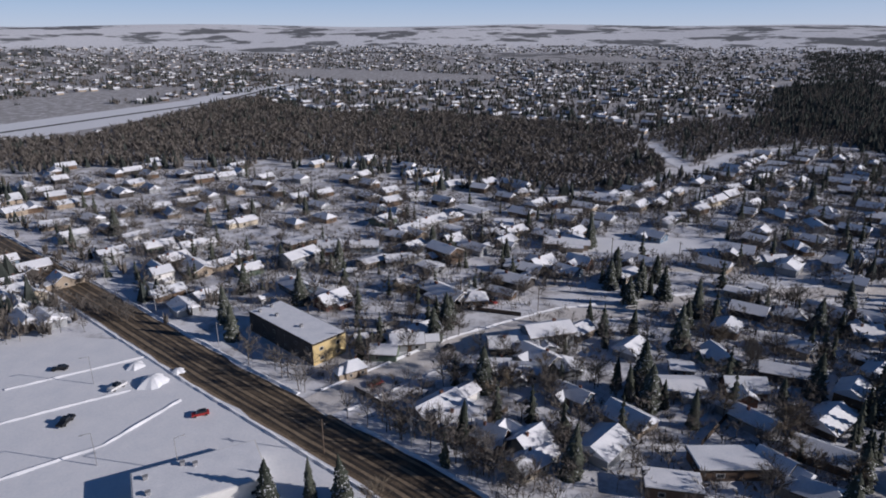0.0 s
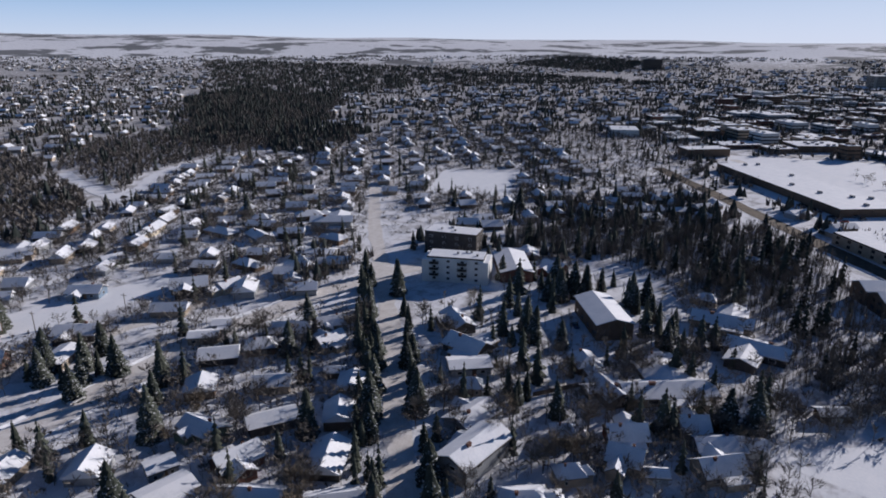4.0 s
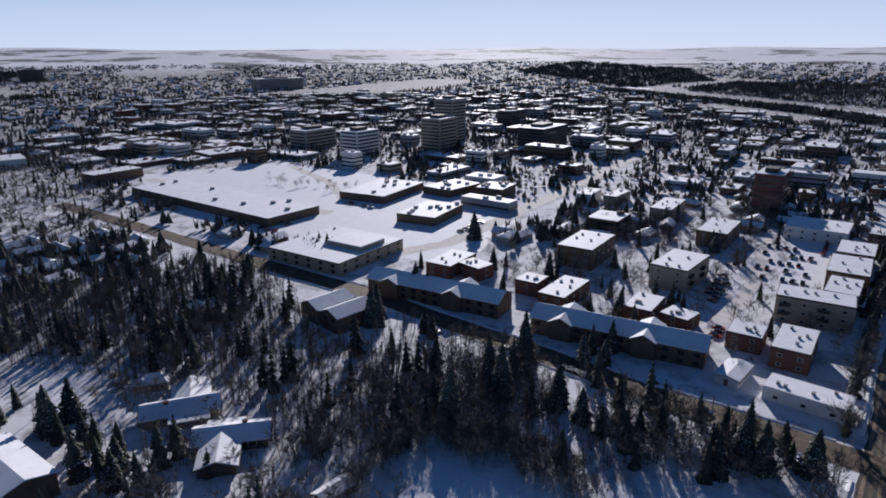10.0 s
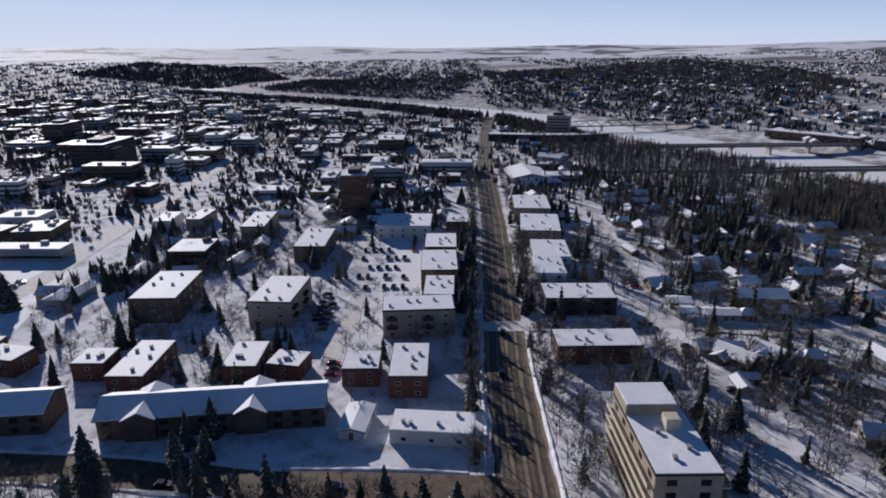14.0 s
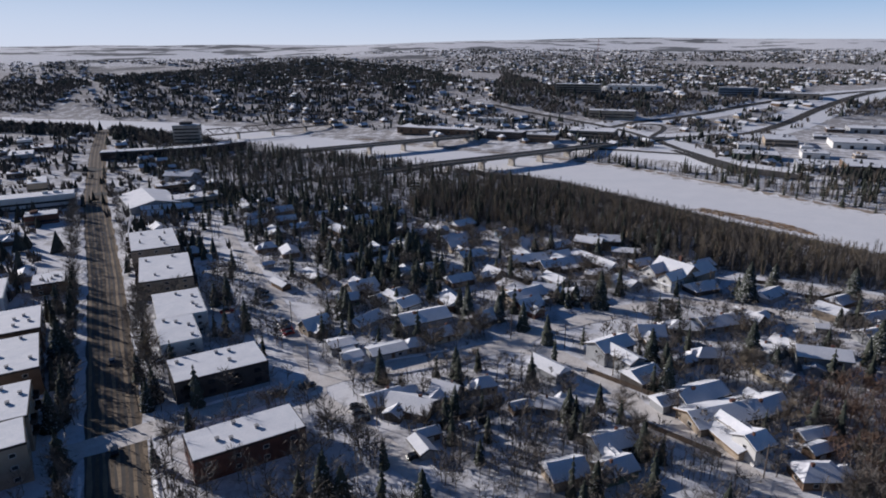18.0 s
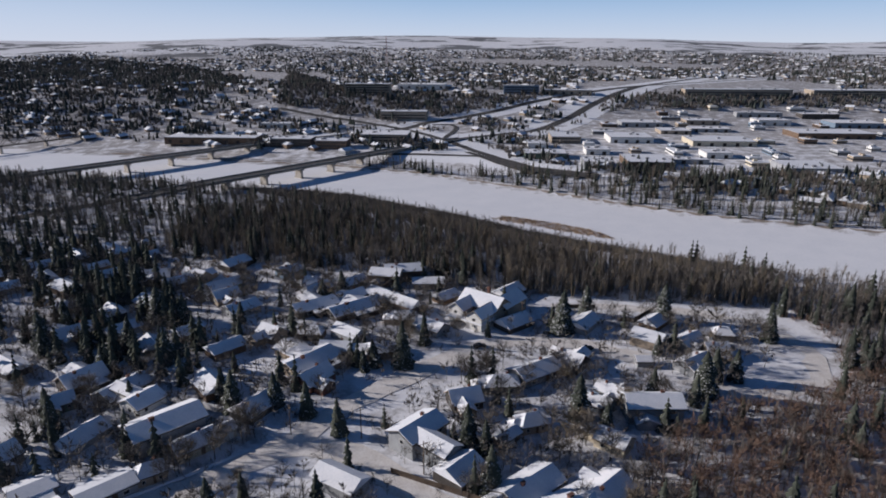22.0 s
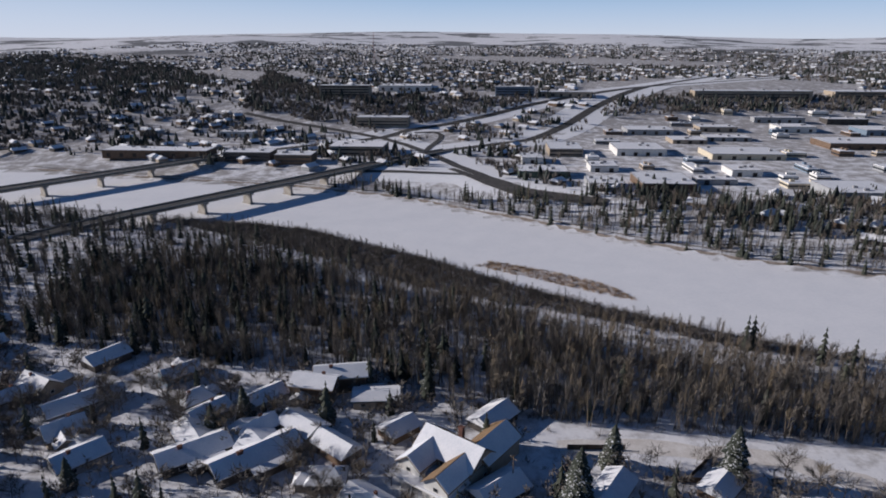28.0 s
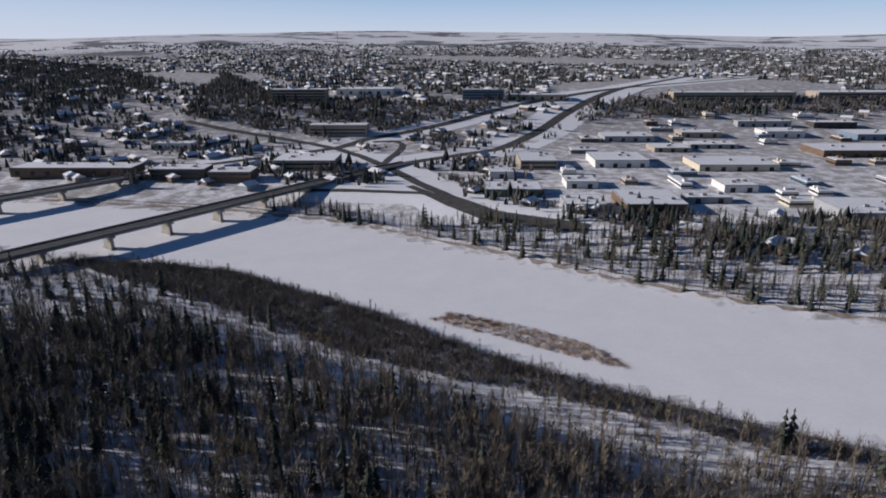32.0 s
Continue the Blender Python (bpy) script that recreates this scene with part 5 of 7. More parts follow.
def mansion():
    """The large many-gabled house above the river, with bare tan shingles showing on its sunny slopes."""
    ob = thing("mansion", "large many-gabled white house with tan and snowy roofs", "house", pose(178, -241, 0, 0, 0, 138))
    part("wall", gable_wall(8.5, 5.0, 5.6, 0.7), WALLS["tan"], ob)
    part("roof", gable_roof(8.5, 5.0, 5.6, 0.7, 0.7, 0, 0.18), TAN_SHINGLE, ob, "tan shingle roof")
    part("snow_cover", extrude([(-5.6, 5.35), (0.1, 9.3), (0.1, 9.55), (-5.6, 5.62)], -9.0, 9.0), ROOF_SNOW, ob, "snow on the shaded slope")
    for x, d in ((-5.2, 4.2), (4.6, 5.2)):
        part("wing", turned(gable_wall(d, 3.4, 5.2, 0.75), 90, x, -5 - d + 2.0), WALLS["white"], ob)
        part("roof", turned(gable_roof(d + 1.2, 3.4, 5.2, 0.75, 0.6, 0, 0.18), 90, x, -5 - d + 3.2), TAN_SHINGLE, ob)
        if x < 0:
            part("snow_cover", turned(gable_roof(d + 1.2, 3.4, 5.2, 0.75, 0.5, 0.185, 0.25), 90, x, -5 - d + 3.2), ROOF_SNOW, ob)
        else:
            part("snow_cover", turned(extrude([(-3.9, 5.0), (-0.3, 7.7), (-0.3, 7.95), (-3.9, 5.25)], -d - 1.6, d + 1.6), 90, x, -5 - d + 3.2), ROOF_SNOW, ob)
    part("rear_wing", turned(gable_wall(6.5, 4.2, 5.2, 0.7), 90, 5.5, 8.5), WALLS["tan"], ob)
    part("roof", turned(gable_roof(7.5, 4.2, 5.2, 0.7, 0.6, 0, 0.18), 90, 5.5, 7.5), TAN_SHINGLE, ob)
    part("snow_cover", turned(extrude([(-4.75, 4.95), (0.1, 8.25), (0.1, 8.5), (-4.75, 5.2)], -7.6, 7.6), 90, 5.5, 7.5), ROOF_SNOW, ob)
    part("porch_roof", box(-9.6, 8.6, -14.2, -5.0, 2.7, 2.95), TRIM, ob)
    part("snow_cover", box(-9.5, 8.5, -14.1, -5.1, 2.95, 3.2, 0.15), ROOF_SNOW, ob)
    for k in range(6):
        part("porch_post", box(-9.3 + 3.5 * k, -9.05 + 3.5 * k, -14.0, -13.75, -0.3, 2.7), TRIM, ob)
    part("chimney", join(box(-0.6, 0.6, -0.5, 0.5, 5, 11.2), box(-0.7, 0.7, -0.6, 0.6, 11.2, 11.5)), WALLS["brick"], ob, m=pose(1.0, 1.5, 0))
    for x, y, r in ((-8.5, 0, -90), (8.5, 1, 90), (-5.2, -11.4, 0), (4.6, -13.4, 0), (-3, 5, 180), (0, -5, 0)):
        for z in (0.9, 3.5):
            part("window", WINDOW, None, ob, m=pose(x, y, z, 0, 0, r))
    for x in (-2.4, 0.6):
        part("garage_door", box(x, x + 2.6, -5.12, -4.98, 0, 2.3), DARK_TRIM, ob)
    return ob


mansion()
for berm in ([(-60, 208), (-29, 227), (-2, 242)], [(-22, 200), (2, 216), (14, 236)], [(-38, 244), (-6, 262)]):
    snow_bank(berm, 1.8, 0.5)

# ---- trees ----
def spruce_shape(r, height, radius, layers, fans):
    """Whorls of drooping boughs, each a ridge of two leaf planes, in an uneven outline."""
    v, f = [], []
    lean = r.uniform(0, 6.28)
    for k in range(layers):
        q = k / (layers - 1)
        z = height * (0.05 + 0.90 * q)
        reach = radius * (1.03 - q) ** 0.72 * r.uniform(0.78, 1.12) + 0.12
        turn = r.uniform(0, 6.28)
        for a in range(fans):
            g = turn + (a + r.uniform(-0.3, 0.3)) * 6.283 / fans
            out = reach * r.uniform(0.6, 1.15) * (1 + 0.12 * math.cos(g - lean))
            half = out * r.uniform(0.42, 0.6) + 0.1
            drop = out * r.uniform(0.2, 0.5)
            c, s = math.cos(g), math.sin(g)
            n = len(v)
            v += [(0, 0, z + 0.75 * height / layers + 0.12 * out), (c * out, s * out, z - drop), (c * out * 0.6 - s * half, s * out * 0.6 + c * half, z - drop * 0.8), (c * out * 0.6 + s * half, s * out * 0.6 - c * half, z - drop * 0.8)]
            f += [(n, n + 1, n + 2), (n, n + 3, n + 1)]
    n = len(v)
    v += [(0.16, 0, height * 0.9), (-0.08, 0.14, height * 0.9), (-0.08, -0.14, height * 0.9), (0, 0, height * 1.03)]
    f += [(n, n + 1, n + 3), (n + 1, n + 2, n + 3), (n + 2, n, n + 3)]
    return np.array(v, float), np.array(f, int)


def limb(v, f, a, b, ra, rb):
    """A three-sided tapered limb."""
    a, b = Vector(a), Vector(b)
    w = (b - a).normalized()
    s = w.orthogonal().normalized()
    t = w.cross(s)
    n = len(v)
    for p, q in ((a, ra), (b, rb)):
        for k in range(3):
            g = k * 2.0944
            v.append(tuple(p + (s * math.cos(g) + t * math.sin(g)) * q))
    for k in range(3):
        k2 = (k + 1) % 3
        f += [(n + k, n + k2, n + 3 + k2), (n + k, n + 3 + k2, n + 3 + k)]


def twig(v, f, r, a, way, length, wide):
    """A spray of fine shoots as slim blades."""
    a, way = Vector(a), Vector(way).normalized()
    for _ in range(2):
        g = (way + Vector((r.gauss(0, 0.27), r.gauss(0, 0.27), r.gauss(0.25, 0.25)))).normalized()
        s = g.orthogonal().normalized() * wide
        e = a + g * length * r.uniform(0.6, 1.2)
        n = len(v)
        v += [tuple(a - s), tuple(a + s), tuple(e)]
        f.append((n, n + 1, n + 2))


def blade(v, f, a, b, wide):
    """A slim tapering shoot as one triangle."""
    a, b = Vector(a), Vector(b)
    s = (b - a).orthogonal().normalized()
    s.rotate(Matrix.Rotation(2.4 * len(v), 3, b - a))
    n = len(v)
    v += [tuple(a - s * wide), tuple(a + s * wide), tuple(b)]
    f.append((n, n + 1, n + 2))


def bare_shape(r, height, limbs, sprays, wide=0.3, slim_limbs=False, width=0.045, low=0.3):
    """Trunk, limbs and fine shoots of a leafless tree, its crown spread through a rounded space: two shapes."""
    tv, tf, sv, sf = [], [], [], []
    top = Vector((r.gauss(0, 0.04) * height, r.gauss(0, 0.04) * height, height * 0.8))
    limb(tv, tf, (0, 0, -0.3), top, 0.017 * height, 0.005 * height)
    ends = [top, top * 0.9]
    for k in range(limbs):
        q = r.uniform(low, 0.9)
        a = top * q
        g = k * 2.4 + r.uniform(-0.5, 0.5)
        out = height * wide * r.uniform(0.55, 1.0) * math.sin(math.pi * min(0.95, 0.22 + 0.75 * (q - low) / (0.92 - low)))
        e = a + Vector((math.cos(g) * out, math.sin(g) * out, height * r.uniform(0.12, 0.28)))
        if slim_limbs:
            blade(tv, tf, a, e, 0.012 * height)
        else:
            limb(tv, tf, a, e, 0.008 * height, 0.003 * height)
        ends += [e, (a + e) / 2, a * 0.3 + e * 0.7]
    for k in range(sprays):
        a = r.choice(ends) + Vector((r.gauss(0, 0.025), r.gauss(0, 0.025), r.gauss(0, 0.03))) * height
        way = Vector((a.x, a.y, 0)).normalized() * r.uniform(0.2, 1.1) + Vector((r.gauss(0, 0.45), r.gauss(0, 0.45), r.uniform(0.1, 1.3)))
        blade(sv, sf, a, a + way.normalized() * height * r.uniform(0.12, 0.27), width)
    return (np.array(tv, float), np.array(tf, int)), (np.array(sv, float), np.array(sf, int))


tree_dice = random.Random(11)
CROWNS = []
for k in range(6):
    s = spruce_shape(tree_dice, 12.0, tree_dice.uniform(2.5, 3.4), 18, 10)
    CROWNS.append(tri_mesh("crown", s[0], s[1], [NEEDLES]))
TRUNK = mesh_of("trunk", (lambda v, f: (limb(v, f, (0, 0, -0.4), (0, 0, 10), 0.26, 0.05), (v, f))[1])([], []), BARK)
BARES = []
for k in range(6):
    a, b = bare_shape(tree_dice, 9.0, 16, 420, tree_dice.uniform(0.32, 0.48), False, 0.045)
    BARES.append((tri_mesh("trunk", a[0], a[1], [BARK]), tri_mesh("crown", b[0], b[1], [TWIG if k % 3 else PALE_TWIG])))
TREE_PLACES = []
spruce_first, bare_first = {}, {}


def put_spruce(x, y, height):
    k = tree_dice.randrange(6)
    m = pose(x, y, float(land(x, y)) - 0.1, tree_dice.gauss(0, 1.5), tree_dice.gauss(0, 1.5), tree_dice.uniform(0, 360)) @ Matrix.Diagonal((height / 12 * tree_dice.uniform(0.8, 1.15),) * 2 + (height / 12, 1))
    if k in spruce_first:
        ob = copy_thing(spruce_first[k], m)
    else:
        ob = thing("spruce_tree", "dark green spruce with snow-flecked boughs", "tree", m, "spruces")
        part("trunk", TRUNK, None, ob)
        part("crown", CROWNS[k], None, ob)
        spruce_first[k] = ob
    TREE_PLACES.append((x, y))


def put_bare(x, y, height):
    k = tree_dice.randrange(6)
    m = pose(x, y, float(land(x, y)), 0, 0, tree_dice.uniform(0, 360)) @ Matrix.Diagonal((height / 9, height / 9, height / 9, 1))
    if k in bare_first:
        ob = copy_thing(bare_first[k], m)
    else:
        ob = thing("bare_tree", "leafless grey-brown deciduous tree in the snow", "tree", m, "bare trees")
        part("trunk", BARES[k][0], None, ob)
        part("crown", BARES[k][1], None, ob)
        bare_first[k] = ob
    TREE_PLACES.append((x, y))


def tree_room(x, y, gap=2.5, street=5.0):
    if any(float(line_distance(x, y, s)) < street + (4 if s is AVENUE else 0) for s in STREETS):
        return False
    if any(math.hypot(x - hx, y - hy) < 0.5 * hl for hx, hy, hl in HOUSE_PLACES):
        return False
    for n, bx, by, bl, bw, bt, bh in FLAT_BLOCKS:
        u = (x - bx) * math.cos(radians(bt)) + (y - by) * math.sin(radians(bt))
        w = -(x - bx) * math.sin(radians(bt)) + (y - by) * math.cos(radians(bt))
        if abs(u) < bl / 2 + 2 and abs(w) < bw / 2 + 2:
            return False
    return True


for x, y in SPRUCE_SPOTS:
    if tree_room(x, y, street=3.0):
        put_spruce(x, y, tree_dice.uniform(9.5, 15))
for x, y, h in [(151, -224, 16), (139, -238, 12), (111, -231, 14.5)]:
    put_spruce(x, y, h)
# the two lines of tall spruces along the lane
for side in (-6.0, 6.5):
    for p in side_line(SPRUCE_STREET[:5], side)[::1]:
        if tree_dice.random() < 0.75:
            put_spruce(p[0] + tree_dice.gauss(0, 0.8), p[1] + tree_dice.gauss(0, 0.8), tree_dice.uniform(8, 13.5))
def near_path(x, y):
    return min(math.hypot(x - q[0], y - q[1]) for q in ((79, 77), (150, 60), (214, 26), (205, -60), (174, -171)))


# garden trees beside the houses
GARDEN_SPRUCE, GARDEN_BARE = [], []
for hx, hy, hl in list(HOUSE_PLACES):
    for _ in range(13 if near_path(hx, hy) < 330 else 7):
        g, d = tree_dice.uniform(0, 6.28), tree_dice.uniform(6.0, 17)
        x, y = hx + math.cos(g) * d, hy + math.sin(g) * d
        if not tree_room(x, y) or any(bool(inside(x, y, p)) for p in OPEN):
            continue
        near = min(math.hypot(x - q[1], y - q[2]) for q in PATH[::4])
        if tree_dice.random() < 0.09:
            if near < 230 and len(TREE_PLACES) < 420:
                put_spruce(x, y, tree_dice.uniform(7, 14))
            else:
                GARDEN_SPRUCE.append((x, y))
        elif near < 200 and tree_dice.random() < 0.6 and len(TREE_PLACES) < 640:
            put_bare(x, y, tree_dice.uniform(6, 11))
        else:
            GARDEN_BARE.append((x, y))
# street trees along the avenue
for side in (-12.0, 12.0):
    for p in side_line(AVENUE[5:10], side)[::3]:
        if tree_room(p[0], p[1], street=3.0) and tree_dice.random() < 0.6:
            put_bare(p[0], p[1], tree_dice.uniform(8, 12))


# ---- woods: many joined trees ----
LITE_SPRUCE = [spruce_shape(tree_dice, 12.0, tree_dice.uniform(2.3, 3.1), 9, 6) for _ in range(6)]
MID_SPRUCE = [spruce_shape(tree_dice, 12.0, tree_dice.uniform(2.2, 3.1), 7, 5) for _ in range(8)]


def one_shape(height, limbs, sprays, wide, width, low=0.3):
    a, b = bare_shape(tree_dice, height, limbs, sprays, wide, True, width, low)
    return np.concatenate([a[0], b[0]]), np.concatenate([a[1], b[1] + len(a[0])])


def poplar_shape(height, sprays, wide, width):
    """A straight stem that forks low, with upright shoots and a ragged broad top."""
    r = tree_dice
    v, f = [], []
    tips = []
    for k in range(r.choice((1, 2, 3))):
        foot = (r.gauss(0, 0.25), r.gauss(0, 0.25), -0.3)
        top = (foot[0] + r.gauss(0, 0.06) * height, foot[1] + r.gauss(0, 0.06) * height, height * r.uniform(0.72, 0.92))
        limb(v, f, foot, top, 0.013 * height, 0.005 * height)
        tips.append((Vector(foot), Vector(top)))
    for k in range(sprays):
        p, q = r.choice(tips)
        a = p.lerp(q, r.uniform(0.38, 1.0) ** 0.8)
        g, out = r.uniform(0, 6.283), height * wide * r.uniform(0.3, 1.0)
        e = a + Vector((math.cos(g) * out, math.sin(g) * out, height * r.uniform(0.1, 0.26)))
        blade(v, f, a.lerp(e, r.uniform(0.0, 0.3)), e, width)
    return np.array(v, float), np.array(f, int)


LITE_BARE = [poplar_shape(11.0, 66, tree_dice.uniform(0.12, 0.2), 0.05) for _ in range(10)]
MID_BARE = [poplar_shape(11.0, 34, tree_dice.uniform(0.12, 0.2), 0.095) for _ in range(10)]
THICK_BARE = [one_shape(8.0, 10, 90, tree_dice.uniform(0.36, 0.52), 0.075) for _ in range(8)]
ROUND_BARE = [one_shape(8.0, 5, 36, tree_dice.uniform(0.36, 0.5), 0.23) for _ in range(8)]
SHRUBS = []
for k in range(5):
    v, f = [], []
    for _ in range(16):
        a = (tree_dice.gauss(0, 0.9), tree_dice.gauss(0, 0.7), 0)
        blade(v, f, a, (a[0] + tree_dice.gauss(0, 1.0), a[1] + tree_dice.gauss(0, 1.0), tree_dice.uniform(1.4, 2.8)), 0.08)
    SHRUBS.append((np.array(v, float), np.array(f, int)))


def scatter(poly, count, seed):
    r = np.random.default_rng(seed)
    p = np.array(poly, float)
    lo, hi = p.min(0), p.max(0)
    out = np.empty((0, 2))
    while len(out) < count:
        q = lo + (hi - lo) * r.random((count * 2, 2))
        out = np.concatenate([out, q[inside(q[:, 0], q[:, 1], poly)]])
    return out[:count]


def grove(name, spots, shapes, mat, low, high, label, category, seed, spread=0.15):
    """One joined mesh of many trees at the given spots."""
    r = np.random.default_rng(seed)
    vs, fs, n = [], [], 0
    z = land(spots[:, 0], spots[:, 1])
    ref = max(s[0][:, 2].max() for s in shapes)
    for (x, y), zz in zip(spots, z):
        v, f = shapes[r.integers(len(shapes))]
        k = r.uniform(low, high) / ref
        g = r.uniform(0, 6.283)
        c, s = math.cos(g), math.sin(g)
        w = k * r.uniform(0.8, 1.2)
        vs.append(np.stack([(v[:, 0] * c - v[:, 1] * s) * w + x, (v[:, 0] * s + v[:, 1] * c) * w + y, v[:, 2] * k + zz - 0.1], 1))
        fs.append(f + n)
        n += len(v)
    if vs:
        tagged(new(name, tri_mesh(name, np.concatenate(vs), np.concatenate(fs), [mat])), label, category, kind="stuff")


BIG_ROOFS = [(350.7, 23.0, 60, 17, 51), (402.6, 77.9, 61, 17, 51), (304.1, 198.5, 26, 13, 44), (331.6, 255.3, 28, 14, 41), (321, -2, 13, 7, 128), (390, 119, 26, 19, 36), (178, -241, 22, 26, 138), (500, -312, 44, 30, 138), (508, -150, 24, 16, 134), (526, -168, 22, 14, 134)]


def keep_off(spots, gap=6, houses=True):
    k = line_distance(spots[:, 0], spots[:, 1], RIVER) > 50
    for s in STREETS + HIGHWAYS[:5]:
        k &= line_distance(spots[:, 0], spots[:, 1], s) > gap
    for b in (BRIDGE_A, BRIDGE_B):
        k &= line_distance(spots[:, 0], spots[:, 1], [p[:2] for p in b]) > 9
    for p in OPEN:
        k &= ~inside(spots[:, 0], spots[:, 1], p)
    if houses:
        for hx, hy, hl in HOUSE_PLACES:
            k &= np.hypot(spots[:, 0] - hx, spots[:, 1] - hy) > 0.55 * hl + 1
    for n, bx, by, bl, bw, bt, bh in FLAT_BLOCKS + FAR_SHEDS:
        c, s = math.cos(radians(bt)), math.sin(radians(bt))
        u, w = (spots[:, 0] - bx) * c + (spots[:, 1] - by) * s, (spots[:, 1] - by) * c - (spots[:, 0] - bx) * s
        k &= (np.abs(u) > bl / 2 + 2) | (np.abs(w) > bw / 2 + 2)
    for bx, by, bl, bw, bt in BIG_ROOFS:
        c, s = math.cos(radians(bt)), math.sin(radians(bt))
        u, w = (spots[:, 0] - bx) * c + (spots[:, 1] - by) * s, (spots[:, 1] - by) * c - (spots[:, 0] - bx) * s
        k &= (np.abs(u) > bl / 2 + 1.5) | (np.abs(w) > bw / 2 + 1.5)
    return spots[k]


grove("spruce_wood", keep_off(scatter(RIVER_WOOD, 330, 1)), MID_SPRUCE, NEEDLES, 7, 15, "dark spruces of the riverside wood", "wood", 1)
grove("bare_wood", keep_off(scatter(RIVER_WOOD, 3100, 2)), MID_BARE, TWIG, 8, 15, "leafless grey-brown riverside wood", "wood", 2)
grove("pale_wood", keep_off(scatter([(222, -300), (165, -263), (63, -240), (-200, -110), (-260, -150), (-60, -240), (115, -338), (180, -372)], 900, 3)), MID_BARE, PALE_TWIG, 8, 13, "pale leafless poplars in the riverside wood", "wood", 3)
grove("shrub_belt", scatter(SHRUB_BANK, 4000, 4), SHRUBS, TWIG, 2.0, 4.0, "brown willow scrub on the snowy bank", "shrubs", 4)
grove("bank_trees", scatter(SHRUB_BANK, 500, 5), MID_BARE, TWIG, 4, 8, "leafless trees on the snowy bank", "wood", 5)
grove("spruce_wood", keep_off(scatter(NORTH_BANK, 560, 6)), MID_SPRUCE, NEEDLES, 7, 14, "dark spruces of the far river bank", "wood", 6)
grove("bare_wood", keep_off(scatter(NORTH_BANK, 3300, 7)), MID_BARE, TWIG, 6, 11, "leafless trees of the far river bank", "wood", 7)
grove("pale_wood", keep_off(scatter(NORTH_BANK, 260, 8)), MID_BARE, PALE_TWIG, 9, 14, "pale leafless poplars of the far river bank", "wood", 8)
grove("spruce_wood", keep_off(scatter(CREEK_WOOD, 85, 9)), MID_SPRUCE, NEEDLES, 9, 16, "dark spruces of the creek wood", "wood", 9)
grove("bare_wood", keep_off(scatter(CREEK_WOOD, 2200, 10)), MID_BARE, TWIG, 6, 11, "leafless trees of the creek wood", "wood", 10)
grove("creek_scrub", keep_off(scatter(CREEK_WOOD, 1500, 164)), SHRUBS, TWIG, 1.5, 3.2, "brown scrub under the creek wood", "shrubs", 164)
grove("thicket", keep_off(scatter(THICKET, 1000, 13)), LITE_BARE, TWIG, 5, 10, "dense brown leafless thicket", "wood", 13)
grove("thicket_spruce", keep_off(scatter(THICKET, 45, 14)), LITE_SPRUCE, NEEDLES, 6, 13, "spruces in the thicket", "wood", 14)
grove("garden_spruces", np.array(GARDEN_SPRUCE), MID_SPRUCE, NEEDLES, 6, 13, "dark spruces in snowy gardens", "trees", 16)
grove("garden_trees", np.array(GARDEN_BARE), ROUND_BARE, TWIG, 4.5, 9, "leafless trees in snowy gardens", "trees", 17)
outer = np.array([p[:2] for p in HOUSE_PLACES if near_path(p[0], p[1]) >= 200])
yard = np.random.default_rng(77)
lots = np.array([p[:2] for p in HOUSE_PLACES])
lots = lots[[near_path(x, y) < 420 for x, y in lots]]
ring = np.concatenate([lots + np.stack([np.cos(g) * d, np.sin(g) * d], 1) for g, d in ((yard.random(len(lots)) * 6.283, yard.uniform(7, 13, len(lots))) for _ in range(5))])
grove("yard_scrub", keep_off(ring, 5), SHRUBS, TWIG, 1.8, 3.6, "brown leafless garden bushes in the snow", "shrubs", 178)
ring = np.concatenate([lots + np.stack([np.cos(g) * d, np.sin(g) * d], 1) for g, d in ((yard.random(len(lots)) * 6.283, yard.uniform(7, 15, len(lots))) for _ in range(7))])
grove("yard_bare_trees", keep_off(ring, 5), THICK_BARE, TWIG, 6, 10, "leafless garden trees with dense brown crowns", "trees", 179)
ring = np.concatenate([outer + np.stack([np.cos(g) * d, np.sin(g) * d], 1) for g, d in ((yard.random(len(outer)) * 6.283, yard.uniform(6, 13, len(outer))) for _ in range(6))])
grove("outer_yard_trees", keep_off(ring, 5), ROUND_BARE, TWIG, 5, 9.5, "leafless grey-brown trees between the outer houses", "trees", 180)
NEAR_WOOD = [(330, -326), (222, -290), (165, -263), (130, -254), (63, -240), (50, -262), (110, -300), (150, -332), (200, -368), (262, -412), (330, -400)]
grove("bare_wood", keep_off(scatter(NEAR_WOOD, 1250, 141)), LITE_BARE, TWIG, 8, 15, "leafless grey-brown trees at the wood's near edge", "wood", 141)
grove("pale_wood", keep_off(scatter(NEAR_WOOD, 520, 140)), LITE_BARE, PALE_TWIG, 9, 16, "pale leafless poplars at the wood's near edge", "wood", 140)
grove("spruce_wood", keep_off(scatter([(330, -326), (222, -290), (165, -263), (175, -320), (262, -412), (330, -400)], 150, 142)), LITE_SPRUCE, NEEDLES, 7, 15, "dark spruces at the wood's near edge", "wood", 142)
avenue_spots = np.concatenate([side_line(AVENUE[4:11], o) + rng.normal(0, 1.2, (len(side_line(AVENUE[4:11], o)), 2)) for o in (11.5, 12.5, -11.5)])
grove("avenue_trees", keep_off(avenue_spots, 8), THICK_BARE, TWIG, 8, 13, "leafless street trees along the avenue", "trees", 143)
grove("avenue_spruces", keep_off(side_line(AVENUE[7:10], 12)[::2], 8), LITE_SPRUCE, NEEDLES, 9, 15, "dark street spruces along the avenue", "trees", 144)
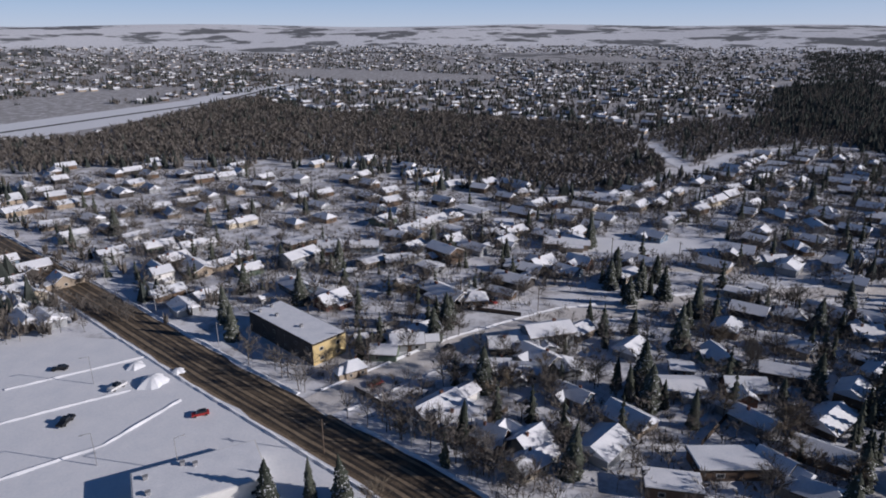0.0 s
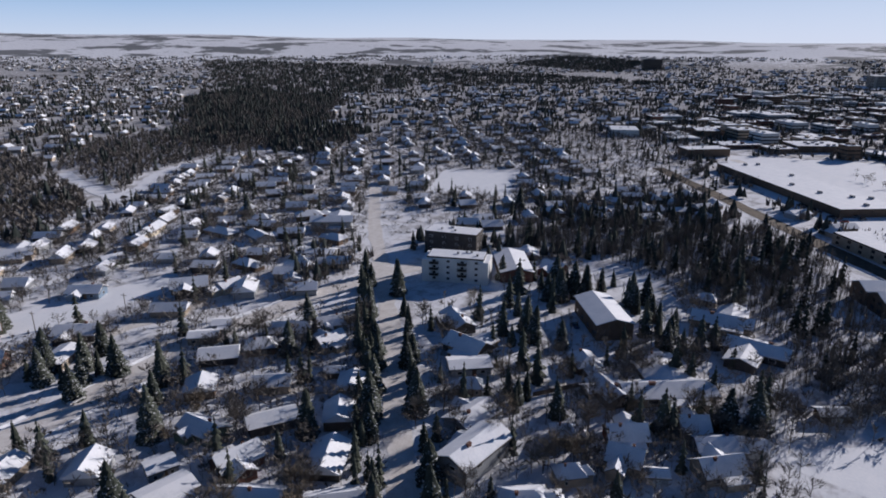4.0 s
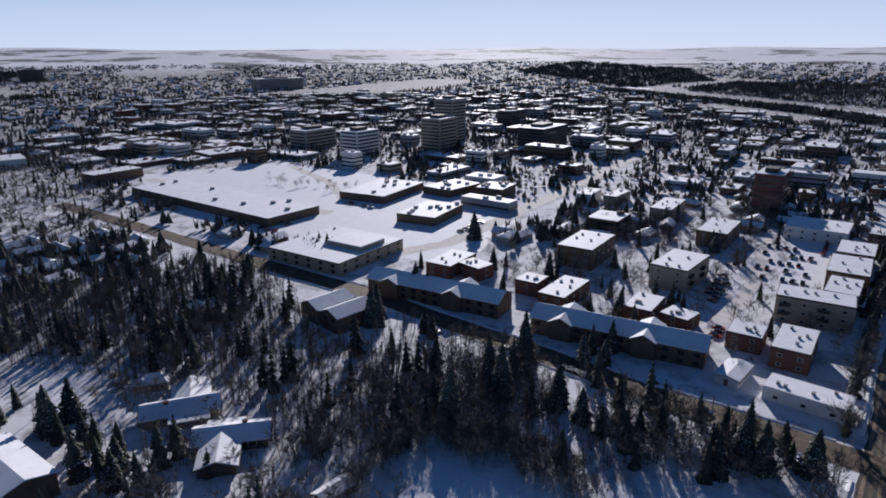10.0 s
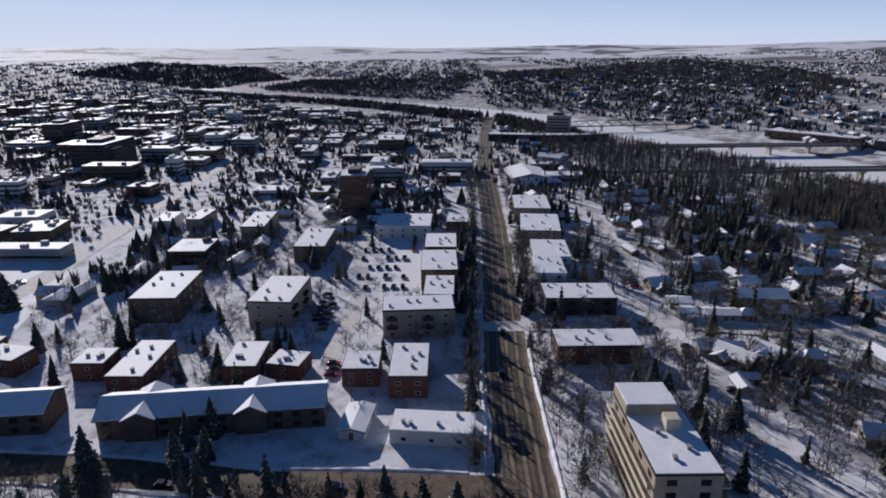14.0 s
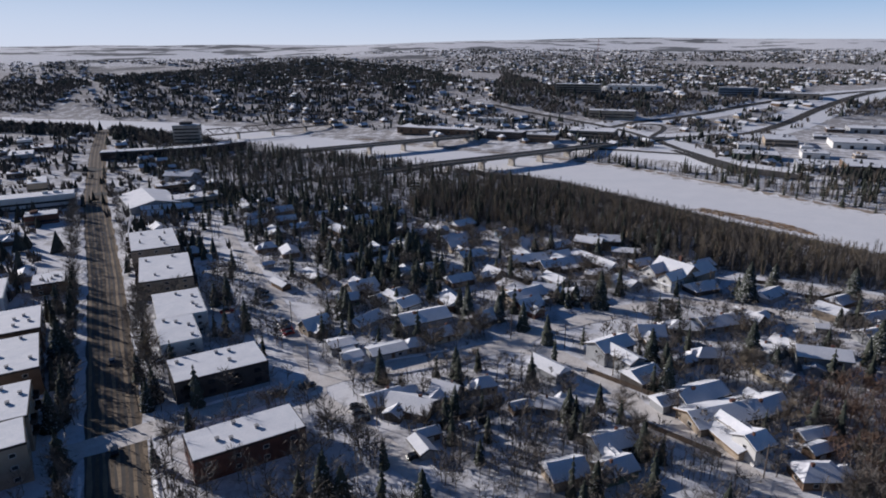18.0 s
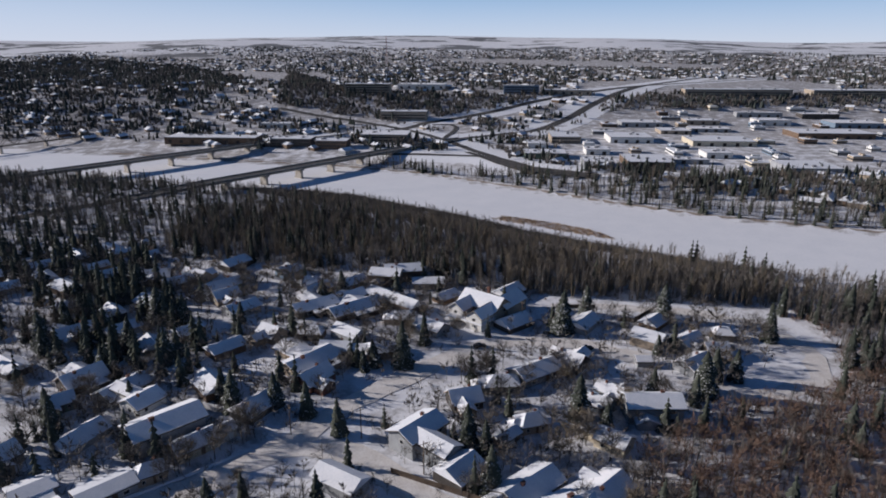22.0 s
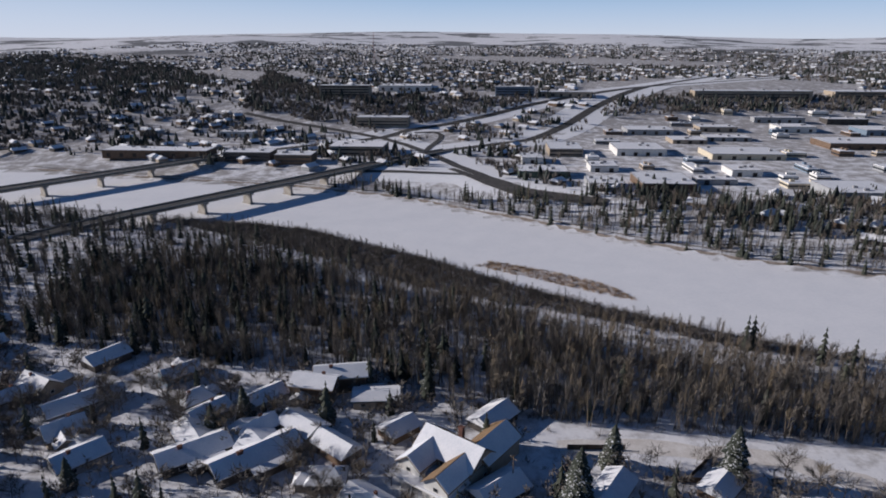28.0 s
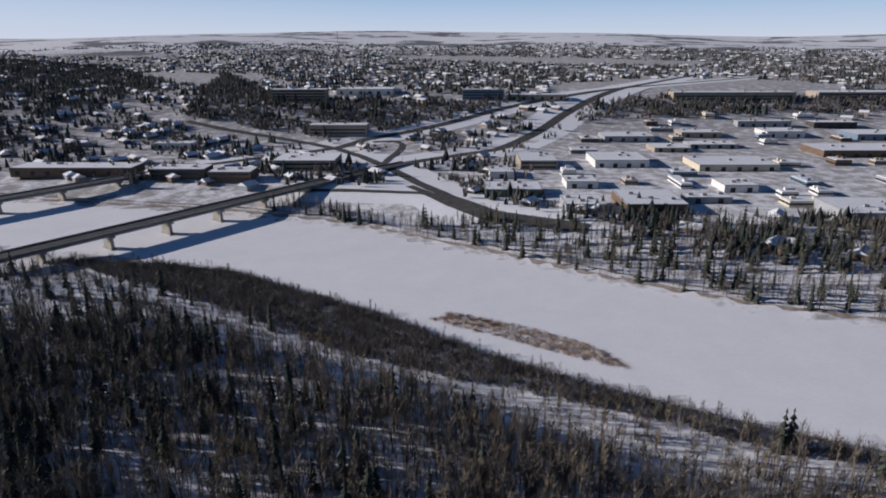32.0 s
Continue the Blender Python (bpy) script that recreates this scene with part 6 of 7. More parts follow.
grove("lot_trees", scatter([(-53, 267), (-37, 279), (-15, 289), (-29, 302), (-50, 305), (-66, 289)], 70, 145), THICK_BARE, TWIG, 5, 9, "leafless trees beside the car park", "trees", 145)
grove("lot_garden_trees", keep_off(scatter([(-70, 296), (-54, 308), (-36, 310), (-58, 335), (-95, 366), (-116, 375)], 120, 146), 5), ROUND_BARE, TWIG, 5, 9, "leafless trees between the houses beyond the car park", "trees", 146)
grove("west_spruces", keep_off(scatter([(412, 659), (488, 505), (281, 297), (245, 371)], 75, 147), 5), MID_SPRUCE, NEEDLES, 7, 14, "dark spruces among the western gardens", "trees", 147)
grove("west_trees", keep_off(scatter([(412, 659), (488, 505), (281, 297), (245, 371)], 420, 148), 5), ROUND_BARE, TWIG, 5, 10, "leafless trees among the western gardens", "trees", 148)
grove("garden_grove", keep_off(scatter([(148, -239), (109, -244), (114, -219), (148, -220)], 26, 149), 4), THICK_BARE, TWIG, 5, 9, "leafless trees in the garden beside the loop road", "trees", 149)
grove("lane_garden_spruces", keep_off(scatter([(766, 718), (802, 476), (407, 272), (371, 357)], 100, 150), 5), MID_SPRUCE, NEEDLES, 6, 13, "dark spruces among the gardens beyond the lane", "trees", 150)
grove("lane_garden_trees", keep_off(scatter([(766, 718), (802, 476), (407, 272), (371, 357)], 380, 159), 5), ROUND_BARE, TWIG, 5, 10, "leafless trees among the gardens beyond the lane", "trees", 158)
HILL_WOOD = [(381, 291), (404, 271), (433, 246), (467, 201), (431, 167), (402, 150), (379, 150), (345, 150), (380, 203), (374, 234), (360, 278)]
OLD_SUBURB = [(430, 260), (520, 215), (700, 300), (920, 380), (760, 480), (640, 500), (500, 420), (440, 336)]
FIELD_HEDGE = [(291, 114), (305, 97), (293, 89), (286, 79), (273, 69), (272, 61), (290, 63), (306, 86), (312, 101), (293, 121), (276, 126), (273, 121)]
HALL_GARDENS = [(308, 245), (324, 238), (342, 205), (318, 171), (300, 130), (262, 130), (225, 170), (210, 200), (275, 235)]
BLOCK_GARDENS = [(262, -20), (306, -62), (350, -105), (400, -160), (380, -235), (330, -175), (262, -100), (236, -70)]
NEAR_GARDENS = [(130, -105), (190, -95), (262, -92), (284, -117), (232, -140), (205, -118), (160, -90)]
COURT_GARDENS = [(361, -309), (326, -290), (277, -228), (262, -190), (298, -190), (320, -220)]
SLOPE_EDGE = [(300, 12), (330, 45), (372, 86), (392, 104), (352, 110), (320, 75), (280, 10)]
grove("field_hedge", keep_off(scatter(FIELD_HEDGE, 260, 167), 3), THICK_BARE, TWIG, 4, 9, "leafless trees and hedge round the sports field", "trees", 167)
grove("hill_wood", keep_off(scatter(HILL_WOOD, 520, 151), 4), LITE_BARE, TWIG, 7, 12, "leafless trees on the creek slope", "wood", 151)
grove("hill_spruces", keep_off(scatter(HILL_WOOD, 40, 152), 4), LITE_SPRUCE, NEEDLES, 9, 17, "dark spruces on the creek slope", "wood", 152)
grove("suburb_spruces", keep_off(scatter(OLD_SUBURB, 230, 153), 4), MID_SPRUCE, NEEDLES, 6, 12, "dark spruces of the old suburb", "trees", 153)
grove("suburb_trees", keep_off(scatter(OLD_SUBURB, 1500, 154), 4), ROUND_BARE, TWIG, 5, 10, "leafless trees of the old suburb", "trees", 154)
grove("hall_spruces", keep_off(scatter(HALL_GARDENS, 40, 155), 4), LITE_SPRUCE, NEEDLES, 8, 16, "dark spruces round the halls", "trees", 155)
grove("hall_trees", keep_off(scatter(HALL_GARDENS, 260, 156), 4), LITE_BARE, TWIG, 5, 10, "leafless trees round the halls", "trees", 156)
grove("block_trees", keep_off(scatter(BLOCK_GARDENS, 380, 157), 5), THICK_BARE, TWIG, 8, 13, "leafless trees behind the apartment blocks", "trees", 157)
grove("block_spruces", keep_off(scatter(BLOCK_GARDENS, 45, 158), 5), LITE_SPRUCE, NEEDLES, 7, 14, "dark spruces behind the apartment blocks", "trees", 158)
grove("near_trees", keep_off(scatter(NEAR_GARDENS, 230, 159), 5), LITE_BARE, TWIG, 5, 10, "leafless garden trees beside the lane", "trees", 159)
grove("near_spruces", keep_off(scatter(NEAR_GARDENS, 14, 160), 5), LITE_SPRUCE, NEEDLES, 6, 12, "dark garden spruces beside the lane", "trees", 160)
grove("court_spruces", keep_off(scatter(COURT_GARDENS, 60, 161), 5), LITE_SPRUCE, NEEDLES, 8, 15, "dark spruces of the upper gardens", "trees", 161)
grove("slope_trees", keep_off(scatter(SLOPE_EDGE, 110, 162), 6), LITE_BARE, TWIG, 6, 11, "leafless trees along the creek slope", "trees", 162)
grove("slope_spruces", keep_off(scatter(SLOPE_EDGE, 8, 163), 6), LITE_SPRUCE, NEEDLES, 8, 15, "dark spruces along the creek slope", "trees", 163)
grove("path_trees", scatter(PATH_STRIP, 170, 171), MID_BARE, PALE_TWIG, 7, 12, "pale leafless trees beside the river path", "wood", 171)
grove("path_scrub", scatter(PATH_STRIP, 380, 172), SHRUBS, TWIG, 1.2, 3.0, "brown scrub beside the river path", "shrubs", 172)
CORNER_WOOD = [(318, 36), (303, 16), (286, 6), (274, 12), (268, 30), (288, 54), (306, 54)]
grove("corner_wood", keep_off(scatter(CORNER_WOOD, 150, 185), 6), THICK_BARE, TWIG, 7, 11, "leafless trees at the street corner", "trees", 185)
grove("corner_spruces", keep_off(scatter(CORNER_WOOD, 18, 186), 6), LITE_SPRUCE, NEEDLES, 8, 14, "dark spruces at the street corner", "trees", 186)
DENSE = [(150, -150), (117, -168), (85, -174), (60, -190), (30, -160), (60, -110), (135, -92), (154, -98), (157, -118)]
grove("dense_thicket", keep_off(scatter(DENSE, 1100, 173), 5), THICK_BARE, RED_TWIG, 5, 9, "dense brown leafless thicket", "wood", 173)
FLATS_QUARTER = [(330, 0), (395, 40), (470, 60), (520, -60), (470, -180), (420, -160), (325, -50)]
grove("yard_trees", keep_off(scatter(FLATS_QUARTER, 420, 174), 5), THICK_BARE, TWIG, 6, 11, "leafless trees between the apartment blocks", "trees", 174)
grove("yard_spruces", keep_off(scatter(FLATS_QUARTER, 60, 175), 5), LITE_SPRUCE, NEEDLES, 6, 13, "dark spruces between the apartment blocks", "trees", 175)
grove("yard_hedges", keep_off(scatter(FLATS_QUARTER, 500, 176), 5), SHRUBS, TWIG, 1.0, 2.2, "brown leafless hedges between the apartment blocks", "shrubs", 176)
SPRUCE_GROVE = [(405, -352), (377, -350), (330, -312), (300, -262), (288, -215), (298, -195), (322, -205), (350, -260), (390, -310)]
EAST_GARDENS = [(262, -70), (235, -100), (140, -112), (100, -60), (190, -12), (240, -8)]
LOOP_EDGE = [(66, -236), (58, -212), (72, -182), (30, -160), (-10, -190), (20, -240)]
grove("grove_spruces", keep_off(scatter(SPRUCE_GROVE, 110, 131), 4), LITE_SPRUCE, NEEDLES, 8, 15, "dark spruces between the riverside houses", "trees", 131)
grove("grove_spruces", keep_off(scatter(EAST_GARDENS, 18, 132), 4), LITE_SPRUCE, NEEDLES, 7, 13, "dark spruces in snowy gardens", "trees", 132)
grove("grove_trees", keep_off(scatter(EAST_GARDENS, 330, 133), 4), THICK_BARE, TWIG, 6, 11, "leafless trees in snowy gardens", "trees", 133)
grove("grove_spruces", keep_off(scatter(LOOP_EDGE, 50, 134), 4), LITE_SPRUCE, NEEDLES, 8, 15, "dark spruces beside the loop road", "trees", 134)
grove("loop_wood", keep_off(scatter(LOOP_EDGE, 330, 136), 4), LITE_BARE, TWIG, 7, 13, "leafless trees beside the loop road", "wood", 136)
grove("loop_scrub", keep_off(scatter(LOOP_EDGE, 500, 137), 4), SHRUBS, RED_TWIG, 1.5, 3.2, "reddish scrub beside the loop road", "shrubs", 137)
grove("understorey", keep_off(scatter(RIVER_WOOD, 2600, 135)), SHRUBS, TWIG, 1.5, 3.2, "brown scrub under the riverside wood", "shrubs", 135)
for k, (poly, *_) in enumerate(QUARTERS):
    size = abs(sum(a[0] * b[1] - b[0] * a[1] for a, b in zip(poly, poly[1:] + poly[:1]))) / 2
    grove("garden_shrubs", keep_off(scatter(poly, int(size / 30), 120 + k), 4), SHRUBS, TWIG, 1.2, 3.0, "brown leafless hedges and shrubs in the snow", "shrubs", 120 + k)
REEDS = [(152, -410), (128, -392), (104, -372), (86, -359), (92, -378), (117, -400), (142, -416)]
reed_v, reed_f = [], []
for _ in range(20):
    twig(reed_v, reed_f, tree_dice, (tree_dice.gauss(0, 0.7), tree_dice.gauss(0, 0.7), 0), (0, 0, 1), 0.9, 0.05)
grove("reed_bed", scatter(REEDS, 1000, 15), [(np.array(reed_v, float), np.array(reed_f, int))], REED, 0.7, 1.2, "dry straw-coloured reeds on the sandbar", "reeds", 15)

# ---- the far town ----
far = np.random.default_rng(21)
DOWNTOWN = [(470, -60), (560, -130), (470, -330), (620, -430), (900, -560), (1500, -420), (1700, 150), (1500, 450), (900, 430), (700, 330), (540, 210), (500, 60)]
INDUSTRY = [(60, -548), (-90, -500), (-420, -560), (-620, -760), (-480, -850), (-265, -900), (-64, -885), (10, -780), (60, -700)]
FAR_WOODS = [
    [(427, 690), (560, 730), (780, 1000), (1274, 1126), (1554, 900), (1750, 620), (1900, 1280), (1850, 1960), (1550, 2500), (1026, 1566), (600, 1050)],
    [(2100, 1000), (2600, 1100), (2700, 1500), (2200, 1500)],
    [(377, -939), (458, -1585), (305, -1067), (235, -1013), (178, -999), (95, -972), (16, -982), (-86, -1028), (14, -953), (77, -902), (130, -870), (179, -858), (229, -906), (274, -865), (325, -897)],
    [(1900, -700), (2600, -600), (3000, -1000), (2500, -1250), (1900, -1000)],
    [(-66, -893), (-109, -959), (-220, -992), (-389, -980), (-538, -995), (-462, -901), (-264, -901), (-154, -891)],
    [(1100, -830), (1700, -780), (1800, -1000), (1200, -1050)],
    [(480, 560), (640, 640), (620, 700), (470, 640)],
    [(731, 1208), (958, 1339), (877, 1063), (975, 1064), (655, 745), (542, 663), (494, 640), (456, 685), (443, 712)],
]


def town_spots(count, near, reach, seed):
    r = np.random.default_rng(seed)
    out = np.empty((0, 2))
    while len(out) < count:
        rad = near + (reach - near) * r.random(count * 2) ** 1.1
        g = r.random(count * 2) * 6.2832
        p = np.stack([150 + rad * np.sin(g), rad * np.cos(g)], 1)
        k = line_distance(p[:, 0], p[:, 1], RIVER) > 95
        for poly in [FORK_WOOD, NORTH_WOOD, DOWNTOWN, INDUSTRY, RIVER_WOOD, CREEK_WOOD] + FAR_WOODS + [q[0] for q in QUARTERS] + OPEN:
            k &= ~inside(p[:, 0], p[:, 1], poly)
        for s in STREETS + HIGHWAYS:
            k &= line_distance(p[:, 0], p[:, 1], s) > 16
        k &= np.sin(p[:, 0] / 170 + 1.7 * np.sin(p[:, 1] / 330)) + np.sin(p[:, 1] / 150 + p[:, 0] / 400) > -1.15
        # keep to the grid of streets
        u, w = (p[:, 0] + p[:, 1]) / 1.414, (p[:, 1] - p[:, 0]) / 1.414
        k &= (np.abs((u / 95) % 1 - 0.5) < 0.40)
        out = np.concatenate([out, p[k]])
    return out[:count]


def house_batch(name, spots, wall_mat, seed, label, size=(8.5, 13)):
    r = np.random.default_rng(seed)
    n = len(spots)
    l, w = r.uniform(*size, n) / 2, r.uniform(6.5, 9, n) / 2
    h, rise = r.uniform(2.2, 3.4, n), r.uniform(1.4, 2.3, n)
    g = np.radians(44 + 90 * r.integers(0, 2, n) + r.normal(0, 7, n))
    z = land(spots[:, 0], spots[:, 1])
    one, zero = np.ones(n), np.zeros(n)
    cols = []
    for sx, sy, zz, over in ((-1, -1, -0.6 * one, 0), (1, -1, -0.6 * one, 0), (1, 1, -0.6 * one, 0), (-1, 1, -0.6 * one, 0), (-1, -1, h, 0), (1, -1, h, 0), (1, 1, h, 0), (-1, 1, h, 0), (-1, 0, h + rise, 0), (1, 0, h + rise, 0),
                             (-1, -1, h - 0.1, 0.6), (1, -1, h - 0.1, 0.6), (1, 1, h - 0.1, 0.6), (-1, 1, h - 0.1, 0.6), (-1, 0, h + rise + 0.35, 0.6), (1, 0, h + rise + 0.35, 0.6)):
        px, py = sx * (l + over), sy * (w + over)
        cols.append(np.stack([px * np.cos(g) - py * np.sin(g) + spots[:, 0], px * np.sin(g) + py * np.cos(g) + spots[:, 1], zz + z], 1))
    v = np.stack(cols, 1).reshape(-1, 3)
    base = np.array([(0, 1, 5), (0, 5, 4), (2, 3, 7), (2, 7, 6), (1, 2, 6), (1, 6, 9), (9, 5, 1), (3, 0, 4), (3, 4, 8), (8, 7, 3), (10, 11, 15), (10, 15, 14), (12, 13, 14), (12, 14, 15), (10, 14, 13), (11, 12, 15), (10, 12, 11), (10, 13, 12)])
    tris = (base[None] + 16 * np.arange(n)[:, None, None]).reshape(-1, 3)
    slots = np.tile([0] * 10 + [1] * 8, n)
    tagged(new(name, tri_mesh(name, v, tris, [wall_mat, ROOF_SNOW], slots)), label, "houses", kind="stuff")


far_spots = np.concatenate([np.array(FAR_LOTS), town_spots(6800, 330, 3000, 31)])
for k, (mat, words) in enumerate(((WALLS["grey"], "grey"), (WALLS["tan"], "tan"), (WALLS["brown"], "brown"), (WALLS["dark"], "dark"))):
    house_batch("far_houses", far_spots[k::4], mat, 40 + k, f"far {words} houses under snowy roofs")


def clump_shape(r, spruces, crowns):
    """Far spruces and leafless crowns that stand together."""
    v, f = [], []
    for _ in range(spruces):
        x, y, h = r.gauss(0, 4.5), r.gauss(0, 4.5), r.uniform(6, 12)
        n = len(v)
        for k in range(4):
            q = h * r.uniform(0.2, 0.32)
            v.append((x + math.cos(k * 1.5708) * q, y + math.sin(k * 1.5708) * q, r.uniform(0.2, 1.5)))
        v.append((x, y, h))
        f += [(n + k, n + (k + 1) % 4, n + 4) for k in range(4)]
    for _ in range(crowns):
        x, y, h = r.gauss(0, 5.5), r.gauss(0, 5.5), r.uniform(5, 9)
        for k in range(7):
            g = k * 0.9 + r.uniform(-0.3, 0.3)
            blade(v, f, (x + math.cos(g) * 0.8, y + math.sin(g) * 0.8, h * r.uniform(0.1, 0.4)), (x + math.cos(g) * h * r.uniform(0.1, 0.45), y + math.sin(g) * h * r.uniform(0.1, 0.45), h * r.uniform(0.75, 1.1)), 0.10 * h)
    return np.array(v, float), np.array(f, int)


def cone_shape(r, sides, tiers):
    v, f = [], []
    for t in range(tiers):
        z0, z1, rad = 0.5 + 10 * t / tiers, 12 * (t + 1.6) / (tiers + 0.6), 2.6 * (1 - 0.6 * t / tiers)
        n = len(v)
        for k in range(sides):
            g = 6.283 * k / sides + 0.4 * t
            q = rad * r.uniform(0.75, 1.25)
            v.append((math.cos(g) * q, math.sin(g) * q, z0 + r.uniform(-0.4, 0.4)))
        v.append((0, 0, min(z1, 12)))
        f += [(n + k, n + (k + 1) % sides, n + sides) for k in range(sides)]
    return np.array(v, float), np.array(f, int)


CLUMPS = [clump_shape(tree_dice, 3, 0) for _ in range(8)]
CROWN_CLUMPS = [clump_shape(tree_dice, 0, 3) for _ in range(8)]
CONES = [cone_shape(tree_dice, 6, 2) for _ in range(4)]
PUFFS = []
for k in range(6):
    v, f = [], []
    blade(v, f, (0, 0, 0), (0, 0, 7), 0.3)
    for j in range(12):
        g, z = j * 2.4, tree_dice.uniform(0.5, 5.0)
        blade(v, f, (math.cos(g) * 0.4, math.sin(g) * 0.4, z), (math.cos(g) * tree_dice.uniform(1.0, 3.4), math.sin(g) * tree_dice.uniform(1.0, 3.4), z + tree_dice.uniform(1.2, 3.2)), 0.5)
    PUFFS.append((np.array(v, float), np.array(f, int)))
grove("fork_wood", keep_off(scatter(FORK_WOOD, 3000, 18), 9), PUFFS, TWIG, 4, 7, "leafless wood along the creek path", "wood", 18)
grove("fork_spruces", keep_off(scatter(FORK_WOOD, 150, 19), 9), CONES, FAR_NEEDLES, 6, 11, "dark spruces along the creek path", "wood", 19)
grove("valley_spruces", keep_off(scatter(NORTH_WOOD, 260, 11)), CLUMPS, FAR_NEEDLES, 7, 12, "dark spruces of the valley wood", "wood", 11)
grove("valley_wood", keep_off(scatter(NORTH_WOOD, 8500, 12)), PUFFS, TWIG, 5, 9, "leafless trees of the valley wood", "wood", 12)
grove("valley_wood", keep_off(scatter(NORTH_WOOD, 1500, 22)), PUFFS, TWIG, 6, 10, "taller leafless trees of the valley wood", "wood", 22)
grove("town_spruces", town_spots(14000, 330, 3000, 51), CLUMPS, FAR_NEEDLES, 6, 13, "dark spruces between the far houses", "trees", 51)
grove("town_trees", town_spots(19000, 330, 3000, 52), CROWN_CLUMPS, TWIG, 6, 11, "leafless trees between the far houses", "trees", 52)
for k, poly in enumerate(FAR_WOODS):
    size = abs(sum(a[0] * b[1] - b[0] * a[1] for a, b in zip(poly, poly[1:] + poly[:1]))) / 2
    count = int(min(4200, size / (60 if size < 200000 else 150)))
    bare = k in (2, 4, 5)
    grove("far_spruce_wood", scatter(poly, count // (9 if bare else 4 if k == 7 else 2), 60 + k), CLUMPS, FAR_NEEDLES, 8, 14, "dark spruce wood on the far slopes", "wood", 60 + k)
    grove("far_bare_wood", scatter(poly, count * 2 // 3, 80 + k), CROWN_CLUMPS, TWIG, 6, 10, "leafless wood on the far slopes", "wood", 80 + k)


# ---- downtown and the industrial quarter: flat roofs on the grid ----
def flat_batch(name, spots, sizes, heights, turn, wall_mat, label, seed):
    r = np.random.default_rng(seed)
    vs, fs, sl = [], [], []
    n = 0
    for x, y in spots:
        l, w, h = sizes[0] / 2 + (sizes[1] - sizes[0]) / 2 * r.random() ** 2, sizes[0] / 2.4 + (sizes[1] - sizes[0]) / 4 * r.random() ** 1.5, heights[0] + (heights[1] - heights[0]) * r.random() ** 2.5
        g = radians(turn + 90 * r.integers(0, 2) + r.normal(0, 1.5))
        c, s, z = math.cos(g), math.sin(g), float(land(x, y))
        units = [box(-l, l, -w, w, -1, h), box(-l + 0.3, l - 0.3, -w + 0.3, w - 0.3, h, h + 0.35)]
        for _ in range(2):
            ux, uy = r.uniform(-0.7, 0.7) * l, r.uniform(-0.6, 0.6) * w
            units.append(box(ux - 1.6, ux + 1.6, uy - 1.2, uy + 1.2, h, h + 2.0))
        for k, (v, f) in enumerate(units):
            vs += [(px * c - py * s + x, px * s + py * c + y, pz + z) for px, py, pz in v]
            fs += [tuple(i + n for i in q) for q in f]
            sl += [1 if k == 1 else 0] * 6
            n += 8
        for k in range(int(h / 3.4)):
            zz = 1.2 + 3.4 * k
            v, f = box(-l - 0.06, l + 0.06, -w - 0.06, w + 0.06, zz, zz + 1.3)
            vs += [(px * c - py * s + x, px * s + py * c + y, pz + z) for px, py, pz in v]
            fs += [tuple(i + n for i in q) for q in f]
            sl += [2] * 6
            n += 8
    tagged(new(name, mesh_of(name, (vs, fs, sl), wall_mat, ROOF_SNOW, GLASS)), label, "buildings", kind="stuff")


def grid_spots(poly, a, b, turn, keep, seed, gap=10):
    r = np.random.default_rng(seed)
    p = np.array(poly, float)
    mid, reach = p.mean(0), np.ptp(p, 0).max()
    c, s = math.cos(radians(turn)), math.sin(radians(turn))
    out = []
    for u in np.arange(-reach, reach, a):
        for v in np.arange(-reach, reach, b):
            du, dv = u + r.uniform(-0.32, 0.32) * a, v + r.uniform(-0.32, 0.32) * b
            x, y = mid[0] + c * du - s * dv, mid[1] + s * du + c * dv
            if r.random() > keep or not bool(inside(x, y, poly)):
                continue
            if any(float(line_distance(x, y, q)) < gap + 10 for q in STREETS + HIGHWAYS) or float(line_distance(x, y, RIVER)) < 90:
                continue
            if any(math.hypot(x - bx, y - by) < bl / 2 + gap + 5 for _, bx, by, bl, bw, bt, bh in FLAT_BLOCKS) or any(bool(inside(x, y, q)) for q in OPEN):
                continue
            if any(math.hypot(x - tx, y - ty) < 45 for tx, ty in ((814, 6), (868, -16), (793, 88), (859, 134), (815, -106), (508, -150))):
                continue
            out.append((x, y))
    return out


spots = grid_spots(DOWNTOWN, 42, 36, 44, 0.72, 91)
for k, (mat, words) in enumerate((("brown", "brown"), ("tan", "tan"), ("white", "pale"), ("brick", "red brick"), ("grey", "grey"))):
    flat_batch("downtown_blocks", spots[k::5], (12, 44), (3.8, 13), 44, WALLS[mat], f"{words} flat-roofed town buildings under snow", 92 + k)
spots = [p for p in grid_spots(INDUSTRY, 46, 34, 172, 0.5, 101, 0) if all(math.hypot(p[0] - q[1], p[1] - q[2]) > q[3] / 2 + 12 for q in FAR_SHEDS)]
for k, (mat, words) in enumerate((("white", "pale"), ("tan", "tan"), ("grey", "grey"), ("brown", "brown"), ("white", "white"), ("blue", "blue"), ("cream", "cream"))):
    flat_batch("industrial_sheds", spots[k::7], (10, 30), (3.5, 6), 172, WALLS[mat], f"{words} flat-roofed industrial sheds under snow", 102 + k)
grove("town_spruces", keep_off(scatter(DOWNTOWN, 1900, 111)), CLUMPS, FAR_NEEDLES, 5, 12, "dark spruces between the town buildings", "trees", 111)
grove("mall_trees", scatter([(600, 110), (690, 190), (700, 170), (630, 95)], 26, 114), THICK_BARE, TWIG, 5, 8, "leafless trees in the middle of the car park", "trees", 114)
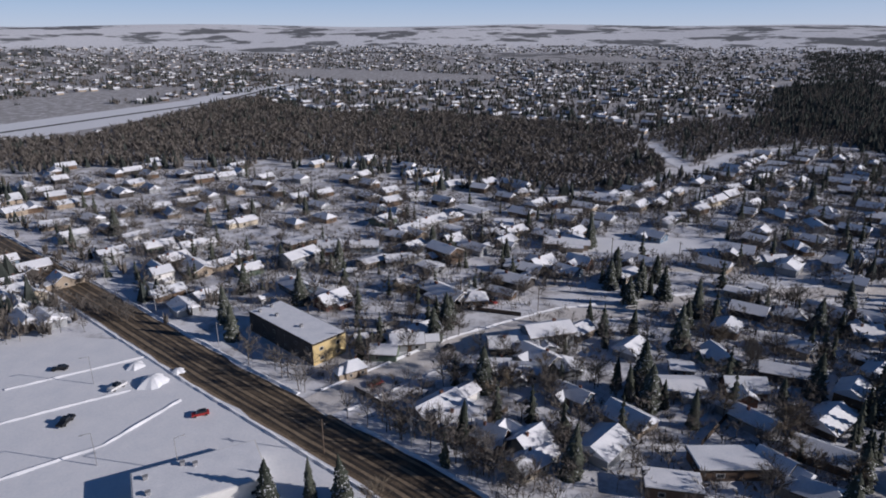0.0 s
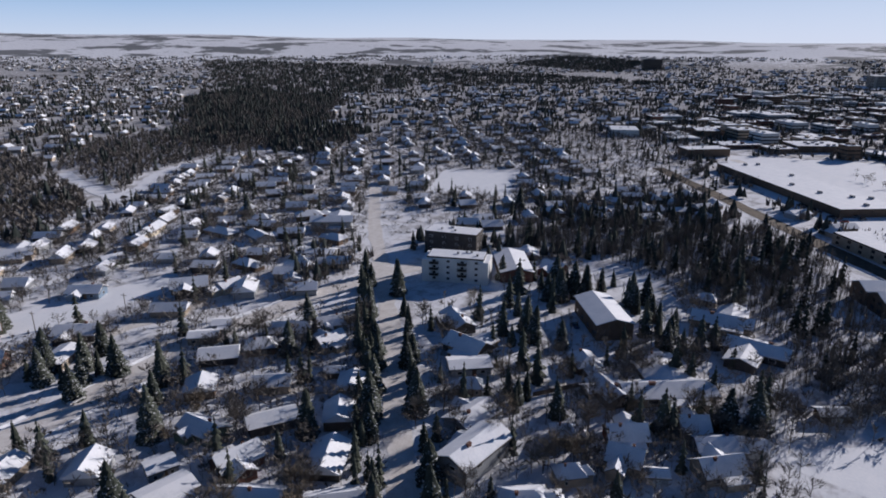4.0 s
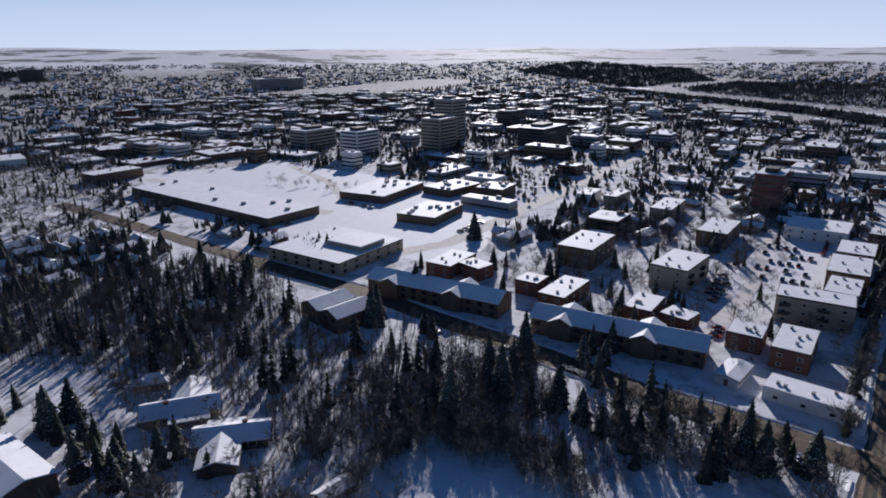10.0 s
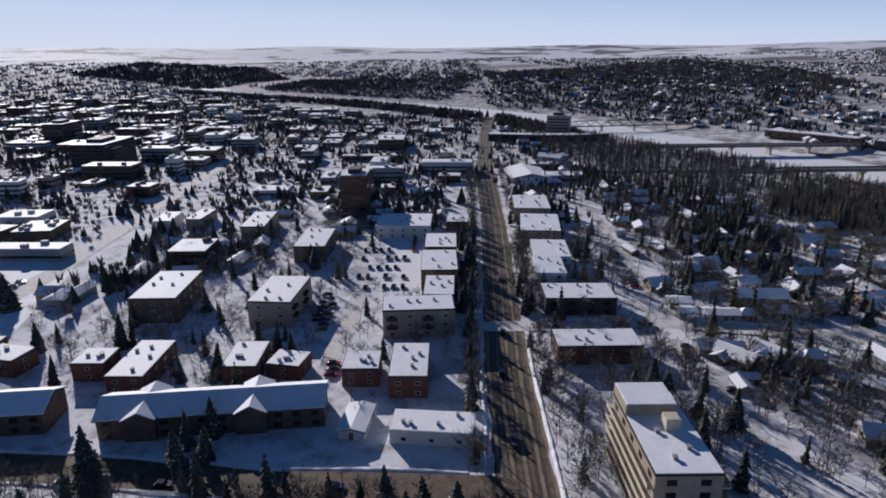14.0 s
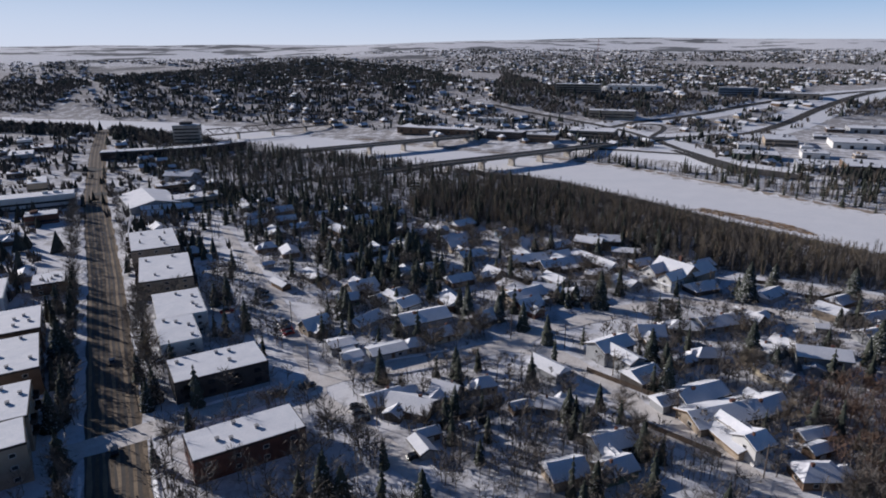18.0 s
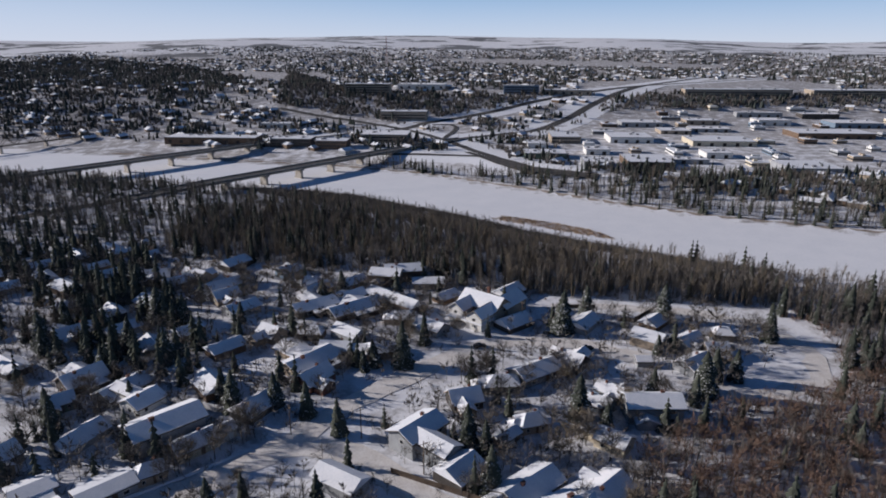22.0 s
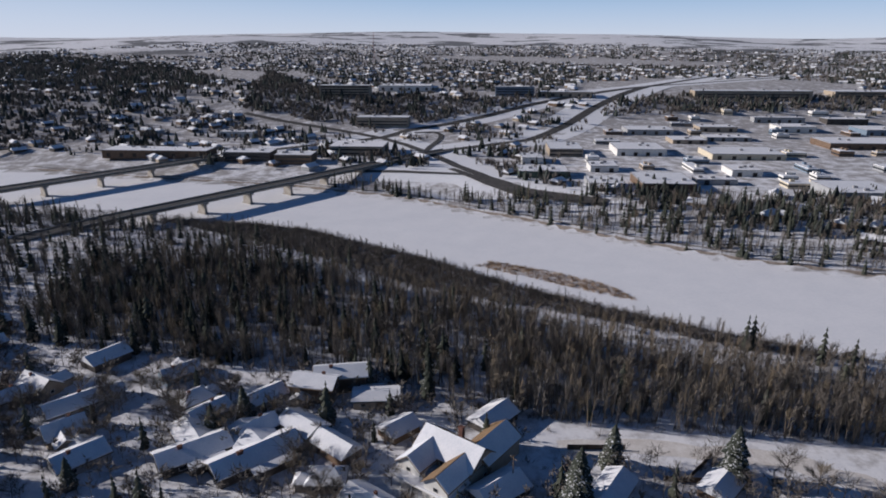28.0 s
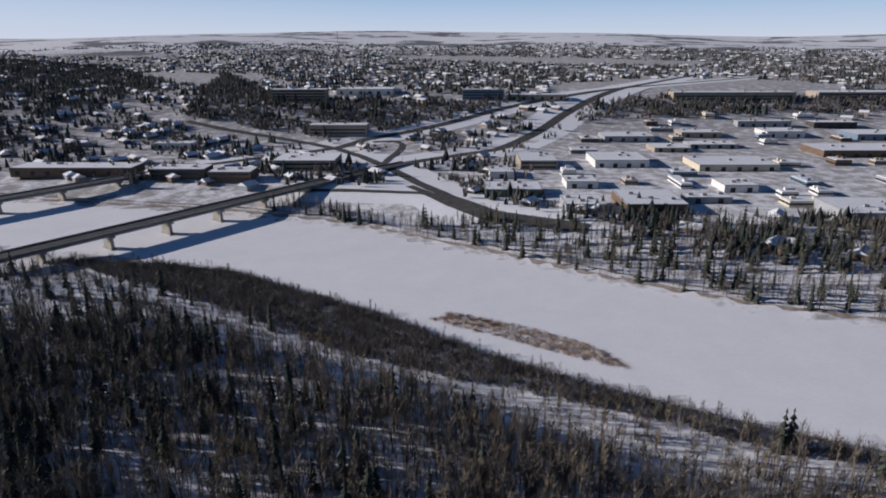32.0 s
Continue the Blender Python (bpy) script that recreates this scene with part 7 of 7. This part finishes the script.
grove("town_trees", keep_off(scatter(DOWNTOWN, 4200, 112)), CROWN_CLUMPS, TWIG, 5, 9, "leafless trees between the town buildings", "trees", 112)
grove("field_trees", keep_off(scatter([(430, 330), (560, 380), (520, 450), (400, 400)], 90, 113), 4), LITE_BARE, TWIG, 5, 10, "leafless park trees on the snow", "trees", 113)

RIDGE = [(500, -370), (415, -245), (362, -230), (300, -240), (330, -300), (405, -345), (480, -360)]
grove("ridge_trees", keep_off(scatter(RIDGE, 420, 181), 5), MID_BARE, TWIG, 6, 11, "leafless trees above the riverside houses", "trees", 181)
grove("ridge_spruces", keep_off(scatter(RIDGE, 110, 182), 5), MID_SPRUCE, NEEDLES, 8, 15, "dark spruces above the riverside houses", "trees", 182)
SOUTH_SUBURB = [(830, -655), (760, -806), (540, -740), (480, -900), (480, -1283), (800, -1900), (1285, -2300), (1414, -1600), (1380, -1290)]
grove("suburb_spruces", keep_off(scatter(SOUTH_SUBURB, 1900, 183), 9), CLUMPS, FAR_NEEDLES, 6, 13, "dark spruces of the suburb across the river", "trees", 183)
grove("suburb_trees", keep_off(scatter(SOUTH_SUBURB, 2600, 184), 9), CROWN_CLUMPS, TWIG, 6, 11, "leafless trees of the suburb across the river", "trees", 184)

WEST_WOOD = [(600, -455), (520, -400), (440, -350), (335, -330), (300, -400), (330, -480), (430, -530), (520, -550)]
grove("bare_wood", keep_off(scatter(WEST_WOOD, 800, 191), 5), MID_BARE, TWIG, 7, 12, "leafless trees round the bridge approach", "wood", 191)
grove("spruce_wood", keep_off(scatter(WEST_WOOD, 230, 192), 5), MID_SPRUCE, NEEDLES, 7, 13, "dark spruces round the bridge approach", "wood", 192)
SHORE_WOOD = [(165, -263), (63, -240), (20, -215), (-10, -235), (45, -285), (110, -328), (160, -345)]
grove("bare_wood", keep_off(scatter(SHORE_WOOD, 620, 193), 5), LITE_BARE, TWIG, 7, 12, "leafless trees between houses and river", "wood", 193)
grove("understorey", keep_off(scatter(NEAR_WOOD + [], 1500, 194), 5), SHRUBS, TWIG, 1.5, 3.4, "brown scrub at the wood's near edge", "shrubs", 194)
grove("understorey", keep_off(scatter(SHORE_WOOD, 900, 195), 5), SHRUBS, TWIG, 1.5, 3.4, "brown scrub between houses and river", "shrubs", 195)

CREEK_EDGE = [(299, 99), (302, 136), (340, 112), (362, 72), (350, 56), (318, 56), (296, 76)]
grove("creek_thicket", keep_off(scatter(CREEK_EDGE, 380, 196), 6), THICK_BARE, TWIG, 6, 11, "dense leafless trees beside the snowy field", "wood", 196)
FIELD_EDGE = [(272, 125), (240, 113), (232, 140), (250, 156), (280, 152), (300, 138)]
grove("field_edge_trees", keep_off(scatter(FIELD_EDGE, 110, 197), 5), THICK_BARE, TWIG, 6, 10, "leafless trees at the field's edge", "trees", 197)
lane = np.concatenate([side_line(SPRUCE_STREET[:5], o) + rng.normal(0, 1.3, (len(side_line(SPRUCE_STREET[:5], o)), 2)) for o in (10,)])
grove("lane_spruces", keep_off(lane, 5), LITE_SPRUCE, NEEDLES, 8, 15, "dark spruces along the lane", "trees", 198)

UPSTREAM_BANK = [(610, -575), (760, -650), (1100, -685), (1700, -605), (1700, -555), (1100, -610), (760, -580), (640, -530)]
grove("upstream_wood", keep_off(scatter(UPSTREAM_BANK, 1500, 201), 9), PUFFS, TWIG, 7, 12, "leafless wood along the upstream river bank", "wood", 201)
grove("upstream_spruces", keep_off(scatter(UPSTREAM_BANK, 420, 202), 9), CLUMPS, FAR_NEEDLES, 8, 14, "dark spruces along the upstream river bank", "wood", 202)

# ---- cars, poles, mast, fences ----
CAR_BODY = extrude([(-2.25, 0.35), (2.2, 0.35), (2.28, 0.62), (2.1, 0.82), (1.15, 0.96), (-2.05, 1.0), (-2.28, 0.8)], -0.88, 0.88, "y")
CAR_CABIN = extrude([(-1.75, 0.96), (1.1, 0.96), (0.45, 1.46), (-1.35, 1.5)], -0.78, 0.78, "y")
TRUCK_BODY = extrude([(-2.7, 0.5), (2.6, 0.5), (2.66, 0.95), (2.4, 1.15), (0.9, 1.2), (-2.7, 1.2)], -0.95, 0.95, "y")
TRUCK_CABIN = extrude([(-0.9, 1.2), (1.1, 1.2), (0.6, 1.85), (-0.75, 1.88)], -0.85, 0.85, "y")
WHEEL_V = [(math.cos(k * 0.7854) * 0.34, y, math.sin(k * 0.7854) * 0.34) for y in (-0.11, 0.11) for k in range(8)]
WHEEL = mesh_of("wheel", (WHEEL_V, [tuple(range(8)), tuple(range(15, 7, -1))] + [(k, 8 + k, 8 + (k + 1) % 8, (k + 1) % 8) for k in range(8)]), TYRE)
car_first = {}


def put_car(x, y, turn, paint, truck=False, z=None):
    z = float(land(x, y)) + 0.1 if z is None else z
    m = pose(x, y, z, 0, 0, turn)
    if (paint, truck) in car_first:
        return copy_thing(car_first[paint, truck], m)
    ob = thing("pickup_truck" if truck else "car", f"{paint} pickup truck parked on the snow" if truck else f"{paint} car parked on the snow", "truck" if truck else "car", m, "parked vehicles")
    part("body", TRUCK_BODY if truck else CAR_BODY, PAINTS[paint], ob)
    part("cabin", TRUCK_CABIN if truck else CAR_CABIN, GLASS, ob, "dark glass cabin")
    for a in (-1.4, 1.45):
        for b in (-0.8, 0.8):
            part("wheel", WHEEL, None, ob, m=pose(a, b, 0.34))
    car_first[paint, truck] = ob
    return ob


dice = random.Random(17)
PAINT_MIX = ["black", "black", "grey", "grey", "white", "blue", "red"]


def car_row(ax, ay, bx, by, count, turn):
    for k in range(count):
        q = (k + 0.5) / count
        if dice.random() < 0.85:
            put_car(ax + (bx - ax) * q, ay + (by - ay) * q, turn + dice.gauss(0, 4) + dice.choice((0, 180)), dice.choice(PAINT_MIX), dice.random() < 0.3)


for a in range(5):
    ox, oy = 398 + a * 9.5, -74 - a * 9.0
    car_row(ox - 9, oy - 9, ox + 8, oy + 8, 6, 134)
car_row(386, -34, 408, -55, 7, 44)
car_row(396, -28, 416, -48, 6, 44)
car_row(84, 286, 112, 300, 6, 120)
car_row(80, 296, 104, 308, 5, 120)
car_row(352, -190, 338, -172, 5, 44)
car_row(366, -180, 350, -162, 5, 44)
car_row(520, 150, 552, 182, 8, 134)
car_row(533, 143, 560, 170, 7, 134)
car_row(500, 50, 520, 30, 5, 44)
for x, y, turn, paint, truck in ((22, 228, 20, "red", False), (-28, 255, 10, "black", False), (-12, 226, 80, "black", True), (-6, 243, 60, "white", True), (150, -237, 100, "red", False), (170, -226, 30, "black", False), (158, -222, 60, "grey", False),
                                 (183, -214, 15, "black", False), (147, -209, 20, "black", True), (296, -118, 40, "black", True), (302, -112, 40, "black", False), (330, -76, 134, "black", False), (366, -118, 133, "grey", False), (68, 241, 40, "red", False), (90, 262, 40, "black", False), (160, 292, 10, "white", False),
                                 (372, 84, 40, "black", False), (352, 62, 44, "grey", False), (334, 46, 44, "black", False), (304, 18, 44, "blue", False), (311, -52, 134, "black", False), (285, -26, 134, "grey", True), (254, -92, 40, "black", False), (248, -77, 60, "white", False), (232, -30, 60, "black", False), (228, -26, 60, "blue", False), (224, -22, 60, "black", False), (102, -228, 90, "white", True), (238, 236, 44, "black", False), (296, 205, 44, "blue", False)):
    put_car(x, y, turn, paint, truck)

POLE = extrude([(-0.13, 0), (0.13, 0), (0.08, 9.5), (-0.08, 9.5)], -0.1, 0.1)


def utility_pole(x, y, turn):
    ob = thing("utility_pole", "weathered wooden utility pole with crossarm", "pole", pose(x, y, float(land(x, y)), 0, 0, turn), "utility poles")
    part("post", POLE, WOOD_POST, ob)
    arm = part("crossarm", box(-0.06, 0.06, -1.2, 1.2, 8.6, 8.75), WOOD_POST, ob)
    for b in (-1.0, 0.0, 1.0):
        part("insulator", box(-0.05, 0.05, b - 0.05, b + 0.05, 8.75, 8.95), METAL, arm)
    return ob


first_pole = utility_pole(240, -166, 30)
for x, y, turn in ((221, -163, 120), (205, -147, 120), (188, -126, 120), (170, -104, 120), (266, -152, 40), (292, -134, 40), (165, -232, 30), (268, -103, 44), (300, -128, 44), (322, -160, 44), (298, 20, 134), (330, 45, 134), (362, 72, 134), (286, -18, 44), (250, 8, 44), (150, 128, 44), (100, 168, 44), (57, 210, 44), (125, 290, 10), (170, 302, 10), (140, 352, 20), (170, 348, 20), (198, 340, 20)):
    copy_thing(first_pole, pose(x, y, float(land(x, y)), 0, 0, turn))


def street_lamp(x, y, turn):
    ob = thing("street_lamp", "grey metal street lamp on a tall pole", "lamp", pose(x, y, float(land(x, y)), 0, 0, turn), "street lamps")
    part("post", extrude([(-0.1, 0), (0.1, 0), (0.06, 9), (-0.06, 9)], -0.08, 0.08), METAL, ob)
    arm = part("arm", box(-0.05, 2.2, -0.05, 0.05, 8.9, 9.0), METAL, ob)
    part("lamp_head", box(1.7, 2.5, -0.16, 0.16, 8.78, 8.92, 0.03), METAL, arm)
    return ob


first_lamp = street_lamp(24, 205, 40)
for p in list(side_line(AVENUE[3:11], 10.0))[::7] + list(side_line([q[:2] for q in HIGHWAYS[1]], 8.0))[::9]:
    copy_thing(first_lamp, pose(p[0], p[1], float(land(p[0], p[1])), 0, 0, -45))
for x, y in ((-14, 246), (-30, 222), (4, 208)):
    copy_thing(first_lamp, pose(x, y, 0, 0, 0, 200))


def lattice_mast(x, y, height):
    z = float(land(x, y))
    ob = thing("radio_mast", "tall red and white lattice radio mast", "mast", pose(x, y, z))
    v, f = [], []
    for k in range(3):
        g = k * 2.094
        limb(v, f, (math.cos(g) * 3, math.sin(g) * 3, -1), (math.cos(g) * 1.2, math.sin(g) * 1.2, height), 0.35, 0.25)
    part("leg_frame", (v, f), PAINTS["red"], ob)
    v, f = [], []
    for s in range(14):
        z0, z1 = height * s / 14, height * (s + 1) / 14
        for k in range(3):
            g, h = k * 2.094, (k + 1) * 2.094
            ra, rb = 3 - 1.8 * z0 / height, 3 - 1.8 * z1 / height
            limb(v, f, (math.cos(g) * ra, math.sin(g) * ra, z0), (math.cos(h) * rb, math.sin(h) * rb, z1), 0.14, 0.14)
    part("bracing", (v, f), METAL, ob)
    return ob


lattice_mast(242, -2059, 82)


def water_tower(x, y):
    ob = thing("water_tower", "pale water tower with a bulb tank on a slim stem", "water tower", pose(x, y, float(land(x, y))))
    n = 12
    prof = [(2.6, 0), (1.9, 6), (1.8, 26), (5.5, 31), (7.2, 34), (6.4, 38), (3.0, 41)]
    v = [(math.cos(6.283 * k / n) * a, math.sin(6.283 * k / n) * a, b) for a, b in prof for k in range(n)]
    f = [(j * n + k, j * n + (k + 1) % n, (j + 1) * n + (k + 1) % n, (j + 1) * n + k) for j in range(len(prof) - 1) for k in range(n)] + [tuple(range(len(v) - n, len(v)))]
    part("stem_and_tank", (v, f), WALLS["white"], ob)
    part("rail", join(box(-7.4, 7.4, -0.1, 0.1, 34, 34.9), box(-0.1, 0.1, -7.4, 7.4, 34, 34.9)), METAL, ob)
    return ob


water_tower(1724, 1460)


# board fences round some gardens
def panel_shape(length, boards):
    """Boards with grooves between them, as one standing piece."""
    step = length / boards
    front = [(k * step - length / 2 + d, y) for k in range(boards) for d, y in ((0.0, -0.005), (0.03, -0.03), (step - 0.03, -0.03))] + [(length / 2, -0.005)]
    plan = front + [(length / 2, 0.02), (-length / 2, 0.02)]
    n = len(plan)
    v = [(x, y, 0.05) for x, y in plan] + [(x, y, 1.65) for x, y in plan]
    return v, [tuple(range(n))[::-1], tuple(range(n, 2 * n))] + [(i, (i + 1) % n, n + (i + 1) % n, n + i) for i in range(n)]


PANEL = mesh_of("fence_panel", panel_shape(4.9, 16), WOOD_POST)
POST = mesh_of("post", box(-0.06, 0.06, -0.06, 0.06, -0.3, 1.8), WOOD_POST)


def fence(x, y, turn, panels):
    ob = thing("fence", "brown weathered board fence in the snow", "fence", pose(x, y, float(land(x, y)), 0, 0, turn), "garden fences")
    for k in range(panels):
        part("fence_panel", PANEL, None, ob, m=pose(2.5 + 5 * k, 0, 0))
        part("post", POST, None, ob, m=pose(5 * k, 0, 0))
    return ob


for x, y, turn, panels in ((76, 224, 134, 6), (90, 212, 44, 7), (213, -148, 150, 9), (150, 226, 60, 8), (118, 286, 160, 7), (262, 182, 150, 7), (276, 160, 140, 8), (128, -232, 170, 6), (112, -240, 40, 4), (238, -120, 44, 6), (150, 208, 44, 6), (196, -120, 150, 6), (148, -246, 175, 5), (188, 160, 134, 6)):
    fence(x, y, turn, panels // 2 + 1)

# heaps of ploughed snow on the car park
for k, (x, y, a, b) in enumerate(((3, 246, 4.5, 2.4), (-6, 256, 3, 1.4), (8, 252, 2.4, 1.2))):
    v, f = [], []
    for j in range(5):
        for i in range(14):
            q = j / 4
            rad = a * (1 - q) ** 0.8 * (1 + 0.15 * math.sin(i * 2.3 + k) + 0.08 * math.sin(i * 5.1))
            v.append((x + math.cos(i * 0.4488) * rad, y + math.sin(i * 0.4488) * rad, b * (1 - (1 - q) ** 1.6) - 0.1))
    f = [(j * 14 + i, j * 14 + (i + 1) % 14, (j + 1) * 14 + (i + 1) % 14, (j + 1) * 14 + i) for j in range(4) for i in range(14)]
    tagged(new("snow_mound", mesh_of("snow_mound", (v, f), SNOW)), "mound of ploughed snow on the car park", "snow mound", "snow mounds")


# the steel portal beside the row-house street
def steel_portal(x, y, turn):
    ob = thing("steel_portal", "grey lattice steel portal frame of a power yard", "steel frame", pose(x, y, float(land(x, y)), 0, 0, turn))
    for dx in (-4, 4):
        v, f = [], []
        for a in (-0.35, 0.35):
            for b in (-0.35, 0.35):
                limb(v, f, (dx + a, b, -0.3), (dx + a * 0.5, b * 0.5, 8), 0.06, 0.05)
        for j in range(7):
            limb(v, f, (dx - 0.33, -0.33, j * 1.1), (dx + 0.33, 0.33, j * 1.1 + 1.1), 0.04, 0.04)
        part("lattice_post", (v, f), METAL, ob)
    v, f = [], []
    for z in (7.3, 8.0):
        for b in (-0.2, 0.2):
            limb(v, f, (-4.4, b, z), (4.4, b, z), 0.06, 0.06)
    for j in range(10):
        limb(v, f, (-4.4 + j * 0.88, 0, 7.3), (-3.52 + j * 0.88, 0, 8.0), 0.04, 0.04)
    part("lattice_beam", (v, f), METAL, ob)
    for dx in (-2, 0, 2):
        part("insulator", box(dx - 0.08, dx + 0.08, -0.08, 0.08, 6.4, 7.3), TRIM, ob)
    return ob


steel_portal(322, 51, 42)


# the old truss bridge upstream
def truss_bridge(ax, ay, bx, by, spans):
    d = math.hypot(bx - ax, by - ay)
    ob = thing("truss_bridge", "old steel truss railway bridge over the frozen river", "bridge", pose(ax, ay, 0, 0, 0, math.degrees(math.atan2(by - ay, bx - ax))))
    part("deck", box(-4, d + 4, -2.6, 2.6, -1.0, -0.2), ASPHALT, ob)
    span = d / spans
    for k in range(spans):
        for b in (-2.8, 2.8):
            v, f = [], []
            x0, n = k * span, 6
            limb(v, f, (x0 + span / n, b, 6.5), (x0 + span - span / n, b, 6.5), 0.35, 0.35)
            limb(v, f, (x0, b, -0.4), (x0 + span, b, -0.4), 0.35, 0.35)
            for j in range(n):
                up = j % 2 == 0
                limb(v, f, (x0 + j * span / n, b, -0.4 if up else 6.5), (x0 + (j + 1) * span / n, b, 6.5 if up else -0.4), 0.3, 0.3)
            part("truss", (v, f), DARK_TRIM, ob, "dark riveted steel truss")
        if k:
            part("pier", box(k * span - 1, k * span + 1, -3, 3, -9.5, -1.0, 0.1), CONCRETE, ob)
    return ob


truss_bridge(668, -622, 560, -765, 4)

# the long curved hotel wing by the river
curve = thing("hotel_wing", "long low curved hotel wing under a snowy flat roof", "building", pose(600, -470, 0))
arc = [(60, 14), (34, -4), (8, -22), (-16, -46), (-30, -76)]
for (ax, ay), (bx, by) in zip(arc, arc[1:]):
    d, g = math.hypot(bx - ax, by - ay) / 2 + 1.2, math.degrees(math.atan2(by - ay, bx - ax))
    m = pose((ax + bx) / 2, (ay + by) / 2, 0, 0, 0, g)
    part("wall", box(-d, d, -7, 7, -1, 7.5), WALLS["dark"], curve, m=m)
    part("snow_cover", box(-d, d, -6.8, 6.8, 7.5 + 0.01 * (ax % 3), 7.9 + 0.01 * (ax % 3), 0.1), ROOF_SNOW, curve, m=m)
    part("window_band", box(-d * 0.9, d * 0.9, -7.06, 7.06, 2.0, 5.6), GLASS, curve, m=m)
for ax, ay, bx, by, count, turn in ((268, -98, 278, -112, 5, 30), (318, -150, 330, -166, 6, 44), (378, -30, 398, -50, 6, 44), (300, -20, 312, -8, 4, 134), (345, -10, 356, -20, 4, 44), (425, -120, 440, -136, 5, 134), (566, 92, 584, 108, 4, 40), (1, 190, 12, 183, 3, 110)):
    car_row(ax, ay, bx, by, count, turn)
